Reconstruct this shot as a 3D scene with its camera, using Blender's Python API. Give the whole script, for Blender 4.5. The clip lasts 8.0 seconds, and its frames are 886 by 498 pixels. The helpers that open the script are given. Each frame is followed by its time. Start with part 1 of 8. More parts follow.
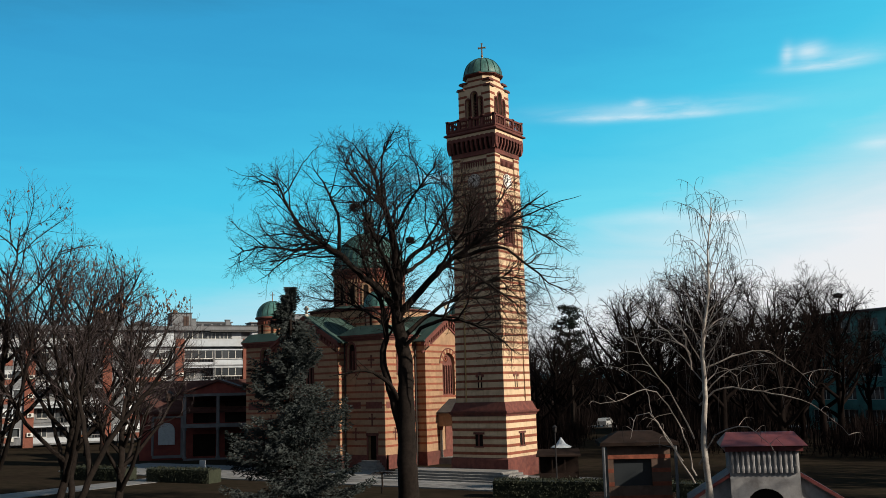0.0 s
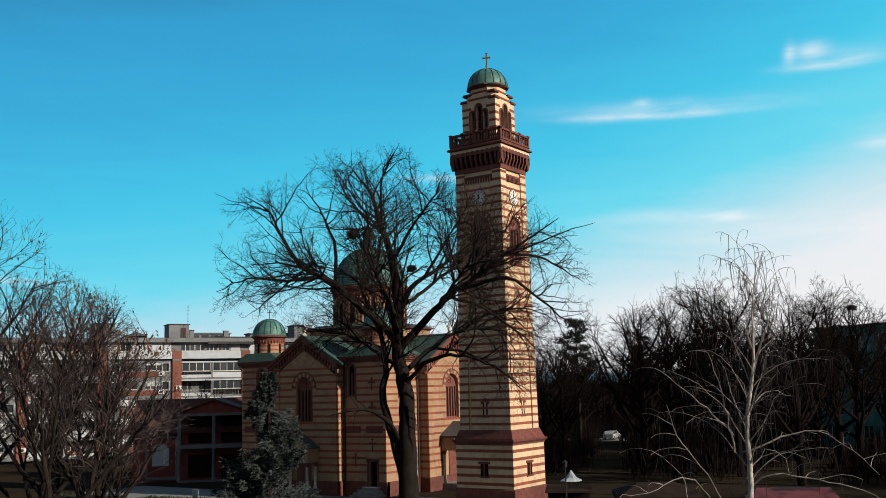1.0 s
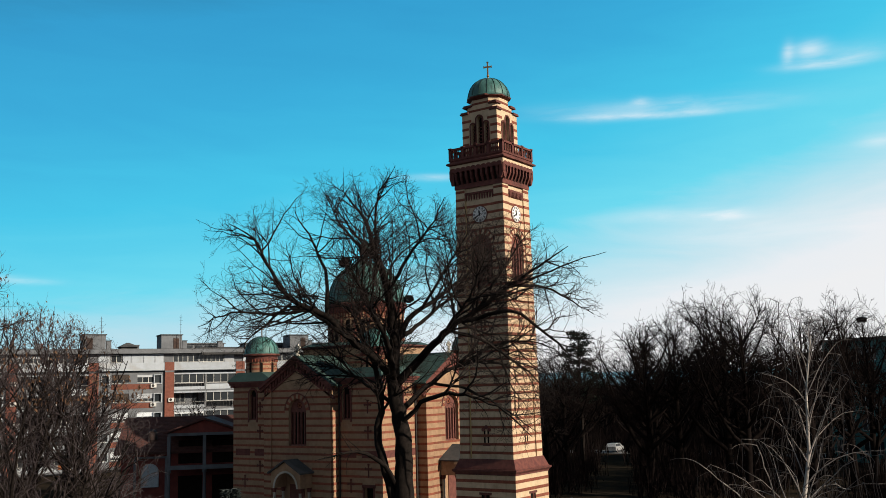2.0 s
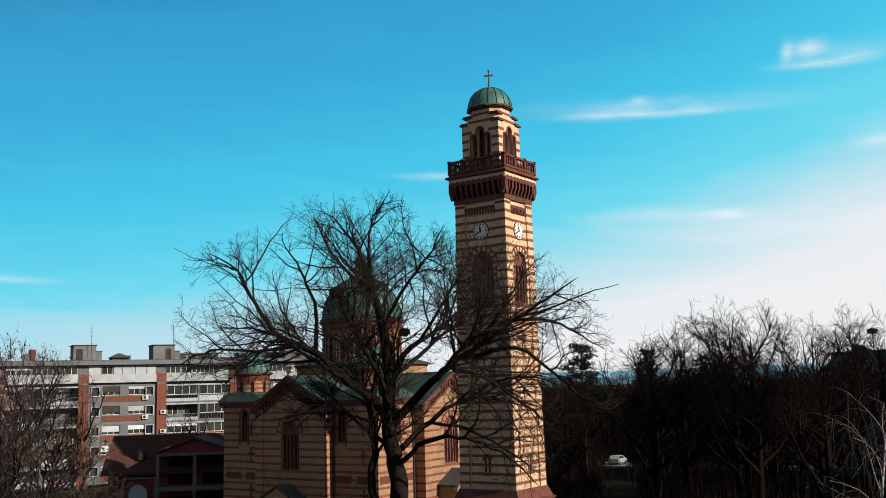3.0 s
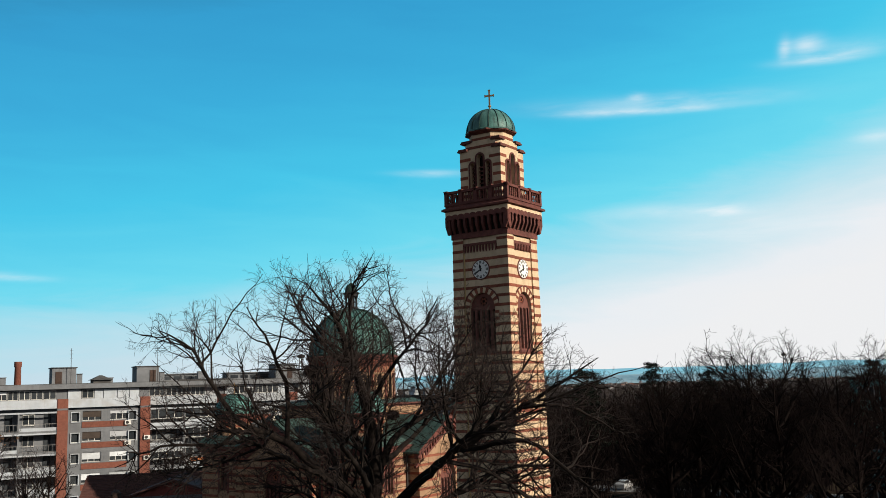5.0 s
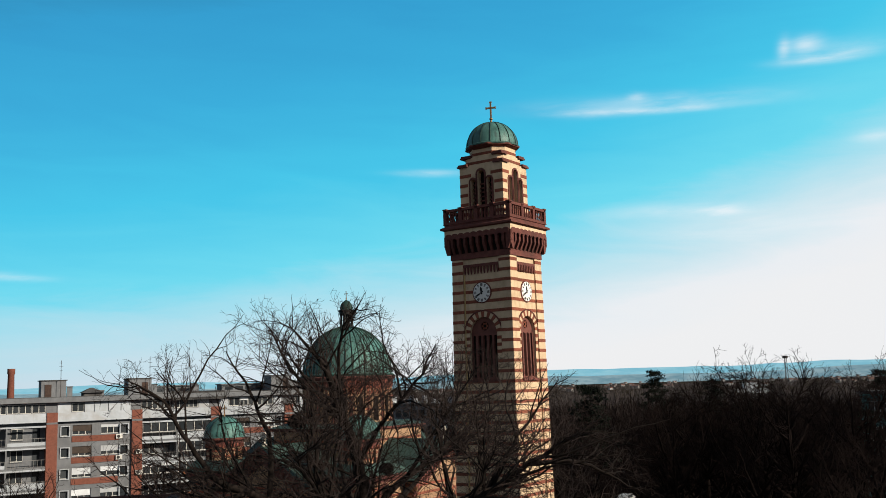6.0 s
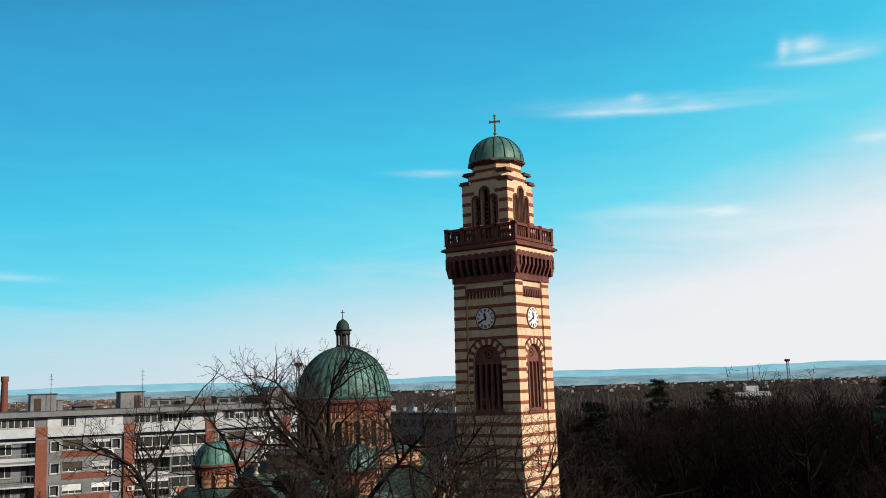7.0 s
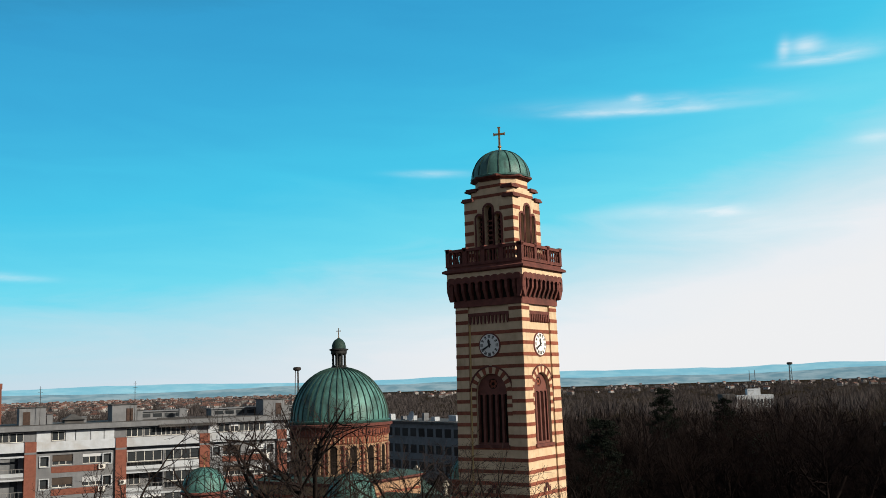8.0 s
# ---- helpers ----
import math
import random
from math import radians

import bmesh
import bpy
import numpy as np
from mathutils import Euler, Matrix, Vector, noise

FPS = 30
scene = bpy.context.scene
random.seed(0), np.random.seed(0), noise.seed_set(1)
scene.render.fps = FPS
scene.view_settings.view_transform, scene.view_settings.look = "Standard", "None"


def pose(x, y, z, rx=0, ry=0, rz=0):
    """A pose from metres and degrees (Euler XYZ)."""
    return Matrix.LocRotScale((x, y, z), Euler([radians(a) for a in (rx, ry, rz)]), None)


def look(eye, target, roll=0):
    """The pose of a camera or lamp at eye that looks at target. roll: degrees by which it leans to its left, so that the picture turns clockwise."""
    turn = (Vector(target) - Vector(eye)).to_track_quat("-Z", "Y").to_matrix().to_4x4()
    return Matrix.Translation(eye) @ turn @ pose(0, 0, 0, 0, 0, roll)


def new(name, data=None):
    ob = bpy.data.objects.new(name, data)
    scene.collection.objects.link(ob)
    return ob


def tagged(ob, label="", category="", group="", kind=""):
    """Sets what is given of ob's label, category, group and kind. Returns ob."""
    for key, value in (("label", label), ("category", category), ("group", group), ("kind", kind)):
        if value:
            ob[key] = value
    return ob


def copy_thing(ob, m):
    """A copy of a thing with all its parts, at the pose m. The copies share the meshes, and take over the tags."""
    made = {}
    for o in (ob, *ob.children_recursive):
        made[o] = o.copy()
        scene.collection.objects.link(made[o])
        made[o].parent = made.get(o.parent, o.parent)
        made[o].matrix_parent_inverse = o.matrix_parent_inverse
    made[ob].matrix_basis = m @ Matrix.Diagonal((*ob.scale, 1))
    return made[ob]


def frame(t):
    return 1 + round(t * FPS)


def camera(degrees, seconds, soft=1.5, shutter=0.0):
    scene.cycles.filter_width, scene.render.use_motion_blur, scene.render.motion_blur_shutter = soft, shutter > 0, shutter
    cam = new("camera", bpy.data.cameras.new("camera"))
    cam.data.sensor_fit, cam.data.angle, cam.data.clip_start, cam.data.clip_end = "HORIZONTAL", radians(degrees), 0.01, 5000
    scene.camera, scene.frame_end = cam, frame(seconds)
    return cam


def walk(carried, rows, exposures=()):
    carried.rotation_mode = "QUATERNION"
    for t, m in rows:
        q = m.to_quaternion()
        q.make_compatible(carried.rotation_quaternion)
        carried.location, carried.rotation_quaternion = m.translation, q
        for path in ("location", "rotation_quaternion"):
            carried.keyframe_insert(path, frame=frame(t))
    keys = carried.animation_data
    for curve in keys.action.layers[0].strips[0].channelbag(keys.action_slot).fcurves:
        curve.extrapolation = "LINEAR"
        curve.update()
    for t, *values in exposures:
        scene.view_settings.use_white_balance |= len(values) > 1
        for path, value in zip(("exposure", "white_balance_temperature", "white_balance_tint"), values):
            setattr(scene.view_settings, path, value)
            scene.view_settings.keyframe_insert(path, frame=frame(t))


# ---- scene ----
from mathutils.geometry import tessellate_polygon

# ---------------------------------------------------------------- camera
cam = camera(50.0, 8.0, soft=0.85)
PATH = [
    (0.0, 39.723, -64.651, 6.427, 34.922, 8.424, -1.550),
    (0.5, 38.792, -63.345, 7.462, 35.052, 8.445, -1.615),
    (1.0, 37.865, -62.037, 8.499, 35.067, 8.417, -1.600),
    (1.5, 36.934, -60.711, 9.517, 35.030, 8.382, -1.604),
    (3.0, 34.150, -56.645, 12.409, 34.926, 8.288, -1.654),
    (3.5, 33.274, -55.316, 13.365, 34.900, 8.227, -1.649),
    (4.0, 32.435, -54.013, 14.312, 34.869, 8.207, -1.677),
    (4.5, 31.599, -52.721, 15.231, 34.833, 8.154, -1.723),
    (6.0, 29.047, -48.825, 17.929, 34.782, 8.102, -1.789),
    (6.5, 28.148, -47.521, 18.840, 34.771, 8.093, -1.802),
    (7.0, 27.180, -46.200, 19.725, 34.773, 8.123, -1.773),
    (7.5, 26.210, -44.849, 20.566, 34.777, 8.122, -1.772),
    (8.0, 25.261, -43.468, 21.381, 34.780, 8.147, -1.759),
]
walk(cam, [(t, pose(x, y, z, 90 + pitch, 0, yaw) @ pose(0, 0, 0, 0, 0, roll)) for t, x, y, z, yaw, pitch, roll in PATH],
     exposures=[(0.0, 0.0), (8.0, 0.0)])

SUN_AZ, SUN_EL = 4.5, 24.0      # degrees from +x towards +y, and above the horizon
RIGHT = (0.8192, 0.5736)        # the direction in which the haze thickens towards the sun


# ---------------------------------------------------------------- node helpers
class Nodes:
    """A short way to write node trees."""

    def __init__(self, tree):
        self.t = tree
        tree.nodes.clear()

    def add(self, kind):
        return self.t.nodes.new(kind)

    def put(self, socket, v):
        if isinstance(v, bpy.types.NodeSocket):
            self.t.links.new(v, socket)
        elif v is not None:
            socket.default_value = v

    def math(self, op, a, b=None, c=None, clamp=False):
        n = self.add("ShaderNodeMath")
        n.operation, n.use_clamp = op, clamp
        for i, v in enumerate((a, b, c)):
            self.put(n.inputs[i], v)
        return n.outputs[0]

    def mix(self, f, a, b, blend="MIX"):
        n = self.add("ShaderNodeMix")
        n.data_type, n.blend_type = "RGBA", blend
        self.put(n.inputs[0], f)
        for s, v in ((n.inputs[6], a), (n.inputs[7], b)):
            self.put(s, (*v, 1) if isinstance(v, tuple) and len(v) == 3 else v)
        return n.outputs[2]

    def noise(self, vec, scale, detail=4.0, rough=0.55, distort=0.0):
        n = self.add("ShaderNodeTexNoise")
        self.put(n.inputs["Vector"], vec)
        n.inputs["Scale"].default_value, n.inputs["Detail"].default_value = scale, detail
        n.inputs["Roughness"].default_value, n.inputs["Distortion"].default_value = rough, distort
        return n.outputs[0]

    def ramp(self, f, stops, interp="LINEAR"):
        n = self.add("ShaderNodeValToRGB")
        n.color_ramp.interpolation = interp
        el = n.color_ramp.elements
        while len(el) < len(stops):
            el.new(0.5)
        for e, (p, c) in zip(el, stops):
            e.position, e.color = p, (*c, 1) if len(c) == 3 else c
        self.put(n.inputs[0], f)
        return n.outputs[0]

    def span(self, v, a, b):
        n = self.add("ShaderNodeMapRange")
        n.interpolation_type = "SMOOTHSTEP"
        self.put(n.inputs[0], v)
        n.inputs[1].default_value, n.inputs[2].default_value = a, b
        return n.outputs[0]


# ---------------------------------------------------------------- sky and sun
def build_world():
    w = bpy.data.worlds.new("sky")
    scene.world = w
    w.use_nodes = True
    N = Nodes(w.node_tree)
    d = N.add("ShaderNodeTexCoord").outputs["Generated"]
    sep = N.add("ShaderNodeSeparateXYZ")
    N.put(sep.inputs[0], d)
    x, y, z = sep.outputs
    r = N.math("ADD", N.math("MULTIPLY", x, RIGHT[0]), N.math("MULTIPLY", y, RIGHT[1]))
    q = N.math("ADD", z, N.math("MULTIPLY", r, 0.031))
    comb = N.add("ShaderNodeCombineXYZ")
    N.put(comb.inputs[0], N.math("MULTIPLY", r, 5.0))
    N.put(comb.inputs[1], N.math("MULTIPLY", q, 26.0))
    N.put(comb.inputs[2], N.math("MULTIPLY", N.math("SUBTRACT", N.math("MULTIPLY", y, RIGHT[0]), N.math("MULTIPLY", x, RIGHT[1])), 3.0))
    wisp = N.noise(comb.outputs[0], 1.0, 6.0, 0.6, 0.6)
    fine = N.noise(comb.outputs[0], 2.6, 5.0, 0.6, 0.25)
    rp = N.math("MAXIMUM", r, 0.0)
    zeff = N.math("SUBTRACT", N.math("SUBTRACT", q, N.math("MULTIPLY", r, 0.15)),
                  N.math("MULTIPLY", N.math("MULTIPLY", rp, rp), 0.34))
    zeff = N.math("ADD", zeff, N.math("MULTIPLY", N.math("MAXIMUM", N.math("MULTIPLY", r, -1.0), 0.0), 0.02))
    zeff = N.math("SUBTRACT", zeff, N.math("MULTIPLY", N.math("SUBTRACT", wisp, 0.5), 0.06))
    pale = N.ramp(N.math("MULTIPLY", zeff, 2.0), [
        (0.0, (0.835, 0.84, 0.855)), (0.07, (0.80, 0.83, 0.865)), (0.16, (0.55, 0.76, 0.84)), (0.30, (0.14, 0.67, 0.84)),
        (0.46, (0.055, 0.545, 0.79)), (0.64, (0.037, 0.405, 0.69)), (0.80, (0.03, 0.33, 0.615)), (1.0, (0.02, 0.12, 0.24))])
    dim = N.math("MULTIPLY", N.span(N.math("MULTIPLY", r, -1.0), -0.12, 0.5), N.span(N.math("MULTIPLY", zeff, -1.0), -0.17, -0.02))
    pale = N.mix(N.math("MULTIPLY", dim, 0.75), pale, (0.48, 0.625, 0.735))
    # thin fair-weather clouds: middle, half width, half height, density
    mask = None
    for rc, qc, rw, qw, dense in ((0.225, 0.2765, 0.062, 0.0030, 0.8), (0.155, 0.2765, 0.032, 0.004, 0.6), (0.23, 0.2835, 0.10, 0.0075, 0.5), (0.205, 0.2905, 0.009, 0.004, 0.6),
                                  (0.372, 0.3105, 0.032, 0.0042, 0.85), (0.359, 0.3245, 0.013, 0.0075, 0.85), (0.3405, 0.323, 0.005, 0.009, 0.7), (0.395, 0.317, 0.028, 0.008, 0.4),
                                  (0.285, 0.1735, 0.02, 0.0045, 0.9), (0.25, 0.176, 0.08, 0.007, 0.5), (0.33, 0.155, 0.09, 0.012, 0.5), (0.421, 0.2345, 0.02, 0.006, 0.7),
                                  (-0.0044, 0.219, 0.032, 0.0032, 0.6), (-0.4127, 0.1019, 0.03, 0.0035, 0.7)):
        u = N.math("DIVIDE", N.math("SUBTRACT", r, rc), rw)
        v = N.math("DIVIDE", N.math("SUBTRACT", N.math("ADD", q, N.math("MULTIPLY", N.math("SUBTRACT", wisp, 0.5), 0.006)), qc), qw)
        e = N.math("EXPONENT", N.math("MULTIPLY", N.math("ADD", N.math("MULTIPLY", u, u), N.math("MULTIPLY", v, v)), -1.0))
        e = N.math("MULTIPLY", N.math("MULTIPLY", e, dense), N.math("ADD", N.math("MULTIPLY", N.span(fine, 0.25, 0.7), 0.75), 0.25))
        mask = e if mask is None else N.math("ADD", mask, e, clamp=True)
    front = N.span(N.math("SUBTRACT", N.math("MULTIPLY", y, RIGHT[0]), N.math("MULTIPLY", x, RIGHT[1])), 0.0, 0.4)
    pale = N.mix(N.math("MULTIPLY", N.math("MULTIPLY", mask, 0.72), front), pale, (0.86, 0.90, 0.93))
    # thinner, greyer haze in the half of the sky behind the walk, warm towards the sun
    ahead = N.math("SUBTRACT", N.math("MULTIPLY", y, RIGHT[0]), N.math("MULTIPLY", x, RIGHT[1]))
    behind = N.span(N.math("MULTIPLY", ahead, -1.0), -0.75, 0.1)
    low = N.span(N.math("MULTIPLY", z, -1.0), -0.7, 0.0)
    grey = N.mix(low, (0.10, 0.138, 0.172), (0.365, 0.382, 0.42))
    pale = N.mix(behind, pale, grey)
    nish = N.add("ShaderNodeTexSky")
    nish.sky_type, nish.sun_disc = "NISHITA", False
    nish.sun_elevation, nish.sun_rotation = radians(SUN_EL), radians(90 - SUN_AZ)
    bg1 = N.add("ShaderNodeBackground")
    N.put(bg1.inputs[0], pale)
    bg1.inputs[1].default_value = SKY_LEVEL
    bg2 = N.add("ShaderNodeBackground")
    N.put(bg2.inputs[0], nish.outputs[0])
    bg2.inputs[1].default_value = 0.004
    both = N.add("ShaderNodeAddShader")
    N.put(both.inputs[0], bg1.outputs[0])
    N.put(both.inputs[1], bg2.outputs[0])
    N.put(N.add("ShaderNodeOutputWorld").inputs[0], both.outputs[0])


SKY_LEVEL = 1.01
build_world()
sun_data = bpy.data.lights.new("sun", "SUN")
sun_data.energy, sun_data.angle, sun_data.color = 5.5, radians(0.6), (1.0, 0.875, 0.71)
sun = new("sun", sun_data)
_sd = Vector((math.cos(radians(SUN_AZ)) * math.cos(radians(SUN_EL)), math.sin(radians(SUN_AZ)) * math.cos(radians(SUN_EL)), math.sin(radians(SUN_EL))))
sun.matrix_world = look(_sd * 200, (0, 0, 0))


# ---------------------------------------------------------------- materials
def surface(name, c1, c2, scale=2.0, rough=0.85, metal=0.0, bump=0.25, grain=30.0, dirt=None, dirt_scale=0.35, dirt_amount=0.5,
            streak=0.0, vary=0.12, spec=0.3):
    """A weathered surface: two tones by noise, dirt patches at a larger scale, optional vertical streaks, fine relief."""
    m = bpy.data.materials.new(name)
    m.use_nodes = True
    N = Nodes(m.node_tree)
    p = N.add("ShaderNodeNewGeometry").outputs["Position"]
    a = N.noise(p, scale, 5.0, 0.6)
    col = N.mix(N.span(a, 0.3, 0.7), c1, c2)
    if dirt:
        b = N.noise(p, dirt_scale, 5.0, 0.65, 0.4)
        col = N.mix(N.math("MULTIPLY", N.span(b, 0.45, 0.75), dirt_amount), col, dirt)
    if streak:
        mp = N.add("ShaderNodeMapping")
        mp.inputs["Scale"].default_value = (4.0, 4.0, 0.22)
        N.put(mp.inputs[0], p)
        s = N.noise(mp.outputs[0], 1.0, 4.0, 0.6)
        col = N.mix(N.math("MULTIPLY", N.span(s, 0.5, 0.8), streak), col, dirt or c2)
    info = N.add("ShaderNodeObjectInfo").outputs["Random"]
    k = N.math("ADD", N.math("MULTIPLY", N.math("SUBTRACT", info, 0.5), vary * 2), 1.0)
    hs = N.add("ShaderNodeHueSaturation")
    N.put(hs.inputs["Value"], k)
    N.put(hs.inputs["Color"], col)
    g = N.noise(p, grain, 3.0, 0.6)
    bs = N.add("ShaderNodeBsdfPrincipled")
    N.put(bs.inputs["Base Color"], hs.outputs[0])
    N.put(bs.inputs["Roughness"], N.math("ADD", N.math("MULTIPLY", N.math("SUBTRACT", a, 0.5), 0.25), rough, clamp=True))
    bs.inputs["Metallic"].default_value = metal
    bs.inputs["Specular IOR Level"].default_value = spec
    if bump:
        bn = N.add("ShaderNodeBump")
        bn.inputs["Strength"].default_value, bn.inputs["Distance"].default_value = bump, 0.02
        N.put(bn.inputs["Height"], g)
        N.put(bs.inputs["Normal"], bn.outputs[0])
    N.put(N.add("ShaderNodeOutputMaterial").inputs[0], bs.outputs[0])
    return m


def glass_dark(name, tint=(0.02, 0.025, 0.03), rough=0.08):
    m = bpy.data.materials.new(name)
    m.use_nodes = True
    N = Nodes(m.node_tree)
    p = N.add("ShaderNodeNewGeometry").outputs["Position"]
    info = N.add("ShaderNodeObjectInfo").outputs["Random"]
    col = N.mix(N.math("MULTIPLY", info, 0.5), tint, (0.10, 0.11, 0.12))
    bs = N.add("ShaderNodeBsdfPrincipled")
    N.put(bs.inputs["Base Color"], N.mix(N.math("MULTIPLY", N.noise(p, 1.3), 0.4), col, tint))
    bs.inputs["Roughness"].default_value = rough
    bs.inputs["IOR"].default_value = 1.5
    N.put(N.add("ShaderNodeOutputMaterial").inputs[0], bs.outputs[0])
    return m


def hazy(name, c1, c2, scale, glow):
    """Far land: the blue of the air is painted into its colour and made to glow."""
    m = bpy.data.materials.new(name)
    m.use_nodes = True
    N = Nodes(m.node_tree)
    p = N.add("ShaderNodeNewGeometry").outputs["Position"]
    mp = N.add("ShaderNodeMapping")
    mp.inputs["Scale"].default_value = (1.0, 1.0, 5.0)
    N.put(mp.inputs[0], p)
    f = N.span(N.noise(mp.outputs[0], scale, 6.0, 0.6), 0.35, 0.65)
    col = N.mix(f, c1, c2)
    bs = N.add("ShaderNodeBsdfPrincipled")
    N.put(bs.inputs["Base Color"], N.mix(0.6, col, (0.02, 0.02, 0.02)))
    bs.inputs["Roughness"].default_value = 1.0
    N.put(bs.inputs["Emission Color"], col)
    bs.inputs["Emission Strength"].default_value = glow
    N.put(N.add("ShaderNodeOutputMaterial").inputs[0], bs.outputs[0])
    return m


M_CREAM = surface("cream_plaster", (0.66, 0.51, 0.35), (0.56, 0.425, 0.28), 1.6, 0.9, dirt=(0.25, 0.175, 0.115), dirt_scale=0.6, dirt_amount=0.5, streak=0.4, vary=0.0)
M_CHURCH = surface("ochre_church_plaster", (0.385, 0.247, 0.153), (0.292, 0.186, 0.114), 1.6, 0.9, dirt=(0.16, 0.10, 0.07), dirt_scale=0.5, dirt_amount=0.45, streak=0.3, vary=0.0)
# kiosk plaster browned in colour to stand in for the shade on it
M_KIOSK = surface("shade_browned_plaster", (0.15, 0.098, 0.075), (0.10, 0.066, 0.052), 1.6, 0.9, dirt=(0.05, 0.035, 0.03), dirt_amount=0.5, streak=0.4, vary=0.0)
M_BAND = surface("red_brick_band", (0.27, 0.085, 0.050), (0.185, 0.056, 0.036), 5.0, 0.9, dirt=(0.10, 0.045, 0.03), dirt_amount=0.5, vary=0.18, grain=18.0, bump=0.5)
M_TRIM = surface("dark_red_trim", (0.165, 0.056, 0.044), (0.11, 0.039, 0.034), 3.0, 0.85, dirt=(0.05, 0.025, 0.022), dirt_amount=0.6, streak=0.3, vary=0.1)
M_LOUVRE = surface("brown_louvre", (0.165, 0.062, 0.048), (0.115, 0.044, 0.036), 3.0, 0.75)
# near-black colour stands in for the shade inside openings and niches
M_VOID = surface("painted_interior_shade", (0.012, 0.010, 0.009), (0.02, 0.016, 0.014), 2.0, 1.0, bump=0.0, spec=0.0)
M_COPPER = surface("green_copper", (0.046, 0.130, 0.118), (0.092, 0.235, 0.215), 1.3, 0.55, 0.15, dirt=(0.026, 0.046, 0.046), dirt_scale=0.7, dirt_amount=0.8, streak=0.85, vary=0.1, bump=0.2, grain=12.0, spec=0.4)
M_ROOFCU = surface("dull_copper_roof", (0.034, 0.066, 0.058), (0.048, 0.090, 0.078), 1.0, 0.7, 0.1, dirt=(0.022, 0.032, 0.03), dirt_scale=0.5, dirt_amount=0.8, streak=0.4, vary=0.08, bump=0.1)
M_SEAM = surface("dark_copper_seam", (0.022, 0.06, 0.05), (0.014, 0.036, 0.032), 2.0, 0.7, 0.1, bump=0.1)
M_GOLD = surface("tarnished_gilt", (0.35, 0.22, 0.10), (0.16, 0.10, 0.06), 6.0, 0.5, 0.6, bump=0.1)
M_STONE = surface("grey_step_stone", (0.26, 0.255, 0.25), (0.19, 0.187, 0.184), 2.5, 0.9, dirt=(0.14, 0.13, 0.12), dirt_amount=0.5, vary=0.08)
M_WHITESTONE = surface("white_stone", (0.55, 0.52, 0.45), (0.42, 0.39, 0.33), 3.0, 0.85, dirt=(0.2, 0.18, 0.15))
M_PIPE = surface("weathered_pipe", (0.06, 0.05, 0.045), (0.035, 0.03, 0.03), 4.0, 0.6, 0.4)
M_LITEDGE = surface("ochre_lit_edge", (0.62, 0.45, 0.20), (0.5, 0.34, 0.15), 4.0, 0.6, 0.0)
M_CLOCK = surface("white_clock_enamel", (0.80, 0.80, 0.78), (0.72, 0.72, 0.70), 3.0, 0.4, bump=0.05)
M_LANTERN = surface("dark_lantern_metal", (0.030, 0.034, 0.034), (0.020, 0.022, 0.024), 4.0, 0.6, 0.3, bump=0.1)
M_BLACK = surface("black_paint", (0.015, 0.015, 0.017), (0.025, 0.022, 0.022), 5.0, 0.5)
M_GRASS = surface("winter_lawn", (0.036, 0.027, 0.020), (0.023, 0.020, 0.014), 1.2, 0.95, dirt=(0.018, 0.013, 0.011), dirt_scale=0.08, dirt_amount=0.8, bump=0.6, grain=9.0, spec=0.0)
M_PAVE = surface("worn_paving", (0.20, 0.20, 0.20), (0.15, 0.15, 0.155), 1.5, 0.9, dirt=(0.09, 0.09, 0.085), dirt_scale=0.25, dirt_amount=0.6, grain=14.0)
M_SLAB = surface("worn_paving_slab", (0.24, 0.24, 0.24), (0.17, 0.17, 0.175), 1.2, 0.9, dirt=(0.10, 0.10, 0.095), dirt_scale=0.4, dirt_amount=0.6, vary=0.22, grain=14.0)
M_KERB = surface("concrete_kerb", (0.30, 0.29, 0.28), (0.22, 0.22, 0.21), 2.0, 0.9)
M_CONC = surface("grey_concrete", (0.175, 0.187, 0.205), (0.13, 0.140, 0.155), 0.8, 0.9, dirt=(0.11, 0.11, 0.11), streak=0.4, vary=0.06)
M_WHITE = surface("white_wall_panel", (0.43, 0.475, 0.53), (0.36, 0.40, 0.445), 0.8, 0.85, dirt=(0.30, 0.28, 0.26), streak=0.35, vary=0.08)
M_FBRICK = surface("facade_brick", (0.205, 0.075, 0.052), (0.155, 0.056, 0.04), 3.0, 0.9, dirt=(0.13, 0.06, 0.045), streak=0.2, vary=0.08, grain=16.0)
M_GLASS = glass_dark("window_glass")
M_FRAME = surface("white_window_frame", (0.62, 0.62, 0.60), (0.52, 0.52, 0.50), 2.0, 0.6)
M_BLIND = surface("roller_blind", (0.55, 0.59, 0.63), (0.46, 0.49, 0.53), 1.0, 0.7, vary=0.3)
M_BLINDB = surface("brown_blind", (0.07, 0.05, 0.04), (0.05, 0.037, 0.03), 1.0, 0.7, vary=0.3)
M_METAL = surface("galvanised_metal", (0.24, 0.24, 0.24), (0.16, 0.16, 0.16), 3.0, 0.5, 0.5)
# weathered white plaster, greyed in colour for the shade of the trees
M_GREYPLASTER = surface("shade_greyed_weathered_plaster", (0.34, 0.34, 0.35), (0.24, 0.24, 0.25), 1.5, 0.9, dirt=(0.12, 0.11, 0.11), dirt_scale=1.2, dirt_amount=0.6, streak=0.5, vary=0.06)
M_DULLROOF = surface("dull_brown_roofing", (0.036, 0.024, 0.020), (0.022, 0.016, 0.014), 2.0, 0.95, dirt=(0.016, 0.012, 0.011), spec=0.05)
M_RUST = surface("rusty_brown_metal", (0.060, 0.036, 0.028), (0.038, 0.024, 0.02), 3.0, 0.7, 0.2)
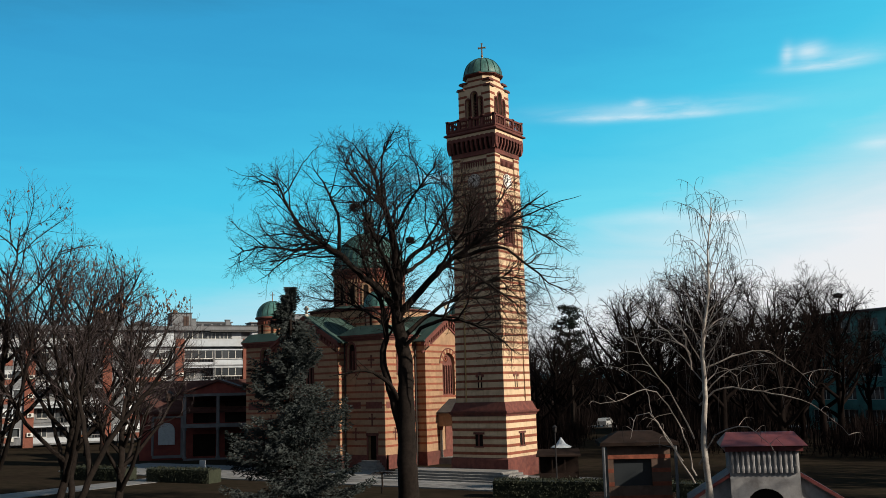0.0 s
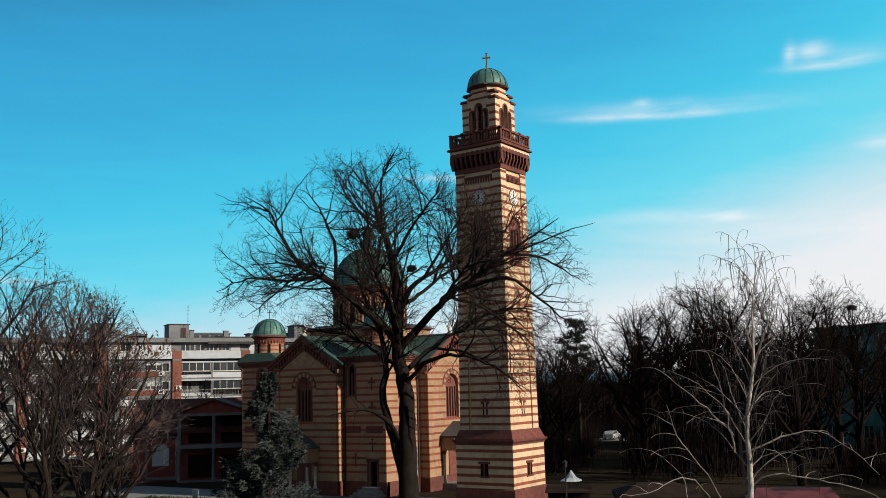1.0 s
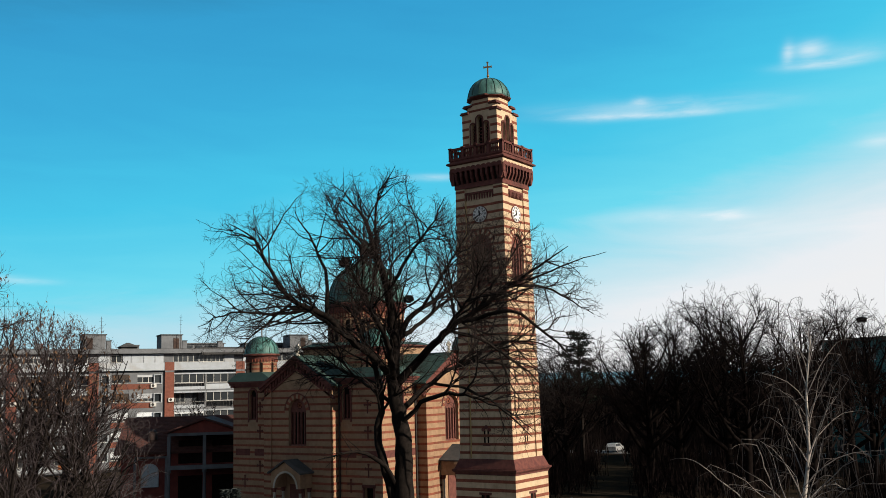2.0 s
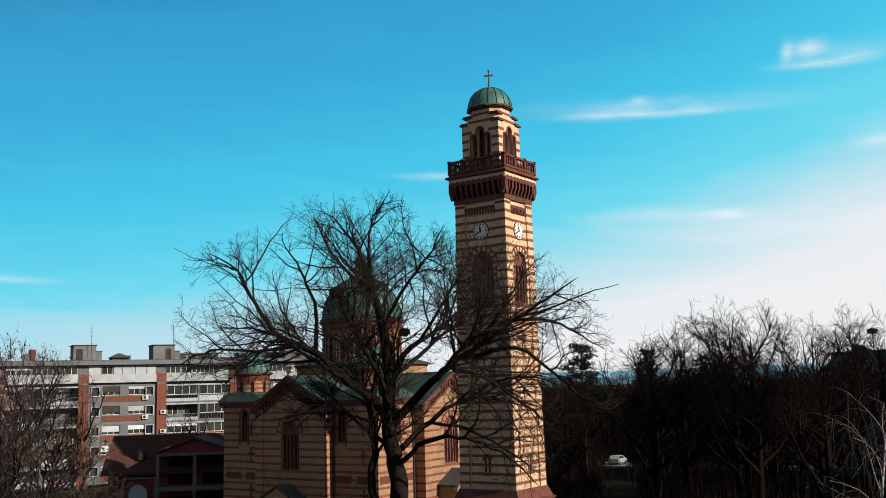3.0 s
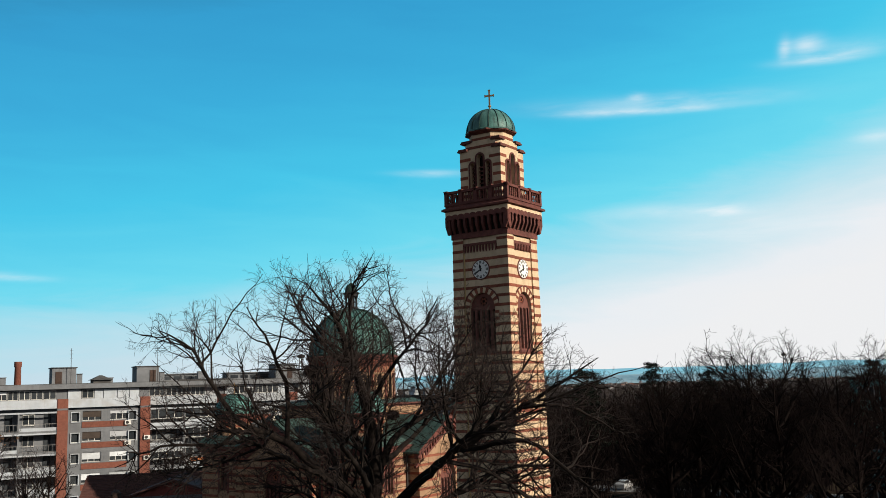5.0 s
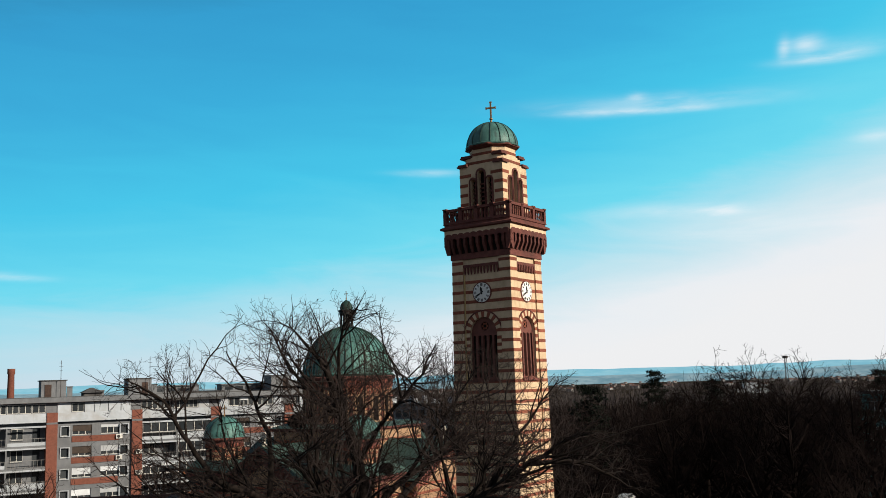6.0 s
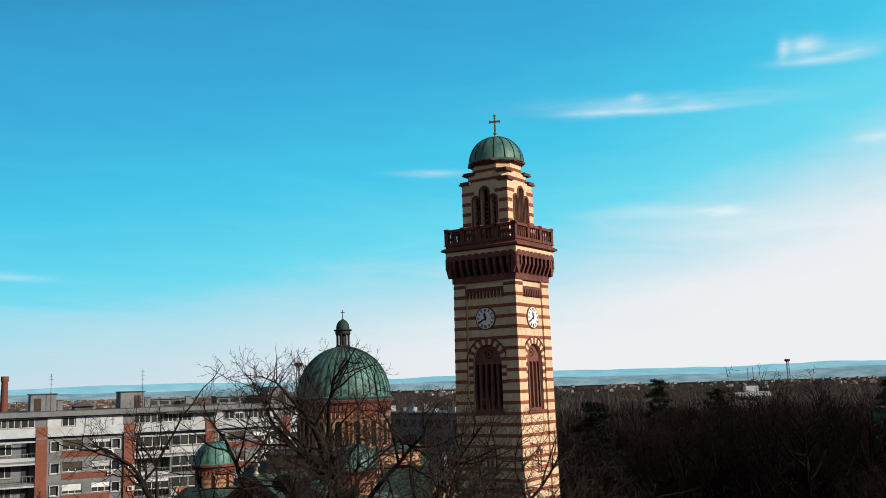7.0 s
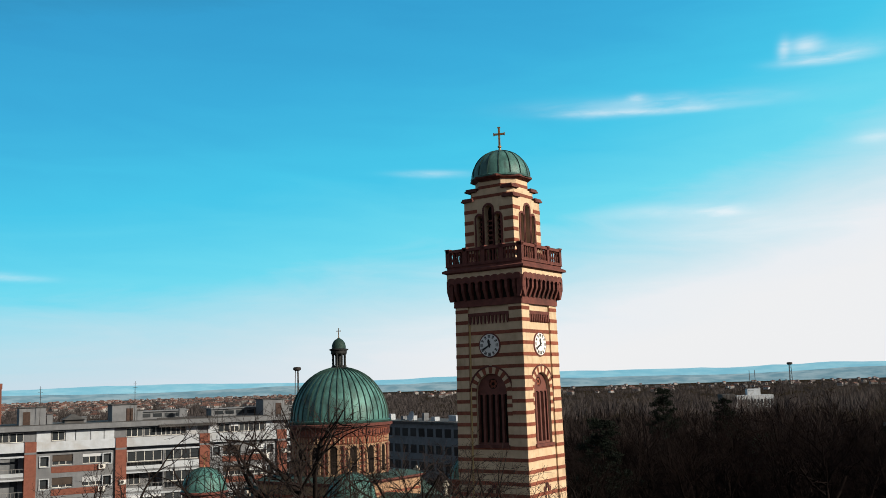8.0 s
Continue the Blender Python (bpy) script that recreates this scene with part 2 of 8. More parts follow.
M_ROOFDARK = surface("roofing_felt", (0.07, 0.07, 0.07), (0.045, 0.045, 0.047), 1.0, 0.95, dirt=(0.12, 0.115, 0.11))
# old tile browned in colour for the shadow that covers the parish roof
M_HOUSEROOF = surface("shadow_browned_old_tile", (0.105, 0.045, 0.038), (0.075, 0.034, 0.030), 2.5, 0.9, dirt=(0.05, 0.026, 0.024), vary=0.1)
# red sheet darkened in colour for the shade over the candle house
M_REDTIN = surface("red_sheet_roof", (0.16, 0.042, 0.042), (0.115, 0.030, 0.032), 1.5, 0.6, dirt=(0.14, 0.05, 0.045), vary=0.05)
M_REDWALL = surface("dull_red_wall", (0.22, 0.055, 0.045), (0.16, 0.042, 0.036), 1.5, 0.9, dirt=(0.08, 0.03, 0.028))
M_ICON = surface("pale_blue_plaque", (0.45, 0.52, 0.56), (0.36, 0.42, 0.46), 4.0, 0.5)
M_TEALWALL = surface("dark_teal_facade", (0.08, 0.235, 0.225), (0.055, 0.17, 0.165), 0.6, 0.85, dirt=(0.03, 0.07, 0.07), streak=0.35, vary=0.06)
# far below real bark: the park's deep shadow is put into the colour
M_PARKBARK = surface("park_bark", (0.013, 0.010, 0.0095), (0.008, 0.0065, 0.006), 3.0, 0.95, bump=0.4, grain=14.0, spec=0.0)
M_BARK = surface("dark_bark", (0.021, 0.016, 0.014), (0.011, 0.009, 0.008), 5.0, 0.95, dirt=(0.025, 0.02, 0.018), dirt_scale=1.2, bump=0.9, grain=22.0, spec=0.1)
M_TWIG = surface("brown_twigs", (0.026, 0.020, 0.019), (0.017, 0.013, 0.0125), 2.0, 0.9, bump=0.0, vary=0.2, spec=0.05)
M_TWIGL = surface("mauve_grey_twigs", (0.062, 0.050, 0.052), (0.038, 0.031, 0.033), 2.0, 0.9, bump=0.0, vary=0.2, spec=0.05)
# near-black twigs, the park's deep shadow put into their colour too
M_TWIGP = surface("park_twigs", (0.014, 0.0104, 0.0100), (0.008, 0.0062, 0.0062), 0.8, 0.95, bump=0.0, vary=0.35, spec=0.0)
M_BIRCH = surface("birch_bark", (0.52, 0.49, 0.45), (0.30, 0.27, 0.25), 3.5, 0.85, dirt=(0.05, 0.04, 0.04), dirt_scale=2.2, dirt_amount=0.9, bump=0.5)
M_BTWIG = surface("pale_birch_twigs", (0.28, 0.255, 0.24), (0.15, 0.13, 0.12), 1.5, 0.85, bump=0.0)
M_BHANG = surface("hanging_birch_twigs", (0.085, 0.074, 0.071), (0.05, 0.043, 0.041), 1.5, 0.85, bump=0.0)
M_SPRUCE = surface("blue_spruce_needles", (0.068, 0.080, 0.080), (0.030, 0.039, 0.038), 2.0, 0.85, bump=0.0, vary=0.1, spec=0.1)
M_PINE = surface("pine_needles", (0.016, 0.021, 0.016), (0.008, 0.012, 0.009), 2.0, 0.85, bump=0.0, vary=0.2, spec=0.05)
M_HEDGE = surface("dark_hedge_leaves", (0.030, 0.036, 0.022), (0.018, 0.022, 0.014), 3.0, 0.85, bump=0.0, vary=0.2)
M_DRYLEAF = surface("dry_brown_leaves", (0.14, 0.075, 0.04), (0.09, 0.05, 0.03), 3.0, 0.85, bump=0.0)
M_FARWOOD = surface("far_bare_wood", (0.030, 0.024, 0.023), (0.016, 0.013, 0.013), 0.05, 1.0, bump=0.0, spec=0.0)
# paler, greyer wood colour: the haze of distance is put into it
M_HAZEWOOD = surface("plain_woods_haze_paled", (0.085, 0.075, 0.074), (0.045, 0.040, 0.042), 0.012, 1.0, bump=0.0, spec=0.0)
M_FARWALL = surface("far_house_wall", (0.62, 0.62, 0.62), (0.16, 0.15, 0.15), 0.05, 0.95, bump=0.0, vary=0.5)
M_FARROOF = surface("far_weathered_tile", (0.15, 0.072, 0.055), (0.055, 0.043, 0.041), 0.05, 0.95, bump=0.0, vary=0.35)
M_HILL = hazy("hill_painted_haze", (0.13, 0.36, 0.47), (0.21, 0.43, 0.52), 0.006, 0.9)
M_HILLN = hazy("near_hill_painted_haze", (0.085, 0.19, 0.245), (0.20, 0.30, 0.345), 0.010, 0.85)
M_CARPAINT = surface("silver_car_paint", (0.55, 0.56, 0.57), (0.48, 0.49, 0.50), 2.0, 0.3, 0.4, bump=0.0)
M_TYRE = surface("tyre_rubber", (0.02, 0.02, 0.02), (0.03, 0.03, 0.03), 6.0, 0.9)
M_LAMPW = surface("lamp_milk_glass", (0.6, 0.6, 0.58), (0.5, 0.5, 0.48), 3.0, 0.4)
M_YELLOWP = surface("yellow_panel", (0.60, 0.42, 0.14), (0.52, 0.36, 0.12), 1.0, 0.8)
M_CLOTH = surface("orange_blanket", (0.45, 0.16, 0.06), (0.36, 0.12, 0.05), 3.0, 0.9)
M_AC = surface("ac_casing", (0.62, 0.62, 0.60), (0.52, 0.52, 0.50), 2.0, 0.5)


# ---------------------------------------------------------------- mesh helpers
class Mesh:
    """Collects vertices and faces of one part."""

    def __init__(self):
        self.v, self.f = [], []

    def add(self, vs, fs):
        o = len(self.v)
        self.v += [tuple(p) for p in vs]
        self.f += [tuple(i + o for i in f) for f in fs]
        return self

    def box(self, x0, x1, y0, y1, z0, z1):
        vs = [(x, y, z) for z in (z0, z1) for y in (y0, y1) for x in (x0, x1)]
        return self.add(vs, [(0, 2, 3, 1), (4, 5, 7, 6), (0, 1, 5, 4), (2, 6, 7, 3), (0, 4, 6, 2), (1, 3, 7, 5)])

    def prism(self, poly, z0, z1, poly2=None):
        """A plan outline (anticlockwise) raised from z0 to z1; poly2 is the outline at the top."""
        n = len(poly)
        top = poly2 or poly
        vs = [(x, y, z0) for x, y in poly] + [(x, y, z1) for x, y in top]
        fs = [tuple(range(n))[::-1], tuple(range(n, 2 * n))] + [(i, (i + 1) % n, n + (i + 1) % n, n + i) for i in range(n)]
        return self.add(vs, fs)

    def lathe(self, prof, n, cx=0.0, cy=0.0, a0=0.0):
        vs = [(cx + r * math.cos(a0 + 2 * math.pi * i / n), cy + r * math.sin(a0 + 2 * math.pi * i / n), z) for r, z in prof for i in range(n)]
        fs = [(k * n + i, k * n + (i + 1) % n, (k + 1) * n + (i + 1) % n, (k + 1) * n + i) for k in range(len(prof) - 1) for i in range(n)]
        fs += [tuple(range(n))[::-1], tuple(range((len(prof) - 1) * n, len(prof) * n))]
        return self.add(vs, fs)

    def tube(self, pts, radii, n=6):
        pts = [Vector(p) for p in pts]
        vs, fs = [], []
        ref = Vector((0.31, 0.95, 0.1))
        for k, p in enumerate(pts):
            d = (pts[min(k + 1, len(pts) - 1)] - pts[max(k - 1, 0)]).normalized()
            a = d.cross(ref)
            if a.length < 0.1:
                a = d.cross(Vector((1, 0, 0.2)))
            a.normalize()
            b = d.cross(a)
            r = radii[k] if isinstance(radii, (list, tuple)) else radii
            vs += [p + a * (r * math.cos(2 * math.pi * i / n)) + b * (r * math.sin(2 * math.pi * i / n)) for i in range(n)]
        for k in range(len(pts) - 1):
            fs += [(k * n + i, k * n + (i + 1) % n, (k + 1) * n + (i + 1) % n, (k + 1) * n + i) for i in range(n)]
        fs += [tuple(range(n))[::-1], tuple(range((len(pts) - 1) * n, len(pts) * n))]
        return self.add(vs, fs)

    def data(self, name, material, smooth=None):
        me = bpy.data.meshes.new(name)
        me.from_pydata(self.v, [], self.f)
        me.materials.append(material)
        if smooth:
            me.shade_smooth()
            me.set_sharp_from_angle(angle=radians(smooth))
        me.update()
        return me


def part(name, mesh, material, parent=None, label="", smooth=None, m=None):
    """One mesh object under a thing or a part."""
    me = mesh.data(name, material, smooth) if isinstance(mesh, Mesh) else mesh
    ob = new(name, me)
    ob.parent = parent
    if m is not None:
        ob.matrix_basis = m
    if label:
        tagged(ob, label)
    return ob


def thing(name, label, category, m=None, group="", kind=""):
    ob = new(name)
    ob.empty_display_size = 0.3
    if m is not None:
        ob.matrix_basis = m
    return tagged(ob, label, category, group, kind)


UNIT = {}


def block(name, material, parent, x0, x1, y0, y1, z0, z1, label="", turn=None):
    """A box piece on a shared unit mesh."""
    key = material.name
    if key not in UNIT:
        b = Mesh().box(-0.5, 0.5, -0.5, 0.5, -0.5, 0.5)
        UNIT[key] = b.data("block_" + key, material)
    m = Matrix.Translation(((x0 + x1) / 2, (y0 + y1) / 2, (z0 + z1) / 2)) @ (turn or Matrix()) @ Matrix.Diagonal((abs(x1 - x0), abs(y1 - y0), abs(z1 - z0), 1))
    return part(name, UNIT[key], material, parent, label, m=m)


def arch(uc, w, zb, zt, n=10):
    """A round-headed opening: outline of width w from zb to its crown at zt, anticlockwise."""
    r = w / 2
    zs = zt - r
    return [(uc - r, zb), (uc + r, zb)] + [(uc + r * math.cos(math.pi * i / n), zs + r * math.sin(math.pi * i / n)) for i in range(n + 1)]


def rect(uc, w, zb, zt):
    return [(uc - w / 2, zb), (uc + w / 2, zb), (uc + w / 2, zt), (uc - w / 2, zt)]


def holed(mesh, at, outer, holes, depth):
    """A wall sheet with real openings; at(u, d, z) gives the place d metres behind the face. Reveals run in to depth."""
    loops = [outer] + holes
    flat = [p for l in loops for p in l]
    tris = tessellate_polygon([[Vector((u, z, 0)) for u, z in l] for l in loops])
    mesh.add([at(u, 0, z) for u, z in flat], [tuple(t) for t in tris])
    for l in holes:
        n = len(l)
        mesh.add([at(u, 0, z) for u, z in l] + [at(u, depth, z) for u, z in l], [(i, (i + 1) % n, n + (i + 1) % n, n + i) for i in range(n)])
    return mesh


def spans(u0, u1, z, holes):
    """The stretches of u0..u1 at the height z that lie outside the openings."""
    cuts = []
    for l in holes:
        us = []
        for i in range(len(l)):
            (ua, za), (ub, zb) = l[i], l[(i + 1) % len(l)]
            if (za - z) * (zb - z) < 0:
                us.append(ua + (ub - ua) * (z - za) / (zb - za))
        if len(us) >= 2:
            cuts.append((min(us), max(us)))
    out, a = [], u0
    for c0, c1 in sorted(cuts):
        if c0 > a + 0.05:
            out.append((a, min(c0, u1)))
        a = max(a, c1)
    if u1 > a + 0.05:
        out.append((a, u1))
    return out


GROUND = -0.5


# ---------------------------------------------------------------- the ground
def build_ground():
    g = Mesh()
    radii = [0.0, 20, 60, 120, 250, 500, 1000, 2000, 3200, 4700]
    n = 48
    g.v.append((0, 0, GROUND))
    for r in radii[1:]:
        g.v += [(r * math.cos(2 * math.pi * i / n), r * math.sin(2 * math.pi * i / n), GROUND) for i in range(n)]
    g.f += [(0, 1 + i, 1 + (i + 1) % n) for i in range(n)]
    for k in range(len(radii) - 2):
        a, b = 1 + k * n, 1 + (k + 1) * n
        g.f += [(a + i, b + i, b + (i + 1) % n, a + (i + 1) % n) for i in range(n)]
    tagged(part("ground", g, M_GRASS), "brown winter lawn and flat land reaching the hills", "ground", kind="structure")
    # paving round the church, with joints between its slabs
    pv = tagged(part("pavement", Mesh().box(-46, 9.0, -8.5, 2.2, GROUND - 0.2, GROUND + 0.03), M_PAVE),
                "pale grey paved forecourt south of the church", "pavement", kind="structure")
    pv2 = tagged(part("pavement", Mesh().box(9.004, 11.5, -8.5, 5.0, GROUND - 0.2, GROUND + 0.028), M_PAVE),
                 "grey paved path along the bell tower", "pavement", kind="structure")
    tagged(part("pavement", Mesh().box(-30, -26, -40, -8.504, GROUND - 0.2, GROUND + 0.028), M_PAVE),
           "grey paved path across the lawn", "pavement", kind="structure")
    tagged(part("road", Mesh().box(-60, 30, 82.5, 89.5, GROUND - 0.2, GROUND + 0.03), M_PAVE), "grey park road behind the trees", "road", kind="structure")
    for i in range(18):
        x0 = -46 + i * 3.05
        block("kerb_stone", M_KERB, pv, x0, x0 + 3.0, -8.66, -8.51, GROUND - 0.1, GROUND + 0.09)
    for i in range(4):
        y0 = -8.4 + i * 3.05
        block("kerb_stone", M_KERB, pv2, 11.51, 11.65, y0, y0 + 3.0, GROUND - 0.1, GROUND + 0.09)
    slab = Mesh().prism([(-0.735, -0.735), (0.735, -0.735), (0.735, 0.735), (-0.735, 0.735)], 0, 0.03, [(-0.72, -0.72), (0.72, -0.72), (0.72, 0.72), (-0.72, 0.72)]).data("paving_slab", M_SLAB)
    rng = np.random.default_rng(4)
    for i in range(30):
        for j in range(5):
            part("paving_slab", slab, M_SLAB, pv, m=Matrix.Translation((-36 + i * 1.5, -7.7 + j * 1.5, GROUND + 0.026 + rng.uniform(0, 0.006))))


build_ground()


# ---------------------------------------------------------------- ornaments in common use
def ring_blocks(parent, at, uc, zc, r0, r1, n, out, mats, name="voussoir"):
    """Voussoirs of a round arch, alternately of the two materials, each a block of its own on shared meshes."""
    step = math.pi / n
    c, s0 = math.cos(step / 2 * 0.94), math.sin(step / 2 * 0.94)
    made = []
    for mt in mats:
        vs = []
        for d in (-0.02, out):
            vs += [(r0 * -s0, -d, r0 * c), (r0 * s0, -d, r0 * c), (r1 * s0, -d, r1 * c), (r1 * -s0, -d, r1 * c)]
        me = Mesh().add(vs, [(0, 3, 2, 1), (4, 5, 6, 7), (0, 1, 5, 4), (1, 2, 6, 5), (2, 3, 7, 6), (3, 0, 4, 7)]).data(name, mt)
        made.append(me)
    o = Vector(at(uc, 0, zc))
    ex = (Vector(at(uc + 1, 0, zc)) - o).normalized()
    ey = (Vector(at(uc, 1, zc)) - o).normalized()
    base = Matrix((( ex.x, ey.x, 0, o.x), (ex.y, ey.y, 0, o.y), (0, 0, 1, o.z), (0, 0, 0, 1)))
    for i in range(n):
        a = math.pi / 2 - (i + 0.5) * step
        part(name, made[i % len(made)], mats[i % len(made)], parent, m=base @ Matrix.Rotation(a, 4, "Y"))


def bands(parent, at, u0, u1, z0, z1, holes, phase=0.0, period=0.61, high=0.19, proud=0.018):
    """Red brick courses that stand a little proud of the plaster."""
    e = Vector(at(u0 + 1, 0, z0)) - Vector(at(u0, 0, z0))
    ang = math.atan2(e.y, e.x)
    rot = Matrix.Rotation(ang, 4, "Z")
    z = phase + math.ceil((z0 - phase) / period) * period
    while z + high <= z1 + 0.01:
        for a, b in spans(u0, u1, z + high / 2, holes):
            pa, pb = Vector(at(a, -proud, z)), Vector(at(b, 0.03, z))
            mid, wide = (pa + pb) / 2, (Vector(at(b, 0, z)) - Vector(at(a, 0, z))).length
            block("brick_band", M_BAND, parent, mid.x - wide / 2, mid.x + wide / 2, mid.y - (proud + 0.03) / 2, mid.y + (proud + 0.03) / 2, z, z + high, turn=rot)
        z += period


def latin_cross(parent, at, u, z, s, material, name="cross"):
    m = Mesh()
    for (a, b, c, d) in ((-0.05, 0.05, 0, 1.0), (-0.3, 0.3, 0.6, 0.72), (-0.09, 0.09, 0.92, 1.04), (-0.34, -0.27, 0.56, 0.76), (0.27, 0.34, 0.56, 0.76)):
        vs = [at(u + x * s, dd, z + y * s) for dd in (0.02, -0.05) for x, y in ((a, c), (b, c), (b, d), (a, d))]
        m.add(vs, [(0, 1, 2, 3), (4, 7, 6, 5), (0, 4, 5, 1), (1, 5, 6, 2), (2, 6, 7, 3), (3, 7, 4, 0)])
    return part(name, m, material, parent, "dark red relief cross")


def metal_cross(parent, x, y, z, h, material, turn=0.0):
    """A finial: ball, collar and a cross with flared arms."""
    m = Mesh()
    m.lathe([(0.0, z), (h * 0.09, z + 0.02 * h), (h * 0.05, z + 0.10 * h), (h * 0.035, z + 0.16 * h), (h * 0.075, z + 0.2 * h), (h * 0.075, z + 0.24 * h), (0.02 * h, z + 0.28 * h)], 10, x, y)
    c, s = math.cos(turn), math.sin(turn)
    def bar(u0, u1, z0, z1, t=0.03):
        vs = [(x + u * c - d * s, y + u * s + d * c, zz) for d in (-t * h, t * h) for u, zz in ((u0, z0), (u1, z0), (u1, z1), (u0, z1))]
        m.add(vs, [(0, 1, 2, 3), (4, 7, 6, 5), (0, 4, 5, 1), (1, 5, 6, 2), (2, 6, 7, 3), (3, 7, 4, 0)])
    bar(-0.035 * h, 0.035 * h, z + 0.25 * h, z + h)
    bar(-0.20 * h, 0.20 * h, z + 0.68 * h, z + 0.75 * h)
    bar(-0.055 * h, 0.055 * h, z + 0.955 * h, z + 1.0 * h, 0.034)
    bar(-0.225 * h, -0.185 * h, z + 0.66 * h, z + 0.77 * h, 0.034)
    bar(0.185 * h, 0.225 * h, z + 0.66 * h, z + 0.77 * h, 0.034)
    return part("finial_cross", m, material, parent, "tarnished gilt cross")


def dome(parent, x, y, z, r, h, ribs, label):
    """A sheet-metal dome with standing seams and a rolled foot."""
    prof = [(r * 1.04, z - 0.10), (r * 1.05, z - 0.02), (r * 1.0, z + 0.03)]
    for i in range(1, 13):
        a = math.pi / 2 * i / 12
        prof.append((max(r * math.cos(a), 0.02), z + 0.03 + (h - 0.03) * math.sin(a)))
    d = part("dome", Mesh().lathe(prof, ribs * 2, x, y), M_COPPER, parent, label, smooth=40)
    path = [(rr + 0.012, zz + 0.004) for rr, zz in prof[2:-1]]
    me = Mesh().tube([(rr, 0, zz) for rr, zz in path], r * 0.013 + 0.009, 4).data("seam", M_SEAM)
    for i in range(ribs):
        part("seam", me, M_SEAM, d, m=Matrix.Translation((x, y, 0)) @ Matrix.Rotation(2 * math.pi * (i + 0.25) / ribs, 4, "Z"))
    return d


def louvred(parent, at, uc, w, zb, zt, depth, bars, tracery=True):
    """The filling of a round-headed window: dark back, frame, upright bars and a pierced head."""
    r = w / 2
    zs = zt - r
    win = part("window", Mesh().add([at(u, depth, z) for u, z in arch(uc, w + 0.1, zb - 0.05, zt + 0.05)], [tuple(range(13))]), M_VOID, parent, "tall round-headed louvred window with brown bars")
    fr = Mesh()
    def slab(u0, u1, z0, z1, d0, d1):
        vs = [at(u, d, z) for d in (d1, d0) for u, z in ((u0, z0), (u1, z0), (u1, z1), (u0, z1))]
        fr.add(vs, [(0, 1, 2, 3), (4, 7, 6, 5), (0, 4, 5, 1), (1, 5, 6, 2), (2, 6, 7, 3), (3, 7, 4, 0)])
    slab(uc - r, uc + r, zb, zb + 0.12, depth - 0.02, depth - 0.16)
    slab(uc - r, uc - r + 0.1, zb, zs, depth - 0.02, depth - 0.14)
    slab(uc + r - 0.1, uc + r, zb, zs, depth - 0.02, depth - 0.14)
    part("window_frame", fr, M_LOUVRE, win)
    if tracery:
        n = 12
        pts = [(uc + r * math.cos(math.pi * i / n), zs + r * math.sin(math.pi * i / n)) for i in range(n + 1)]
        small = w / (bars + 1) / 2 * 0.75
        low = []
        for k in range(bars + 1):
            c = uc + r - w / (bars + 1) * (k + 0.5)
            low += [(c + small * math.cos(math.pi * j / 5), zs - 0.3 + small * math.sin(math.pi * j / 5)) for j in range(6)][::1]
        head = Mesh()
        outer = pts + [(uc - r, zs - 0.3)] + low[::-1] + [(uc + r, zs - 0.3)]
        eye = [(uc + r * 0.3 * math.cos(-2 * math.pi * i / 10), zs + r * 0.42 + r * 0.3 * math.sin(-2 * math.pi * i / 10)) for i in range(10)]
        holed(head, lambda u, d, z: at(u, depth - 0.12 + d, z), outer, [eye], 0.08)
        hd = part("tracery", head, M_LOUVRE, win, "brown pierced window head")
        rose = Mesh()
        for i in range(6):
            a = 2 * math.pi * i / 6
            cu, cz = uc + r * 0.17 * math.cos(a), zs + r * 0.42 + r * 0.17 * math.sin(a)
            rose.add([at(cu + r * 0.085 * math.cos(b), depth - 0.10, cz + r * 0.085 * math.sin(b)) for b in [2 * math.pi * j / 8 for j in range(8)]], [tuple(range(8))])
        part("rosette", rose, M_BAND, win)
    wide = min(0.095, w / (bars + 1) * 0.24)
    for k in range(bars):
        u = uc - r + w * (k + 1) / (bars + 1)
        vs = [at(u + x, depth - 0.03 - y, z) for z in (zb, zs - 0.2) for x, y in ((-wide, 0), (wide, 0), (wide * 0.72, 0.14), (-wide * 0.72, 0.14))]
        part("bar", Mesh().add(vs, [(0, 3, 2, 1), (4, 5, 6, 7), (0, 1, 5, 4), (1, 2, 6, 5), (2, 3, 7, 6), (3, 0, 4, 7)]), M_LOUVRE, win)
    return win


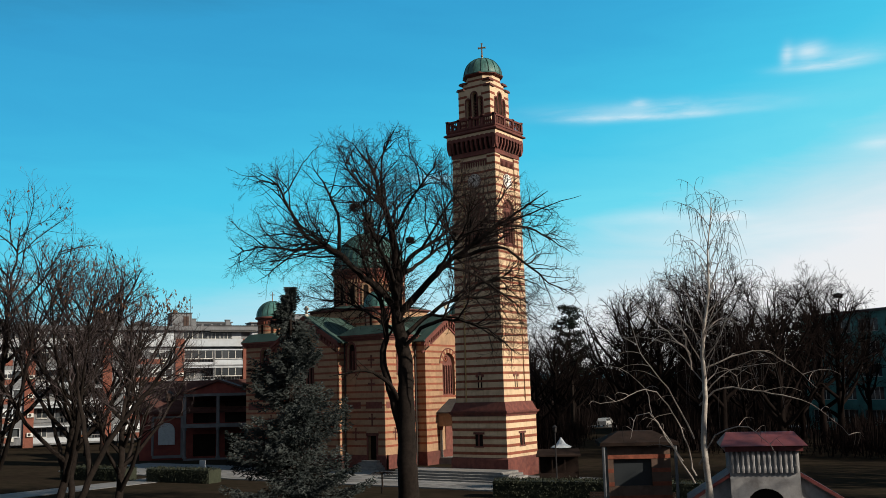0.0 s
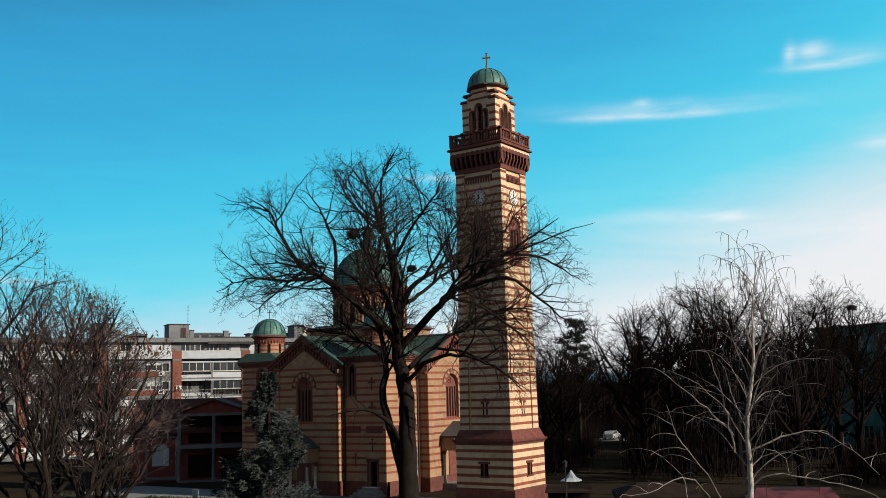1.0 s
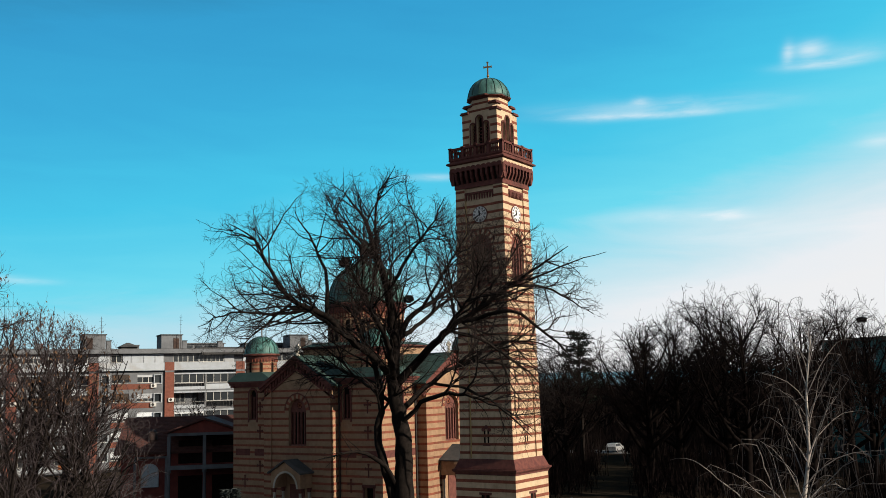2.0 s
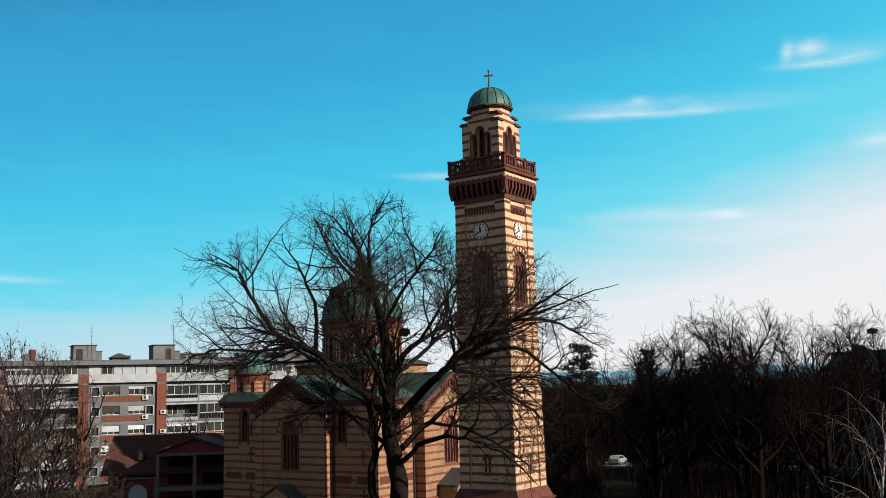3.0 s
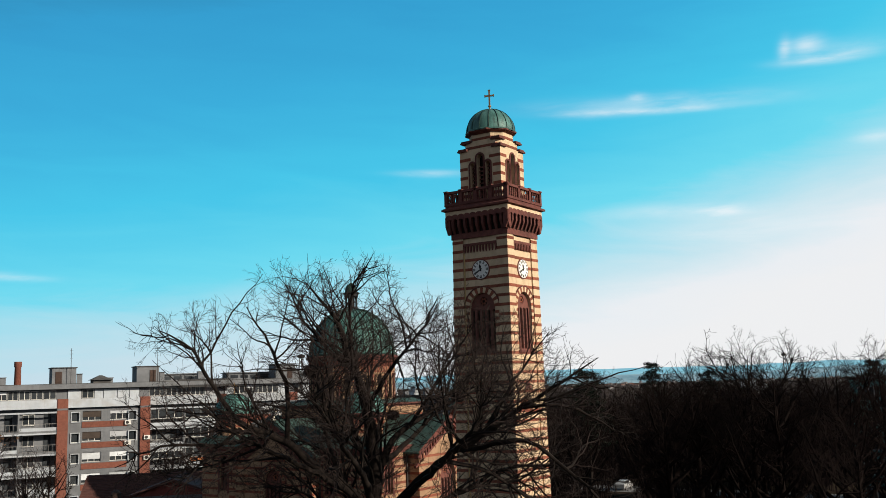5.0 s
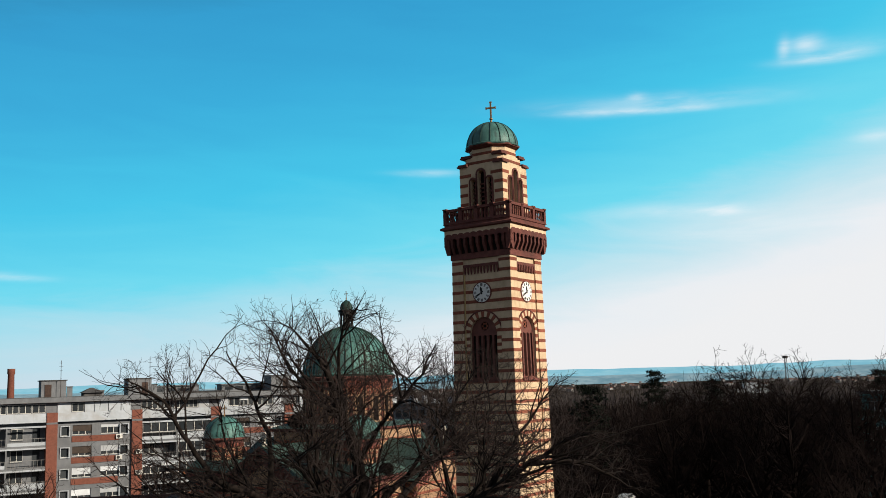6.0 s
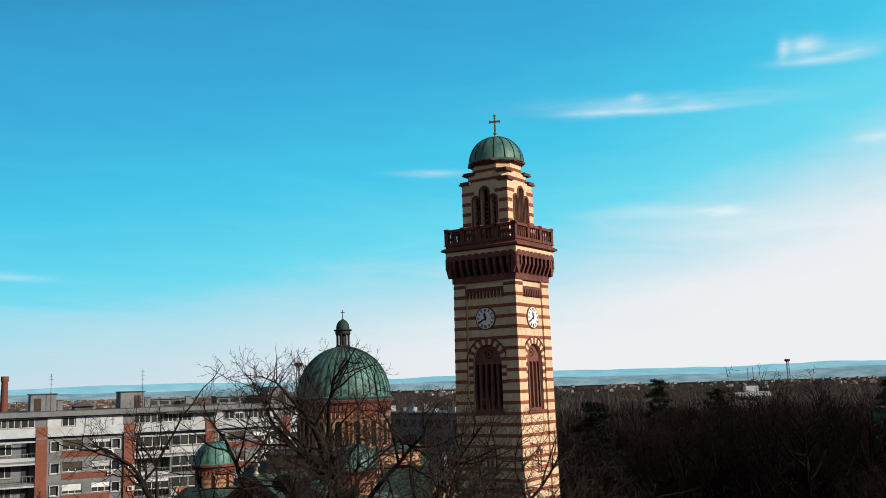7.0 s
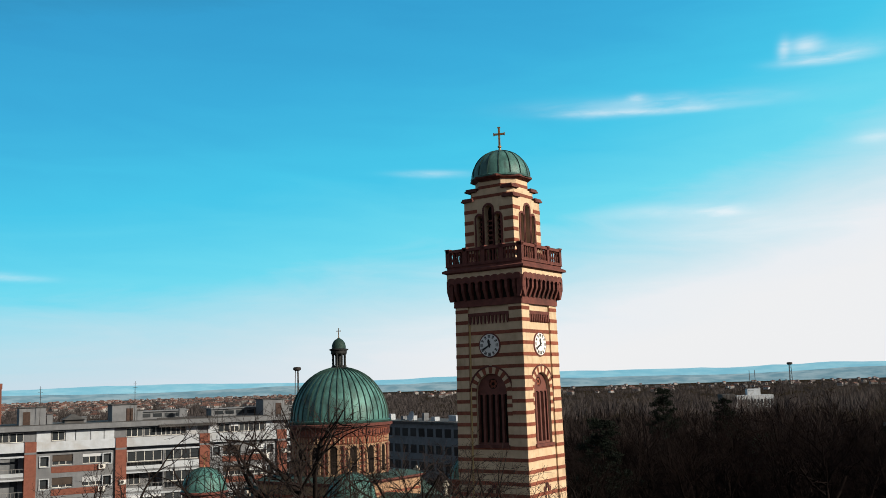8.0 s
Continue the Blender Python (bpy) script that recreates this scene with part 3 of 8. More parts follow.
def slit(parent, at, u, z0, z1):
    """A pair of slits under a three-lobed hood."""
    for s in (-0.14, 0.14):
        vs = [at(u + s + x, d, z) for d in (0.02, -0.012) for x, z in ((-0.06, z0), (0.06, z0), (0.06, z1 - 0.3), (-0.06, z1 - 0.3))]
        part("slit", Mesh().add(vs, [(4, 7, 6, 5), (0, 4, 5, 1), (1, 5, 6, 2), (2, 6, 7, 3), (3, 7, 4, 0)]), M_VOID, parent, "narrow dark slit window")
    for cu, cz, rr in ((-0.24, z1 - 0.3, 0.13), (0.24, z1 - 0.3, 0.13), (0, z1 - 0.12, 0.15)):
        ring = [(cu + rr * math.cos(a), cz + rr * math.sin(a)) for a in [2 * math.pi * j / 10 for j in range(10)]]
        n = 10
        part("hood", Mesh().add([at(u + a, 0.0, b) for a, b in ring] + [at(u + a, -0.05, b) for a, b in ring], [tuple(range(n, 2 * n))] + [(i, (i + 1) % n, n + (i + 1) % n, n + i) for i in range(n)]), M_TRIM, parent)
    vs = [at(u + x, d, z) for d in (0.02, -0.04) for x, z in ((-0.3, z0 - 0.1), (0.3, z0 - 0.1), (0.3, z0), (-0.3, z0))]
    part("sill", Mesh().add(vs, [(4, 7, 6, 5), (0, 4, 5, 1), (1, 5, 6, 2), (2, 6, 7, 3), (3, 7, 4, 0)]), M_TRIM, parent)


def rects(x0, x1, y0, y1):
    return [(x0, y0), (x1, y0), (x1, y1), (x0, y1)]


# ---------------------------------------------------------------- the bell tower
TX, TY, HX, HY = -2.1, 1.9, 2.1, 1.9
SHAFT_TOP = 25.62


def grown(o):
    return rects(TX - HX - o, TX + HX + o, TY - HY - o, TY + HY + o)


def batter(z):
    return 0.0093 * (25.7 - z)


def tower_face(i, extra=0.0, hx=HX, hy=HY, taper=True):
    """The map of one side: u along it (to the right as one faces it), d inwards, z up."""
    nx, ny = ((0, -1), (1, 0), (0, 1), (-1, 0))[i]
    tx, ty = -ny, nx
    hn, ht = (hy, hx) if i % 2 == 0 else (hx, hy)
    def at(u, d, z):
        o = (batter(z) if taper else 0.0) + extra
        k = (ht + o) / ht
        return (TX + nx * (hn + o - d) + tx * u * k, TY + ny * (hn + o - d) + ty * u * k, z)
    return at, ht


def build_tower():
    T = thing("bell_tower", "tall square bell tower of cream and red stripes with copper dome", "bell tower", Matrix())
    # base block with plinth, cornice and sloped skirt
    B = part("base", Mesh().prism(grown(0.45), 1.05, 4.25), M_CREAM, T, "striped base block")
    part("plinth", Mesh().prism(grown(0.56), GROUND, 0.95).prism(grown(0.56), 0.95, 1.05, grown(0.46)), M_TRIM, T, "dark red stone plinth")
    part("base_cornice", Mesh().prism(grown(0.50), 4.25, 4.36).prism(grown(0.50), 4.36, 4.52, grown(0.66)).prism(grown(0.66), 4.52, 4.64), M_TRIM, T)
    part("skirt", Mesh().prism(grown(0.52), 4.64, 4.70).prism(grown(0.50), 4.70, 5.36, grown(0.24)), M_TRIM, T, "sloping dark red skirt")
    for i in range(4):
        at, ht = tower_face(i, 0.45, taper=False)
        bands(B, at, -ht, ht, 1.1, 4.24, [], phase=1.27, period=0.61, high=0.22)
        slitw = Mesh()
        for s in (-0.17, 0.17):
            slitw.add([at(s + x, d, z) for d in (0.05, -0.03) for x, z in ((-0.11, 1.95), (0.11, 1.95), (0.11, 2.85), (-0.11, 2.85))],
                      [(4, 7, 6, 5), (0, 4, 5, 1), (1, 5, 6, 2), (2, 6, 7, 3), (3, 7, 4, 0)])
        part("window", slitw, M_VOID, B, "pair of small dark windows")
        lint = Mesh()
        for a, b, c, d in ((-0.42, 0.42, 2.86, 3.02), (-0.05, 0.05, 1.95, 2.86), (-0.36, 0.36, 1.83, 1.94)):
            lint.add([at(x, dd, z) for dd in (0.05, -0.07) for x, z in ((a, c), (b, c), (b, d), (a, d))],
                     [(4, 7, 6, 5), (0, 4, 5, 1), (1, 5, 6, 2), (2, 6, 7, 3), (3, 7, 4, 0)])
        part("window_surround", lint, M_TRIM, B)
    # shaft: corner pilasters and recessed panels
    S = part("shaft", Mesh().prism([(x, y) for x, y in grown(-0.75)], 5.3, SHAFT_TOP), M_CREAM, T, "tapering striped shaft")
    pw = 0.80
    for sx in (-1, 1):
        for sy in (-1, 1):
            def corner(o, z):
                xa, ya = TX + sx * (HX + batter(z)), TY + sy * (HY + batter(z))
                xb, yb = xa - sx * pw, ya - sy * pw
                return rects(min(xa, xb), max(xa, xb), min(ya, yb), max(ya, yb))
            part("pilaster", Mesh().prism(corner(0, 5.3), 5.3, SHAFT_TOP, corner(0, SHAFT_TOP)), M_CREAM, S)
    for i in range(4):
        at, ht = tower_face(i)
        pu = ht - pw
        deep = lambda u, d, z, at=at: at(u, d + 0.10, z)
        ww = 1.9 if i % 2 == 0 else 1.7
        hole = arch(0, ww, 18.15, 21.92)
        panel = Mesh()
        holed(panel, deep, [(-pu - 0.05, 5.2), (pu + 0.05, 5.2), (pu + 0.05, SHAFT_TOP), (-pu - 0.05, SHAFT_TOP)], [hole], 0.45)
        P = part("panel", panel, M_CREAM, S)
        ring = arch(0, ww + 0.74, 19.6, 22.29)
        bands(P, deep, -pu, pu, 5.6, 24.5, [ring, hole], phase=24.01 - 0.61 * 40)
        for a, b in ((-ht, -pu), (pu, ht)):
            bands(P, at, a, b, 5.6, SHAFT_TOP - 0.1, [], phase=24.01 - 0.61 * 40)
        ring_blocks(P, deep, 0, 21.92 - ww / 2, ww / 2, ww / 2 + 0.34, 17, 0.03, (M_BAND, M_CREAM))
        ring_blocks(P, deep, 0, 21.92 - ww / 2, ww / 2 + 0.35, ww / 2 + 0.42, 17, 0.06, (M_TRIM, M_TRIM), "hood_mould")
        for s in (-1, 1):
            for k in range(6):
                z = 21.92 - ww / 2 - 0.02 - (k + 1) * 0.21
                vs = [deep(s * (ww / 2 + x), d, zz) for d in (0.02, -0.03) for x, zz in ((0.0, z), (0.34, z), (0.34, z + 0.195), (0.0, z + 0.195))]
                part("jamb_stone", Mesh().add(vs, [(4, 7, 6, 5), (0, 4, 5, 1), (1, 5, 6, 2), (2, 6, 7, 3), (3, 7, 4, 0)]), (M_CREAM, M_BAND)[k % 2], P)
        louvred(P, deep, 0, ww, 18.15, 21.92, 0.30, 4 if i % 2 == 0 else 3)
        sill = Mesh().add([deep(x, d, z) for d in (0.3, -0.10) for x, z in ((-ww / 2 - 0.08, 18.0), (ww / 2 + 0.08, 18.0), (ww / 2 + 0.08, 18.16), (-ww / 2 - 0.08, 18.16))],
                          [(4, 7, 6, 5), (0, 4, 5, 1), (1, 5, 6, 2), (2, 6, 7, 3), (3, 7, 4, 0)])
        part("window_sill", sill, M_TRIM, P)
        for z0 in (6.4, 14.75):
            slit(P, deep, 0, z0, z0 + 1.35)
        # hanging frieze at the head of the panel
        me = None
        n = 11
        fr = Mesh().add([at(x, d, z) for d in (0.16, 0.0) for x, z in ((-pu, 25.03), (pu, 25.03), (pu, 25.2), (-pu, 25.2))],
                        [(4, 7, 6, 5), (0, 4, 5, 1), (1, 5, 6, 2), (2, 6, 7, 3), (3, 7, 4, 0)])
        F = part("frieze", fr, M_TRIM, P, "frieze of small hanging brick teeth")
        for k in range(n):
            u = -pu + 2 * pu * (k + 0.5) / n
            vs = [at(u + x, d, z) for d in (0.15, 0.0) for x, z in ((-0.045, 24.72), (0.0, 24.58), (0.045, 24.72), (0.06, 25.04), (-0.06, 25.04))]
            part("tooth", Mesh().add(vs, [(5, 6, 7, 8, 9), (0, 5, 6, 1), (1, 6, 7, 2), (2, 7, 8, 3), (3, 8, 9, 4), (4, 9, 5, 0)]), M_TRIM, F)
        build_clock(T, deep, 23.42)
    # pale rod added to imitate the sunlit return of the left pilaster
    rodat, ht = tower_face(0)
    part("conductor", Mesh().tube([rodat(-1.24, 0.09, 5.4), rodat(-1.24, 0.09, 15), rodat(-1.24, 0.09, 24.6)], 0.045, 6), M_LITEDGE, S, "thin ochre rod standing in for the sunlit panel edge")
    build_tower_head(T)
    return T


def build_clock(T, at, zc):
    r = 0.60
    def disc(rad, d0, d1, n=32):
        ring = [(rad * math.cos(2 * math.pi * i / n), zc + rad * math.sin(2 * math.pi * i / n)) for i in range(n)]
        return Mesh().add([at(u, d0, z) for u, z in ring] + [at(u, d1, z) for u, z in ring], [tuple(range(n, 2 * n))] + [(i, (i + 1) % n, n + (i + 1) % n, n + i) for i in range(n)])
    C = part("clock", disc(r + 0.07, 0.0, -0.05), M_TRIM, T, "round white tower clock with black numerals")
    part("dial", disc(r, 0.0, -0.07), M_CLOCK, C, "white enamel dial")
    for k in range(12):
        a = math.pi / 2 - 2 * math.pi * k / 12
        ca, sa = math.cos(a), math.sin(a)
        tick = Mesh()
        rows = 3 if k in (0, 3, 6, 7, 8, 9) else 2
        for j in range(rows):
            off = (j - (rows - 1) / 2) * 0.055
            vs = [at(p * ca - q * sa, d, zc + p * sa + q * ca) for d in (-0.06, -0.078) for p, q in ((0.39, off - 0.015), (0.56, off - 0.021), (0.56, off + 0.021), (0.39, off + 0.015))]
            tick.add(vs, [(4, 7, 6, 5), (0, 4, 5, 1), (1, 5, 6, 2), (2, 6, 7, 3), (3, 7, 4, 0)])
        part("numeral", tick, M_BLACK, C)
    for name, hours, ln, w in (("hour_pointer", 11.67, 0.36, 0.075), ("minute_pointer", 8.0, 0.54, 0.05)):
        a = math.pi / 2 - 2 * math.pi * hours / 12
        ca, sa = math.cos(a), math.sin(a)
        out = ((-0.12, -w / 2), (ln * 0.6, -w), (ln, 0), (ln * 0.6, w), (-0.12, w / 2))
        vs = [at(p * ca - q * sa, d, zc + p * sa + q * ca) for d in (-0.075, -0.095) for p, q in out]
        part(name, Mesh().add(vs, [(5, 6, 7, 8, 9), (0, 1, 6, 5), (1, 2, 7, 6), (2, 3, 8, 7), (3, 4, 9, 8), (4, 0, 5, 9)]), M_BLACK, C)


def build_tower_head(T):
    H = part("gallery", Mesh().prism(grown(0.06), 25.55, 25.92), M_TRIM, T, "corbelled gallery with dark red balustrade")
    # backing coloured as the deep shade between the corbels
    part("corbel_back", Mesh().prism(grown(0.03), 25.92, 26.0).prism(grown(0.04), 26.0, 27.1, grown(0.10)), M_VOID, H, "niche backing painted near black for shade")
    for i in range(4):
        at, ht = tower_face(i, 0.0, taper=False)
        n = 10 if i % 2 == 0 else 9
        side = [(0.05, 25.9), (-0.10, 25.9), (-0.34, 26.42), (-0.34, 27.04), (0.05, 27.04)]
        for k in range(n + 1):
            u = -(ht + 0.22) + 2 * (ht + 0.22) * k / n
            vs = [at(u + s, d, z) for s in (-0.085, 0.085) for d, z in side]
            part("corbel", Mesh().add(vs, [(0, 1, 2, 3, 4), (9, 8, 7, 6, 5)] + [(j, (j + 1) % 5, 5 + (j + 1) % 5, 5 + j) for j in range(5)]), M_TRIM, H)
        # scalloped head linking the corbels
        step = 2 * (ht + 0.22) / n
        for k in range(n):
            sc = Mesh()
            c = -(ht + 0.22) + step * (k + 0.5)
            r = step / 2 - 0.07
            edge = [(c - step / 2, 26.88)] + [(c - r * math.cos(math.pi * j / 8), 26.72 + r * math.sin(math.pi * j / 8)) for j in range(9)] + [(c + step / 2, 26.88), (c + step / 2, 27.08)]
            crown = [(c + step / 2 * math.cos(math.pi * j / 8), 27.06 + 0.13 * math.sin(math.pi * j / 8)) for j in range(1, 8)]
            ol = edge + crown + [(c - step / 2, 27.08)]
            m = len(ol)
            sc.add([at(u, d, z) for d in (-0.10, -0.36) for u, z in ol], [tuple(range(m, 2 * m))] + [(j, (j + 1) % m, m + (j + 1) % m, m + j) for j in range(m)])
            part("scallop", sc, M_TRIM, H)
    part("gallery_wall", Mesh().prism(grown(0.31), 27.05, 27.42), M_CREAM, H, "cream band under the cornice")
    part("cornice", Mesh().prism(grown(0.33), 27.40, 27.46, grown(0.42)).prism(grown(0.50), 27.46, 27.58).prism(grown(0.50), 27.58, 27.66, grown(0.36)).prism(grown(0.30), 27.66, 27.84), M_TRIM, H, "projecting dark red cornice")
    # balustrade
    o = 0.22
    R = part("balustrade", Mesh().prism(grown(o + 0.14), 27.80, 27.845), M_TRIM, T, "dark red stone balustrade")
    for z0, z1, w in ((27.85, 27.97, 0.11), (28.60, 28.76, 0.12)):
        for sy in (-1, 1):
            y = TY + sy * (HY + o)
            part("rail", Mesh().box(TX - HX - o - w, TX + HX + o + w, y - w, y + w, z0, z1), M_TRIM, R)
        for sx in (-1, 1):
            x = TX + sx * (HX + o)
            part("rail", Mesh().box(x - w, x + w, TY - HY - o + w, TY + HY + o - w, z0, z1), M_TRIM, R)
    bal = Mesh().lathe([(0.05, 27.96), (0.055, 28.02), (0.035, 28.06), (0.062, 28.2), (0.05, 28.32), (0.032, 28.44), (0.05, 28.52), (0.055, 28.61)], 8).data("baluster", M_TRIM, 40)
    post = Mesh().box(-0.12, 0.12, -0.12, 0.12, 27.84, 28.80).box(-0.15, 0.15, -0.15, 0.15, 28.74, 28.82).data("post", M_TRIM)
    for i in range(4):
        at, ht = tower_face(i, o, taper=False)
        L = ht + 0.0
        groups = 4 if i % 2 == 0 else 3
        for g in range(groups + 1):
            u = -L + 2 * L * g / groups
            if g > 0:
                x, y, _ = at(u, 0, 0)
                part("post", post, M_TRIM, R, m=Matrix.Translation((x, y, 0)))
            if g < groups:
                for k in range(5):
                    x, y, _ = at(u + 2 * L / groups * (k + 1) / 6, 0, 0)
                    part("baluster", bal, M_TRIM, R, m=Matrix.Translation((x, y, 0)))
    # lantern storey
    lx, ly = 1.58, 1.48
    body = Mesh()
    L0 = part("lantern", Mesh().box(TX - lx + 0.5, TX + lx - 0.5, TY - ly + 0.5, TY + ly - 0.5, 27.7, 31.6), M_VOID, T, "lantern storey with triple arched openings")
    for i in range(4):
        at, ht = tower_face(i, 0.0, lx, ly, taper=False)
        holes = [arch(0, 0.50, 28.0, 31.15), arch(-0.60, 0.36, 28.0, 30.62), arch(0.60, 0.36, 28.0, 30.62)]
        wall = Mesh()
        holed(wall, at, [(-ht, 27.7), (ht, 27.7), (ht, 31.5), (-ht, 31.5)], holes, 0.4)
        W = part("wall", wall, M_CREAM, L0)
        big = [arch(0, 0.86, 28.0, 31.33), arch(-0.62, 0.66, 28.0, 30.79), arch(0.62, 0.66, 28.0, 30.79)]
        bands(W, at, -ht, ht, 28.0, 31.1, [rect(0, 1.96, 27.0, 30.5), arch(0, 1.5, 28.0, 31.5)], phase=28.35, period=0.61, high=0.2)
        for (c, w, zt), (_, wo, zo) in zip(((0, 0.50, 31.15), (-0.60, 0.36, 30.62), (0.60, 0.36, 30.62)), ((0, 0.74, 31.27), (0, 0.6, 30.74), (0, 0.6, 30.74))):
            sur = Mesh()
            a, b = arch(c, w, 28.0, zt), arch(c, wo, 28.0, zo)
            m = len(a)
            sur.add([at(u, -0.05, z) for u, z in a] + [at(u, -0.05, z) for u, z in b] + [at(u, 0.02, z) for u, z in b],
                    [(j, j + 1, m + j + 1, m + j) for j in range(1, m - 1)] + [(m - 1, 0, m, 2 * m - 1)] + [(m + j, m + j + 1, 2 * m + j + 1, 2 * m + j) for j in range(1, m - 1)] + [(2 * m - 1, m, 2 * m, 3 * m - 1)])
            part("archivolt", sur, M_TRIM, W)
            for k in range(6):
                u = c
                vs = [at(u + x * w / 2, 0.22 + d, z + 28.9 + k * 0.27) for x, d, z in ((-1, 0, 0), (1, 0, 0), (1, 0.1, 0.12), (-1, 0.1, 0.12))]
                part("slat", Mesh().add(vs, [(0, 1, 2, 3)]), M_LOUVRE, W)
    for sx in (-1, 1):
        for sy in (-1, 1):
            for (a, b, z, w) in ((lx, ly, 31.46, 0.62), (lx - 0.16, ly - 0.16, 32.02, 0.62)):
                cap = Mesh()
                xo, yo = TX + sx * (a + 0.13), TY + sy * (b + 0.13)
                xi, yi = TX + sx * (a - w), TY + sy * (b - w)
                cap.box(min(xo, xi), max(xo, xi), min(yo, yi), max(yo, yi), z, z + 0.10)
                cap.box(min(xo, xi) + 0.05, max(xo, xi) - 0.05, min(yo, yi) + 0.05, max(yo, yi) - 0.05, z + 0.10, z + 0.2)
                part("corner_cap", cap, M_TRIM, L0, "dark red corner cornice")
    for (a, c, z0, z1) in ((lx - 0.16, 0.30, 31.48, 32.05), (lx - 0.24, 0.62, 32.03, 32.62)):
        bx, by = a, a - 0.1
        octo = [(TX - bx + c, TY - by), (TX + bx - c, TY - by), (TX + bx, TY - by + c), (TX + bx, TY + by - c), (TX + bx - c, TY + by), (TX - bx + c, TY + by), (TX - bx, TY + by - c), (TX - bx, TY - by + c)]
        part("upper_stage", Mesh().prism(octo, z0, z1), M_CREAM, L0)
        ob = [(TX + (x - TX) * 1.012, TY + (y - TY) * 1.012) for x, y in octo]
        part("brick_band", Mesh().prism(ob, z0 + 0.13, z0 + 0.30), M_BAND, L0)
    part("dome_cornice", Mesh().lathe([(1.42, 32.56), (1.62, 32.64), (1.76, 32.70), (1.78, 32.78), (1.70, 32.84)], 8, TX, TY, math.pi / 8), M_TRIM, L0)
    dome(L0, TX, TY, 32.86, 1.64, 1.62, 16, "ribbed green copper dome")
    metal_cross(L0, TX, TY, 34.42, 1.48, M_GOLD, radians(20))


build_tower()


def build_tower_steps():
    st = thing("stone_steps", "broad grey stone steps in front of the bell tower base", "steps", Matrix.Translation((0, 0, GROUND)))
    n = 4
    for k in range(n):
        d = 0.42 * (n - 1 - k)
        part("step", Mesh().box(-8.6 - d * 0.6, 1.4 + d, -3.0 - d, -0.47, k * 0.175, (k + 1) * 0.175 - 0.004), M_STONE, st)


build_tower_steps()


# ---------------------------------------------------------------- the church
CX, CY = -23.5, 12.25
ARM, AW, BAY, BAYS = 9.7, 4.0, 9.1, 8.8
EAVE, PEAK = 11.1, 13.5


def church_face(i, off, shift=0.0):
    nx, ny = ((0, -1), (1, 0), (0, 1), (-1, 0))[i]
    tx, ty = -ny, nx
    def at(u, d, z):
        return (CX + nx * (off - d) + tx * (u + shift), CY + ny * (off - d) + ty * (u + shift), z)
    return at


def build_church():
    Cc = thing("church", "domed church in cream and red striped masonry with green copper roofs", "church", Matrix())
    PH = 24.01 - 0.61 * 40
    for i in range(4):
        off = (ARM, ARM + 0.1, ARM, ARM)[i]
        at = church_face(i, off)
        A = part("arm", Mesh().add([at(-AW, 3.0, 0), at(AW, 3.0, 0), at(AW, 3.0, EAVE), at(-AW, 3.0, EAVE)], [(0, 1, 2, 3)]), M_VOID, Cc, "gabled arm of the church")
        win = arch(0, 2.1, 5.9, 10.0)
        outer = [(-AW, 0.5), (AW, 0.5), (AW, EAVE), (0, PEAK), (-AW, EAVE)]
        wall = Mesh()
        holed(wall, at, outer, [win], 0.5)
        for s in (-1, 1):
            wall.add([at(s * AW, 0, 0.5), at(s * AW, 3.2, 0.5), at(s * AW, 3.2, EAVE), at(s * AW, 0, EAVE)], [(0, 1, 2, 3)])
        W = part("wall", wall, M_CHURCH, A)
        bands(W, at, -AW + 0.9, AW - 0.9, 1.1, 10.9, [arch(0, 3.0, 8.4, 10.45), win, rect(0, 3.4, 0, 4.4)], phase=PH)
        for s in (-1, 1):
            # corner pilasters
            pl = lambda u, d, z, at=at: at(u, d - 0.12, z)
            a, b = (AW - 0.9, AW) if s > 0 else (-AW, -AW + 0.9)
            vs = [at(u, d, z) for z in (0.5, EAVE - 0.15) for u, d in ((a, -0.12), (b, -0.12), (b, 0.0), (a, 0.0))]
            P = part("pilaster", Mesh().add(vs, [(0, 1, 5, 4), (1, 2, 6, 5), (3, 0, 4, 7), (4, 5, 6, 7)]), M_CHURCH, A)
            bands(P, pl, a, b, 1.1, 10.9, [], phase=PH)
            sidef = (lambda u, d, z, at=at, s=s: at(s * (AW + 0.001 - d), u, z))
            bands(W, sidef, -0.12, 1.2, 1.1, 10.9, [], phase=PH)
        ring_blocks(W, at, 0, 10.0 - 1.05, 1.05, 1.42, 15, 0.04, (M_BAND, M_CHURCH))
        ring_blocks(W, at, 0, 10.0 - 1.05, 1.43, 1.52, 15, 0.07, (M_TRIM, M_TRIM), "hood_mould")
        louvred(W, at, 0, 2.1, 5.9, 10.0, 0.42, 4)
        # plinth, eaves course, raking cornice with teeth
        part("plinth", Mesh().add([at(u, d, z) for z in (GROUND, 0.75) for u, d in ((-AW - 0.12, -0.22), (AW + 0.12, -0.22), (AW + 0.12, 2.0), (-AW - 0.12, 2.0))],
                                  [(0, 1, 5, 4), (1, 2, 6, 5), (3, 0, 4, 7), (4, 5, 6, 7)]), M_TRIM, A, "dark red plinth")
        rake = Mesh()
        ang = math.atan2(PEAK - EAVE, AW)
        for s in (-1, 1):
            for (q0, q1, d0) in ((-0.02, 0.26, -0.45), (-0.30, -0.02, -0.30), (-1.02, -0.84, -0.12)):
                u1, z1 = s * (AW + 0.35), EAVE - 0.35 * math.tan(ang)
                vs = [at(u, d, z) for d in (0.1, d0) for u, z in ((0, PEAK + q0), (u1, z1 + q0), (u1, z1 + q1), (0, PEAK + q1))]
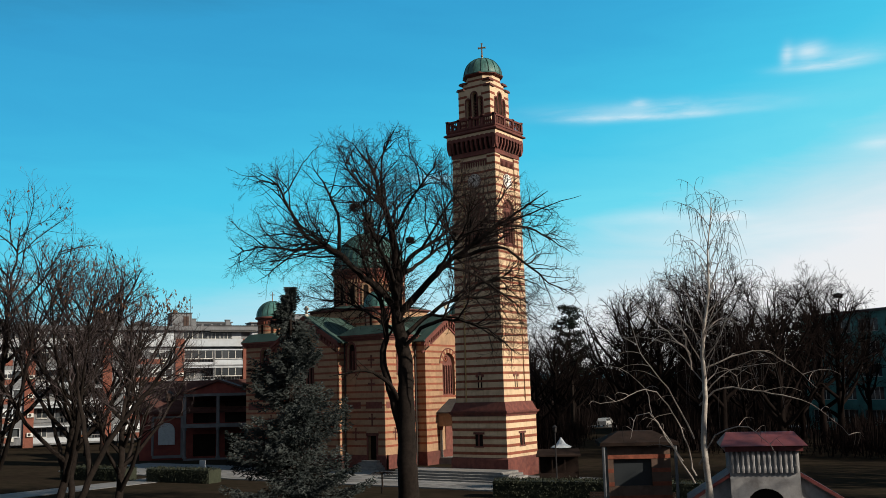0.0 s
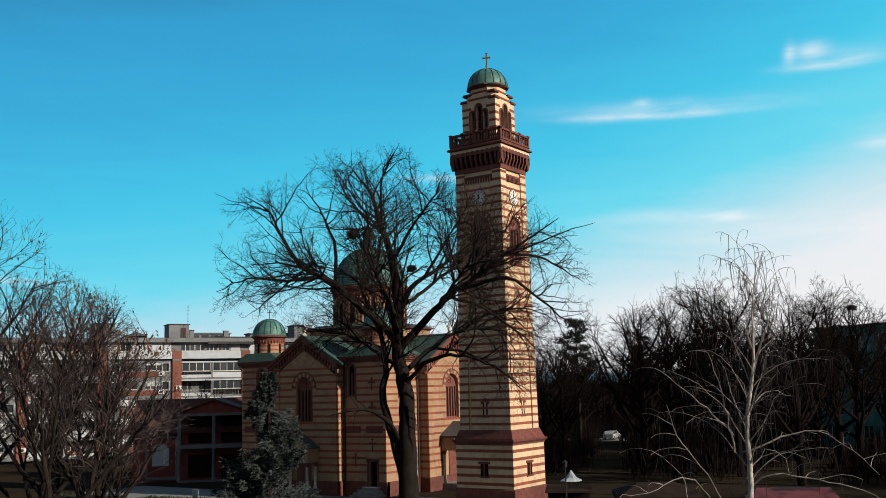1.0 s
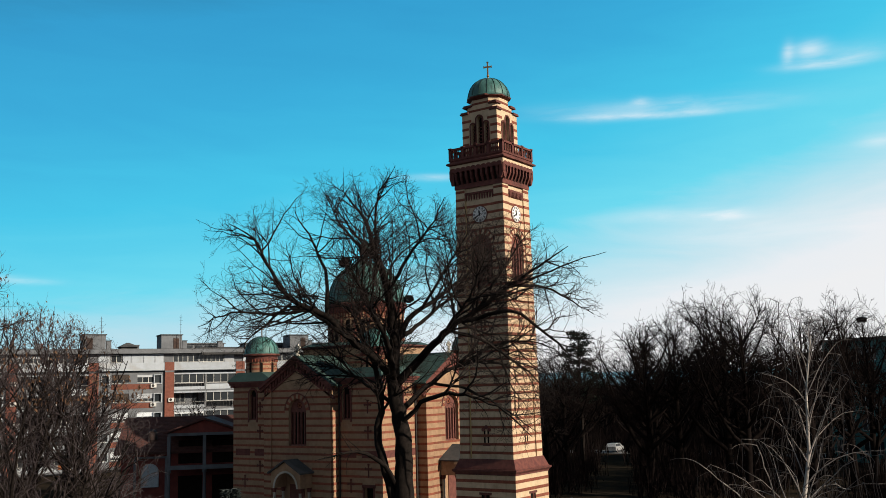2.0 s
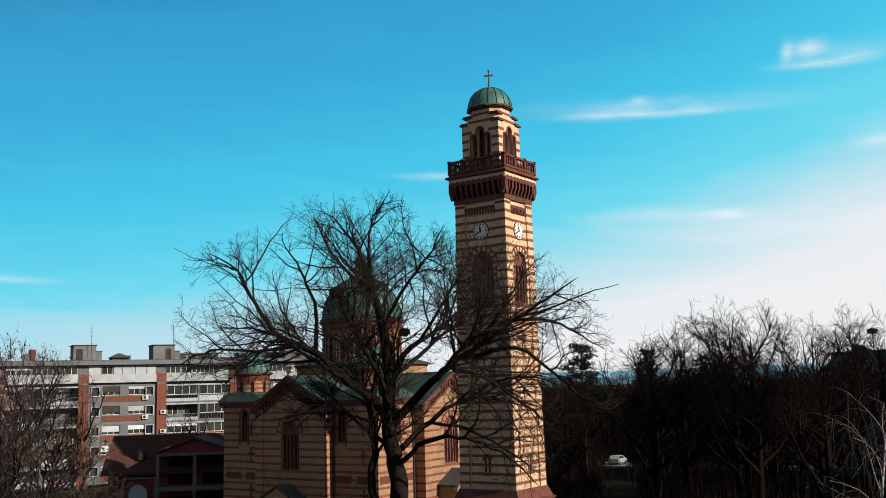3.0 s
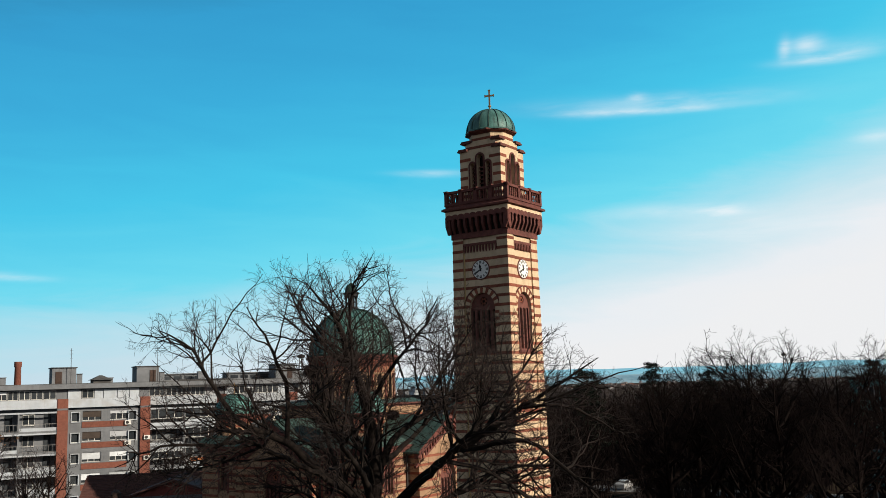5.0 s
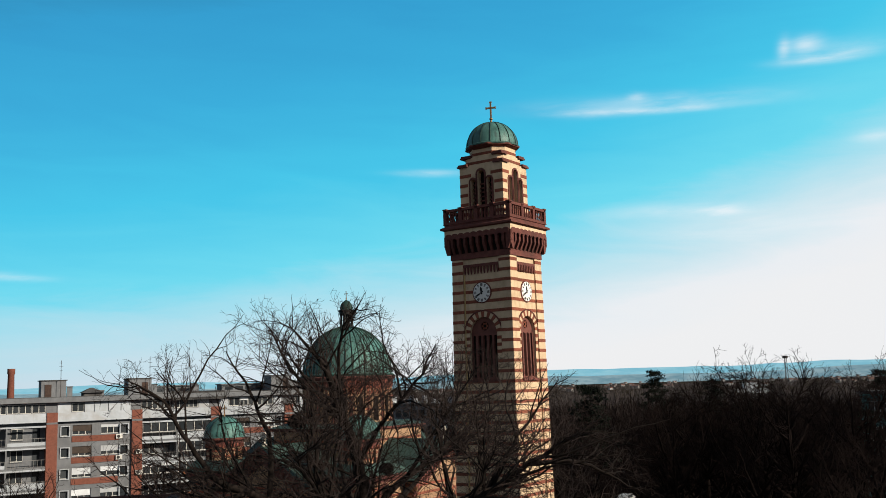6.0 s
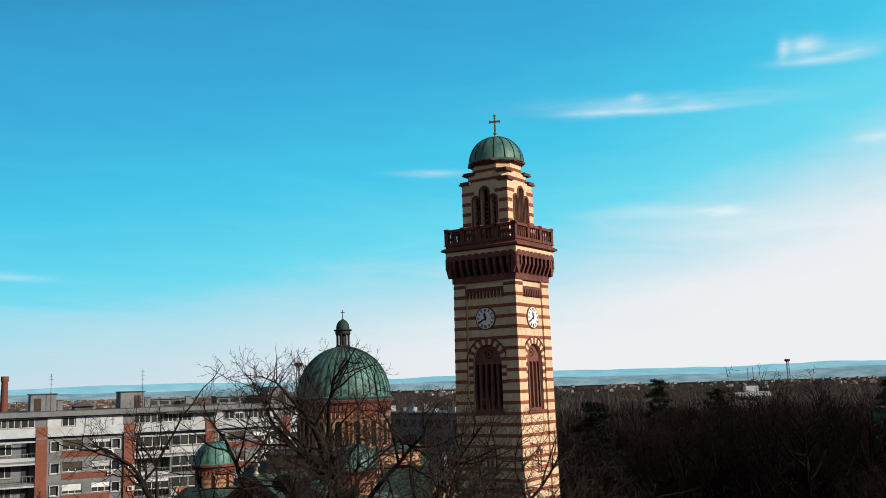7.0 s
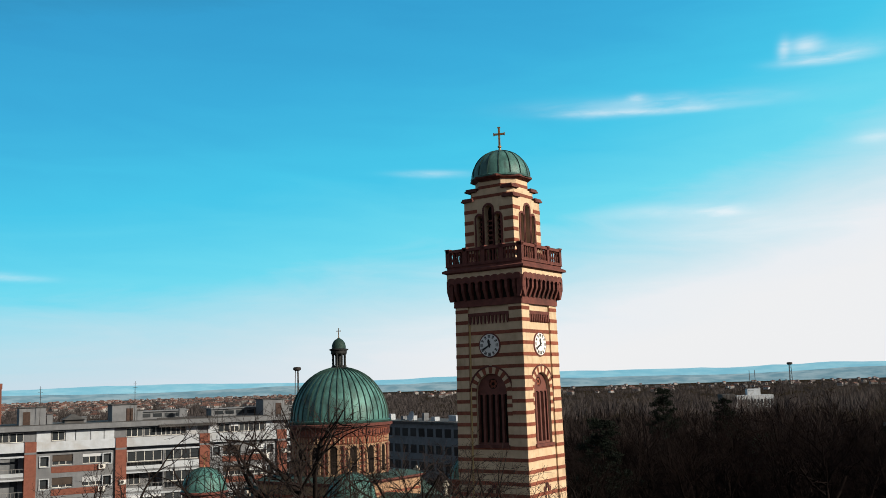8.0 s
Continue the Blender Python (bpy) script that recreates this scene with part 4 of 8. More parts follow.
                rake = Mesh().add(vs, [(0, 1, 2, 3), (4, 7, 6, 5), (0, 4, 5, 1), (1, 5, 6, 2), (2, 6, 7, 3), (3, 7, 4, 0)])
                K = part("raking_cornice", rake, M_TRIM, A, "dark red raking cornice")
        for s in (-1, 1):
            for k in range(11):
                u = s * (0.25 + k * 0.36)
                z = PEAK - abs(u) * math.tan(ang)
                vs = [at(u + x, d, z + q - x * s * math.tan(ang)) for d in (0.05, -0.2) for x, q in ((-0.08, -0.80), (0.08, -0.80), (0.08, -0.28), (-0.08, -0.28))]
                part("tooth", Mesh().add(vs, [(4, 7, 6, 5), (0, 4, 5, 1), (1, 5, 6, 2), (2, 6, 7, 3), (3, 7, 4, 0)]), M_TRIM, K)
        # gable roof
        roof = Mesh()
        for s in (-1, 1):
            vs = [at(u, d, z) for d in (-0.4, off - 2.5) for u, z in ((0, PEAK + 0.30), (s * (AW + 0.5), EAVE - 0.02), (s * (AW + 0.5), EAVE - 0.14), (0, PEAK + 0.16))]
            roof.add(vs, [(0, 1, 2, 3), (4, 7, 6, 5), (0, 4, 5, 1), (1, 5, 6, 2), (2, 6, 7, 3), (3, 7, 4, 0)])
        Rf = part("roof", roof, M_ROOFCU, A, "dull green copper gable roof")
        for s in (-1, 1):
            for k in range(9):
                d = -0.2 + k * 0.85
                part("seam", Mesh().tube([at(0.02 * s, d, PEAK + 0.31), at(s * (AW + 0.45), d, EAVE + 0.01)], 0.025, 4), M_SEAM, Rf)
        x, y, _ = at(0, 0.1, 0)
        stone_cross(A, x, y, PEAK + 0.25, at)
        build_porch(A, at, i)
    # corner bays
    for sx in (-1, 1):
        for sy in (-1, 1):
            build_bay(Cc, sx, sy, PH)
    build_drum(Cc, PH)
    return Cc


def stone_cross(A, x, y, z, at):
    m = Mesh().lathe([(0.2, z), (0.22, z + 0.12), (0.12, z + 0.2), (0.1, z + 0.32)], 8, x, y)
    e = (Vector(at(1, 0, 0)) - Vector(at(0, 0, 0)))
    def lobe(u, zz, r):
        ring = [(u + r * math.cos(2 * math.pi * j / 10), zz + r * math.sin(2 * math.pi * j / 10)) for j in range(10)]
        vs = [(x + e.x * a + e.y * d, y + e.y * a - e.x * d, b) for d in (-0.07, 0.07) for a, b in ring]
        m.add(vs, [tuple(range(10)), tuple(range(10, 20))[::-1]] + [(i, (i + 1) % 10, 10 + (i + 1) % 10, 10 + i) for i in range(10)])
    for u, zz, r in ((0, z + 0.42, 0.13), (0, z + 0.62, 0.13), (-0.2, z + 0.72, 0.12), (0.2, z + 0.72, 0.12), (0, z + 0.9, 0.13)):
        lobe(u, zz, r)
    part("gable_cross", m, M_WHITESTONE, A, "pale carved stone gable cross")


def build_porch(A, at, i):
    """A small arched porch with a pitched roof before each arm."""
    hw, dp, ez, pz = (1.75, 1.5, 3.7, 4.65) if i != 1 else (2.0, 1.9, 4.3, 5.4)
    f = lambda u, d, z: at(u, d - dp, z)
    zs, rw, k = ez - 1.3, hw - 0.45, (pz - ez) / hw
    n = 14
    inner, ring, outer = [], [], []
    for j in range(n + 1):
        c, q = math.cos(math.pi * j / n), math.sin(math.pi * j / n)
        t = (pz - zs) / (q + k * abs(c))
        if abs(c) > 1e-6:
            t = min(t, hw / abs(c))
        inner.append((rw * c, zs + rw * q))
        ring.append(((rw + 0.17) * c, zs + (rw + 0.17) * q))
        outer.append((t * c, zs + t * q))
    m = n + 1
    w = Mesh()
    w.add([f(u, d, z) for d in (0.0, 0.4) for line in (inner, outer) for u, z in line],
          [(j, j + 1, m + j + 1, m + j) for j in range(n)] + [(2 * m + j, 3 * m + j, 3 * m + j + 1, 2 * m + j + 1) for j in range(n)]
          + [(j, 2 * m + j, 2 * m + j + 1, j + 1) for j in range(n)] + [(m + j, m + j + 1, 3 * m + j + 1, 3 * m + j) for j in range(n)]
          + [(0, m, 3 * m, 2 * m), (n, 2 * m + n, 3 * m + n, m + n)])
    for s in (-1, 1):
        a, b = sorted((s * hw, s * (hw - 0.4)))
        w.add([f(u, d, z) for z in (zs, ez - 0.06) for u, d in ((a, 0.4), (b, 0.4), (b, dp), (a, dp))],
              [(0, 3, 2, 1), (4, 5, 6, 7), (0, 1, 5, 4), (1, 2, 6, 5), (2, 3, 7, 6), (3, 0, 4, 7)])
    P = part("porch", w, M_CHURCH, A, "small gabled ochre porch canopy on columns")
    part("archivolt", Mesh().add([f(u, d, z) for d in (-0.05, 0.02) for line in (inner, ring) for u, z in line],
                                 [(j, j + 1, m + j + 1, m + j) for j in range(n)] + [(m + j, m + j + 1, 3 * m + j + 1, 3 * m + j) for j in range(n)]
                                 + [(j, 2 * m + j, 2 * m + j + 1, j + 1) for j in range(n)]), M_WHITESTONE, P, "pale stone arch moulding")
    for s in (-1, 1):
        for d in (0.2, dp - 0.2):
            x, y, _ = f(s * (hw - 0.21), d, 0)
            C = part("column", Mesh().lathe([(0.2, 0.1), (0.2, 0.26), (0.135, 0.36), (0.12, zs - 0.42), (0.15, zs - 0.38)], 14, x, y), M_WHITESTONE, P, "pale stone column", smooth=40)
            part("capital", Mesh().lathe([(0.13, zs - 0.4), (0.17, zs - 0.3), (0.22, zs - 0.1), (0.24, zs - 0.01)], 12, x, y), M_TRIM, C, "dark red capital", smooth=40)
    part("door", Mesh().add([f(u, dd, z) for dd in (dp - 0.08, dp + 0.1) for u, z in ((-0.85, 0.1), (0.85, 0.1), (0.85, zs + 0.2), (-0.85, zs + 0.2))],
                            [(0, 1, 2, 3), (0, 4, 5, 1), (1, 5, 6, 2), (2, 6, 7, 3), (3, 7, 4, 0)]), M_LOUVRE, P, "brown wooden door")
    part("porch_floor", Mesh().add([f(u, d, z) for z in (GROUND, 0.1) for u, d in ((-hw - 0.2, 0.002), (hw + 0.2, 0.002), (hw + 0.2, dp - 0.24), (-hw - 0.2, dp - 0.24))],
                                   [(0, 1, 5, 4), (1, 2, 6, 5), (3, 0, 4, 7), (4, 5, 6, 7)]), M_STONE, P)
    rf = Mesh()
    for s in (-1, 1):
        vs = [f(u, d, z) for d in (-0.25, dp) for u, z in ((0, pz + 0.16), (s * (hw + 0.22), ez + 0.02), (s * (hw + 0.22), ez - 0.1), (0, pz + 0.04))]
        rf.add(vs, [(0, 1, 2, 3), (4, 7, 6, 5), (0, 4, 5, 1), (1, 5, 6, 2), (2, 6, 7, 3), (3, 7, 4, 0)])
    part("porch_roof", rf, M_ROOFDARK, P, "dark sheet porch roof")
    for k in range(4):
        vs = [f(u, d, z) for z in (GROUND + k * 0.15, GROUND + (k + 1) * 0.15) for u, d in ((-hw - 0.2, -1.3 + k * 0.32), (hw + 0.2, -1.3 + k * 0.32), (hw + 0.2, 0), (-hw - 0.2, 0))]
        part("step", Mesh().add(vs, [(0, 1, 5, 4), (1, 2, 6, 5), (3, 0, 4, 7), (4, 5, 6, 7)]), M_STONE, P)


def build_bay(Cc, sx, sy, PH):
    top = 11.55
    bay = BAY if sx < 0 else BAY - 0.3
    B = part("corner_bay", Mesh().lathe([(0.5, 0.5), (0.5, 11)], 8, CX + sx * 7.0, CY + sy * 7.0), M_VOID, Cc, "corner bay with a small dome")
    iy = 0 if sy < 0 else 2
    ix = 1 if sx > 0 else 3
    # two outer walls; u grows to the right as one faces the wall
    for i, sgn in ((iy, sx if iy == 0 else -sx), (ix, sy if ix == 1 else -sy)):
        off = BAYS if i in (0, 2) else bay
        lo, hi = (AW - 0.1, BAYS if i in (1, 3) else bay)
        at = church_face(i, off)
        u0, u1 = (lo, hi) if sgn > 0 else (-hi, -lo)
        mid = (u0 + u1) / 2
        front = (sx > 0 and i == 0)
        win = arch(mid - 1.45 if front else mid, 0.9, 8.1, 10.9)
        holes = [win]
        door = None
        if front:
            door = rect(mid + 0.95, 0.95, 0.3, 2.45)
            holes.append(door)
        wall = Mesh()
        holed(wall, at, [(u0, 0.3), (u1, 0.3), (u1, top), (u0, top)], holes, 0.4)
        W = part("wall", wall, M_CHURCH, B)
        bands(W, at, u0, u1, 1.1, 11.1, [arch(win[0][0] + 0.45, 1.3, 7.6, 11.1)] + ([rect(mid + 0.95, 1.4, 0, 2.8)] if front else []), phase=PH)
        louvred(W, at, win[0][0] + 0.45, 0.9, 8.1, 10.9, 0.3, 1, tracery=False)
        sur = Mesh()
        a, b = arch(win[0][0] + 0.45, 0.9, 7.9, 10.9), arch(win[0][0] + 0.45, 1.26, 7.9, 11.08)
        m = len(a)
        sur.add([at(u, -0.05, z) for u, z in a] + [at(u, -0.05, z) for u, z in b] + [at(u, 0.02, z) for u, z in b],
                [(j, j + 1, m + j + 1, m + j) for j in range(1, m - 1)] + [(m - 1, 0, m, 2 * m - 1)] + [(m + j, m + j + 1, 2 * m + j + 1, 2 * m + j) for j in range(1, m - 1)])
        part("window_surround", sur, M_TRIM, W)
        for u in (mid - 1.3, mid + 1.2):
            vs = [at(u + x, d, z) for d in (0.02, -0.03) for x, z in ((-0.93, 4.9), (0.93, 4.9), (0.93, 5.5), (-0.93, 5.5))]
            part("red_panel", Mesh().add(vs, [(4, 7, 6, 5), (0, 4, 5, 1), (1, 5, 6, 2), (2, 6, 7, 3), (3, 7, 4, 0)]), M_TRIM, W, "dark red wall panel")
        for u, z in ((mid + 0.95, 3.3), (mid + 0.95, 6.4), (mid + 0.95, 8.6), (mid - 1.0, 2.0)):
            latin_cross(W, at, u, z, 1.1, M_TRIM)
        pu = u0 + 0.28 if sgn > 0 else u1 - 0.28
        part("downpipe", Mesh().tube([at(pu, -0.10, 11.2), at(pu, -0.10, 5.0), at(pu, -0.10, GROUND)], 0.075, 8), M_PIPE, W, "dark downpipe")
        if door:
            dc = mid + 0.95
            D = part("door", Mesh().add([at(u, 0.35, z) for u, z in rect(dc, 1.0, 0.25, 2.5)], [(0, 1, 2, 3)]), M_VOID, W, "narrow dark side door")
            fr = Mesh()
            for q0, q1, z0, z1 in ((-0.65, -0.48, 0.3, 2.6), (0.48, 0.65, 0.3, 2.6), (-0.72, 0.72, 2.45, 2.72)):
                fr.add([at(dc + u, d, z) for d in (0.05, -0.06) for u, z in ((q0, z0), (q1, z0), (q1, z1), (q0, z1))],
                       [(4, 7, 6, 5), (0, 4, 5, 1), (1, 5, 6, 2), (2, 6, 7, 3), (3, 7, 4, 0)])
            part("door_frame", fr, M_TRIM, W)
            for k in range(4):
                vs = [at(dc + u, d, z) for z in (GROUND + k * 0.2, GROUND + (k + 1) * 0.2) for u, d in ((-1.5 + k * 0.2, -1.5 + k * 0.33), (1.5 - k * 0.2, -1.5 + k * 0.33), (1.5 - k * 0.2, 0), (-1.5 + k * 0.2, 0))]
                part("step", Mesh().add(vs, [(0, 1, 5, 4), (1, 2, 6, 5), (3, 0, 4, 7), (4, 5, 6, 7)]), M_STONE, W)
        part("plinth", Mesh().add([at(u, d, z) for z in (GROUND, 0.75) for u, d in ((u0, -0.1), (u1 + (0.1 if sgn > 0 else 0), -0.1), (u1 + (0.1 if sgn > 0 else 0), 0.5), (u0, 0.5))],
                                  [(0, 1, 5, 4), (1, 2, 6, 5), (3, 0, 4, 7), (4, 5, 6, 7)]) if not door else
             Mesh().add([at(u, d, z) for z in (GROUND, 0.75) for u, d in ((u0, -0.1), (mid + 0.3, -0.1), (mid + 0.3, 0.3), (u0, 0.3))], [(0, 1, 5, 4), (1, 2, 6, 5), (3, 0, 4, 7), (4, 5, 6, 7)])
             .add([at(u, d, z) for z in (GROUND, 0.75) for u, d in ((mid + 1.6, -0.1), (u1 + 0.1, -0.1), (u1 + 0.1, 0.3), (mid + 1.6, 0.3))], [(0, 1, 5, 4), (1, 2, 6, 5), (3, 0, 4, 7), (4, 5, 6, 7)]),
             M_TRIM, W)
        co = Mesh()
        for d0, z0, z1 in ((-0.12, 11.12, 11.32), (-0.28, 11.32, 11.5), (-0.42, 11.5, 11.66)):
            co.add([at(u, d, z) for z in (z0, z1) for u, d in ((u0 - (0.3 if sgn < 0 else 0), d0), (u1 + (0.3 if sgn > 0 else 0), d0), (u1 + (0.3 if sgn > 0 else 0), 0.3), (u0 - (0.3 if sgn < 0 else 0), 0.3))],
                   [(0, 3, 2, 1), (4, 5, 6, 7), (0, 1, 5, 4), (1, 2, 6, 5), (2, 3, 7, 6), (3, 0, 4, 7)])
        part("cornice", co, M_TRIM, W)
    # low roof and small dome
    bx0, bx1 = sorted((CX + sx * (AW - 0.5), CX + sx * (bay + 0.45)))
    by0, by1 = sorted((CY + sy * (AW - 0.5), CY + sy * (BAYS + 0.45)))
    dx, dy = CX + sx * 7.1, CY + sy * 7.1
    part("roof", Mesh().prism(rects(bx0, bx1, by0, by1), 11.66, 12.5, rects(dx - 1.6, dx + 1.6, dy - 1.6, dy + 1.6)), M_ROOFCU, B, "low dull green copper roof")
    dr = part("small_drum", Mesh().lathe([(1.42, 11.9), (1.42, 13.95)], 24, dx, dy), M_CHURCH, B, "striped drum of a small dome", smooth=40)
    for z in (12.35, 12.75, 13.15):
        part("brick_band", Mesh().lathe([(1.40, z), (1.445, z), (1.445, z + 0.16), (1.40, z + 0.16)], 24, dx, dy), M_BAND, dr, smooth=40)
    part("frieze", Mesh().lathe([(1.40, 13.5), (1.47, 13.5), (1.5, 13.95), (1.40, 13.95)], 24, dx, dy), M_TRIM, dr, smooth=30)
    slitm = Mesh().box(1.38, 1.46, -0.12, 0.12, 12.5, 13.4).data("slit", M_VOID)
    toothm = Mesh().box(1.44, 1.53, -0.05, 0.05, 13.45, 13.75).data("tooth", M_BAND)
    for k in range(8):
        part("slit", slitm, M_VOID, dr, m=Matrix.Translation((dx, dy, 0)) @ Matrix.Rotation(math.pi * k / 4, 4, "Z"))
    for k in range(32):
        part("tooth", toothm, M_BAND, dr, m=Matrix.Translation((dx, dy, 0)) @ Matrix.Rotation(math.pi * k / 16, 4, "Z"))
    part("cornice", Mesh().lathe([(1.45, 13.93), (1.62, 14.0), (1.74, 14.06), (1.76, 14.18), (1.66, 14.24)], 24, dx, dy), M_TRIM, B, smooth=30)
    dome(B, dx, dy, 14.28, 1.60, 1.62, 16, "small ribbed green copper dome")
    metal_cross(B, dx, dy, 15.88, 0.95, M_GOLD, radians(20))


def build_drum(Cc, PH):
    r = 3.58
    D = part("drum_base", Mesh().prism(rects(CX - 4.3, CX + 4.3, CY - 4.3, CY + 4.3), 11.0, 14.55), M_CHURCH, Cc, "square striped base of the main drum")
    for i in range(4):
        at = church_face(i, 4.3)
        bands(D, at, -4.3, 4.3, 12.0, 14.3, [], phase=PH)
    part("cornice", Mesh().prism(rects(CX - 4.4, CX + 4.4, CY - 4.4, CY + 4.4), 14.5, 14.62).prism(rects(CX - 4.6, CX + 4.6, CY - 4.6, CY + 4.6), 14.62, 14.76), M_TRIM, D)
    part("roof", Mesh().prism(rects(CX - 4.55, CX + 4.55, CY - 4.55, CY + 4.55), 14.764, 15.1, rects(CX - 3.7, CX + 3.7, CY - 3.7, CY + 3.7)), M_ROOFCU, D)
    R = part("drum", Mesh().lathe([(r, 14.8), (r, 18.4)], 96, CX, CY), M_CHURCH, Cc, "round striped drum with arcade and toothed frieze", smooth=40)
    for k in range(5):
        z = 15.25 + k * 0.42
        part("brick_band", Mesh().lathe([(r - 0.02, z), (r + 0.03, z), (r + 0.03, z + 0.16), (r - 0.02, z + 0.16)], 96, CX, CY), M_BAND, R, smooth=40)
    part("frieze", Mesh().lathe([(r - 0.02, 17.35), (r + 0.05, 17.35), (r + 0.08, 17.85), (r + 0.14, 17.9), (r + 0.16, 18.4), (r - 0.02, 18.4)], 96, CX, CY), M_BAND, R, "red brick frieze", smooth=30)
    win = Mesh()
    wl = arch(0, 0.52, 15.25, 17.2, 8)
    win.add([(r + 0.035, u, z) for u, z in wl], [tuple(range(len(wl)))])
    winm = win.data("window", M_VOID)
    sur = Mesh()
    a, b = wl, arch(0, 0.86, 15.2, 17.37, 8)
    m = len(a)
    sur.add([(r + 0.09, u, z) for u, z in a] + [(r + 0.09, u, z) for u, z in b] + [(r - 0.05, u, z) for u, z in b] + [(r + 0.02, u, z) for u, z in a],
            [(j, j + 1, m + j + 1, m + j) for j in range(1, m - 1)] + [(m - 1, 0, m, 2 * m - 1)] + [(m + j, m + j + 1, 2 * m + j + 1, 2 * m + j) for j in range(1, m - 1)] + [(2 * m - 1, m, 2 * m, 3 * m - 1)] + [(j, j + 1, 3 * m + j + 1, 3 * m + j) for j in range(1, m - 1)])
    surm = sur.data("window_surround", M_CHURCH)
    col = Mesh().lathe([(0.11, 15.1), (0.11, 15.2), (0.065, 15.25), (0.06, 17.0), (0.1, 17.1), (0.12, 17.25)], 8, r + 0.1, 0).data("colonnette", M_TRIM, 40)
    tooth = Mesh().box(r + 0.1, r + 0.2, -0.055, 0.055, 17.95, 18.36).data("tooth", M_TRIM)
    dent = Mesh().add([(r + 0.04, -0.09, 17.45), (r + 0.12, 0, 17.42), (r + 0.04, 0.09, 17.45), (r + 0.04, -0.09, 17.8), (r + 0.12, 0, 17.83), (r + 0.04, 0.09, 17.8)], [(0, 1, 4, 3), (1, 2, 5, 4), (0, 2, 1), (3, 4, 5)]).data("dogtooth", M_CHURCH)
    o = Matrix.Translation((CX, CY, 0))
    for k in range(16):
        q = o @ Matrix.Rotation(2 * math.pi * (k + 0.5) / 16, 4, "Z")
        part("window", winm, M_VOID, R, m=q)
        part("window_surround", surm, M_CHURCH, R, m=q)
        part("colonnette", col, M_TRIM, R, m=o @ Matrix.Rotation(2 * math.pi * k / 16, 4, "Z"))
    for k in range(80):
        part("tooth", tooth, M_TRIM, R, m=o @ Matrix.Rotation(2 * math.pi * k / 80, 4, "Z"))
    for k in range(72):
        part("dogtooth", dent, M_CHURCH, R, m=o @ Matrix.Rotation(2 * math.pi * k / 72, 4, "Z"))
    part("drum_cornice", Mesh().lathe([(r + 0.1, 18.38), (r + 0.22, 18.42), (r + 0.3, 18.55), (r + 0.42, 18.6), (r + 0.44, 18.74), (r + 0.3, 18.82), (r + 0.16, 18.86)], 96, CX, CY), M_TRIM, Cc, "dark red drum cornice", smooth=30)
    part("gutter", Mesh().lathe([(r + 0.16, 18.8), (r + 0.34, 18.82), (r + 0.36, 18.92), (r + 0.2, 18.95)], 96, CX, CY), M_SEAM, Cc, smooth=30)
    dome(Cc, CX, CY, 19.02, 3.68, 3.95, 40, "large ribbed green copper dome with streaks")
    # lantern on the dome
    L = part("dome_lantern", Mesh().lathe([(0.85, 22.7), (0.85, 22.88), (0.7, 22.95), (0.62, 23.0)], 16, CX, CY), M_LANTERN, Cc, "small dark open lantern with a cap")
    colm = Mesh().lathe([(0.12, 22.98), (0.12, 23.1), (0.085, 23.14), (0.085, 23.86), (0.12, 23.94), (0.15, 24.06)], 8, 0.48, 0).data("column", M_LANTERN, 40)
    for k in range(8):
        part("column", colm, M_LANTERN, L, m=o @ Matrix.Rotation(math.pi * (k + 0.5) / 4, 4, "Z"))
    part("lantern_core", Mesh().lathe([(0.20, 22.95), (0.20, 24.1)], 10, CX, CY), M_LANTERN, L, smooth=40)
    part("lantern_ring", Mesh().lathe([(0.4, 24.02), (0.61, 24.02), (0.62, 24.24), (0.72, 24.28), (0.74, 24.36), (0.56, 24.4)], 16, CX, CY), M_LANTERN, L, smooth=30)
    part("cap", Mesh().lathe([(0.54, 24.38), (0.54, 24.6), (0.47, 24.85), (0.33, 25.05), (0.14, 25.17), (0.05, 25.26)], 16, CX, CY), M_SEAM, L, smooth=50)
    metal_cross(Cc, CX, CY, 25.22, 0.75, M_GOLD, radians(20))


build_church()


# ---------------------------------------------------------------- bare trees
def tubes(mesh, pts, rad, k):
    """Adds a tapered tube of k sides for each row of pts (rows, places, 3) to the mesh."""
    B, n, _ = pts.shape
    if not B:
        return
    d = np.gradient(pts, axis=1)
    d /= np.linalg.norm(d, axis=2, keepdims=True) + 1e-9
    a = np.cross(d, np.array((0.31, 0.93, 0.19)))
    a /= np.linalg.norm(a, axis=2, keepdims=True) + 1e-9
    b = np.cross(d, a)
    w = 2 * np.pi * np.arange(k) / k
    ring = pts[:, :, None, :] + rad[:, :, None, None] * (a[:, :, None, :] * np.cos(w)[None, None, :, None] + b[:, :, None, :] * np.sin(w)[None, None, :, None])
    o = len(mesh.v)
    mesh.v += list(map(tuple, ring.reshape(-1, 3).tolist()))
    row, j = np.arange(n - 1)[:, None], np.arange(k)[None, :]
    q = np.stack([row * k + j, row * k + (j + 1) % k, (row + 1) * k + (j + 1) % k, (row + 1) * k + j], -1).reshape(-1, 4)
    q = (q[None] + (np.arange(B) * n * k)[:, None, None] + o).reshape(-1, 4)
    mesh.f += list(map(tuple, q.tolist()))


def unit(v):
    return v / (np.linalg.norm(v, axis=-1, keepdims=True) + 1e-9)


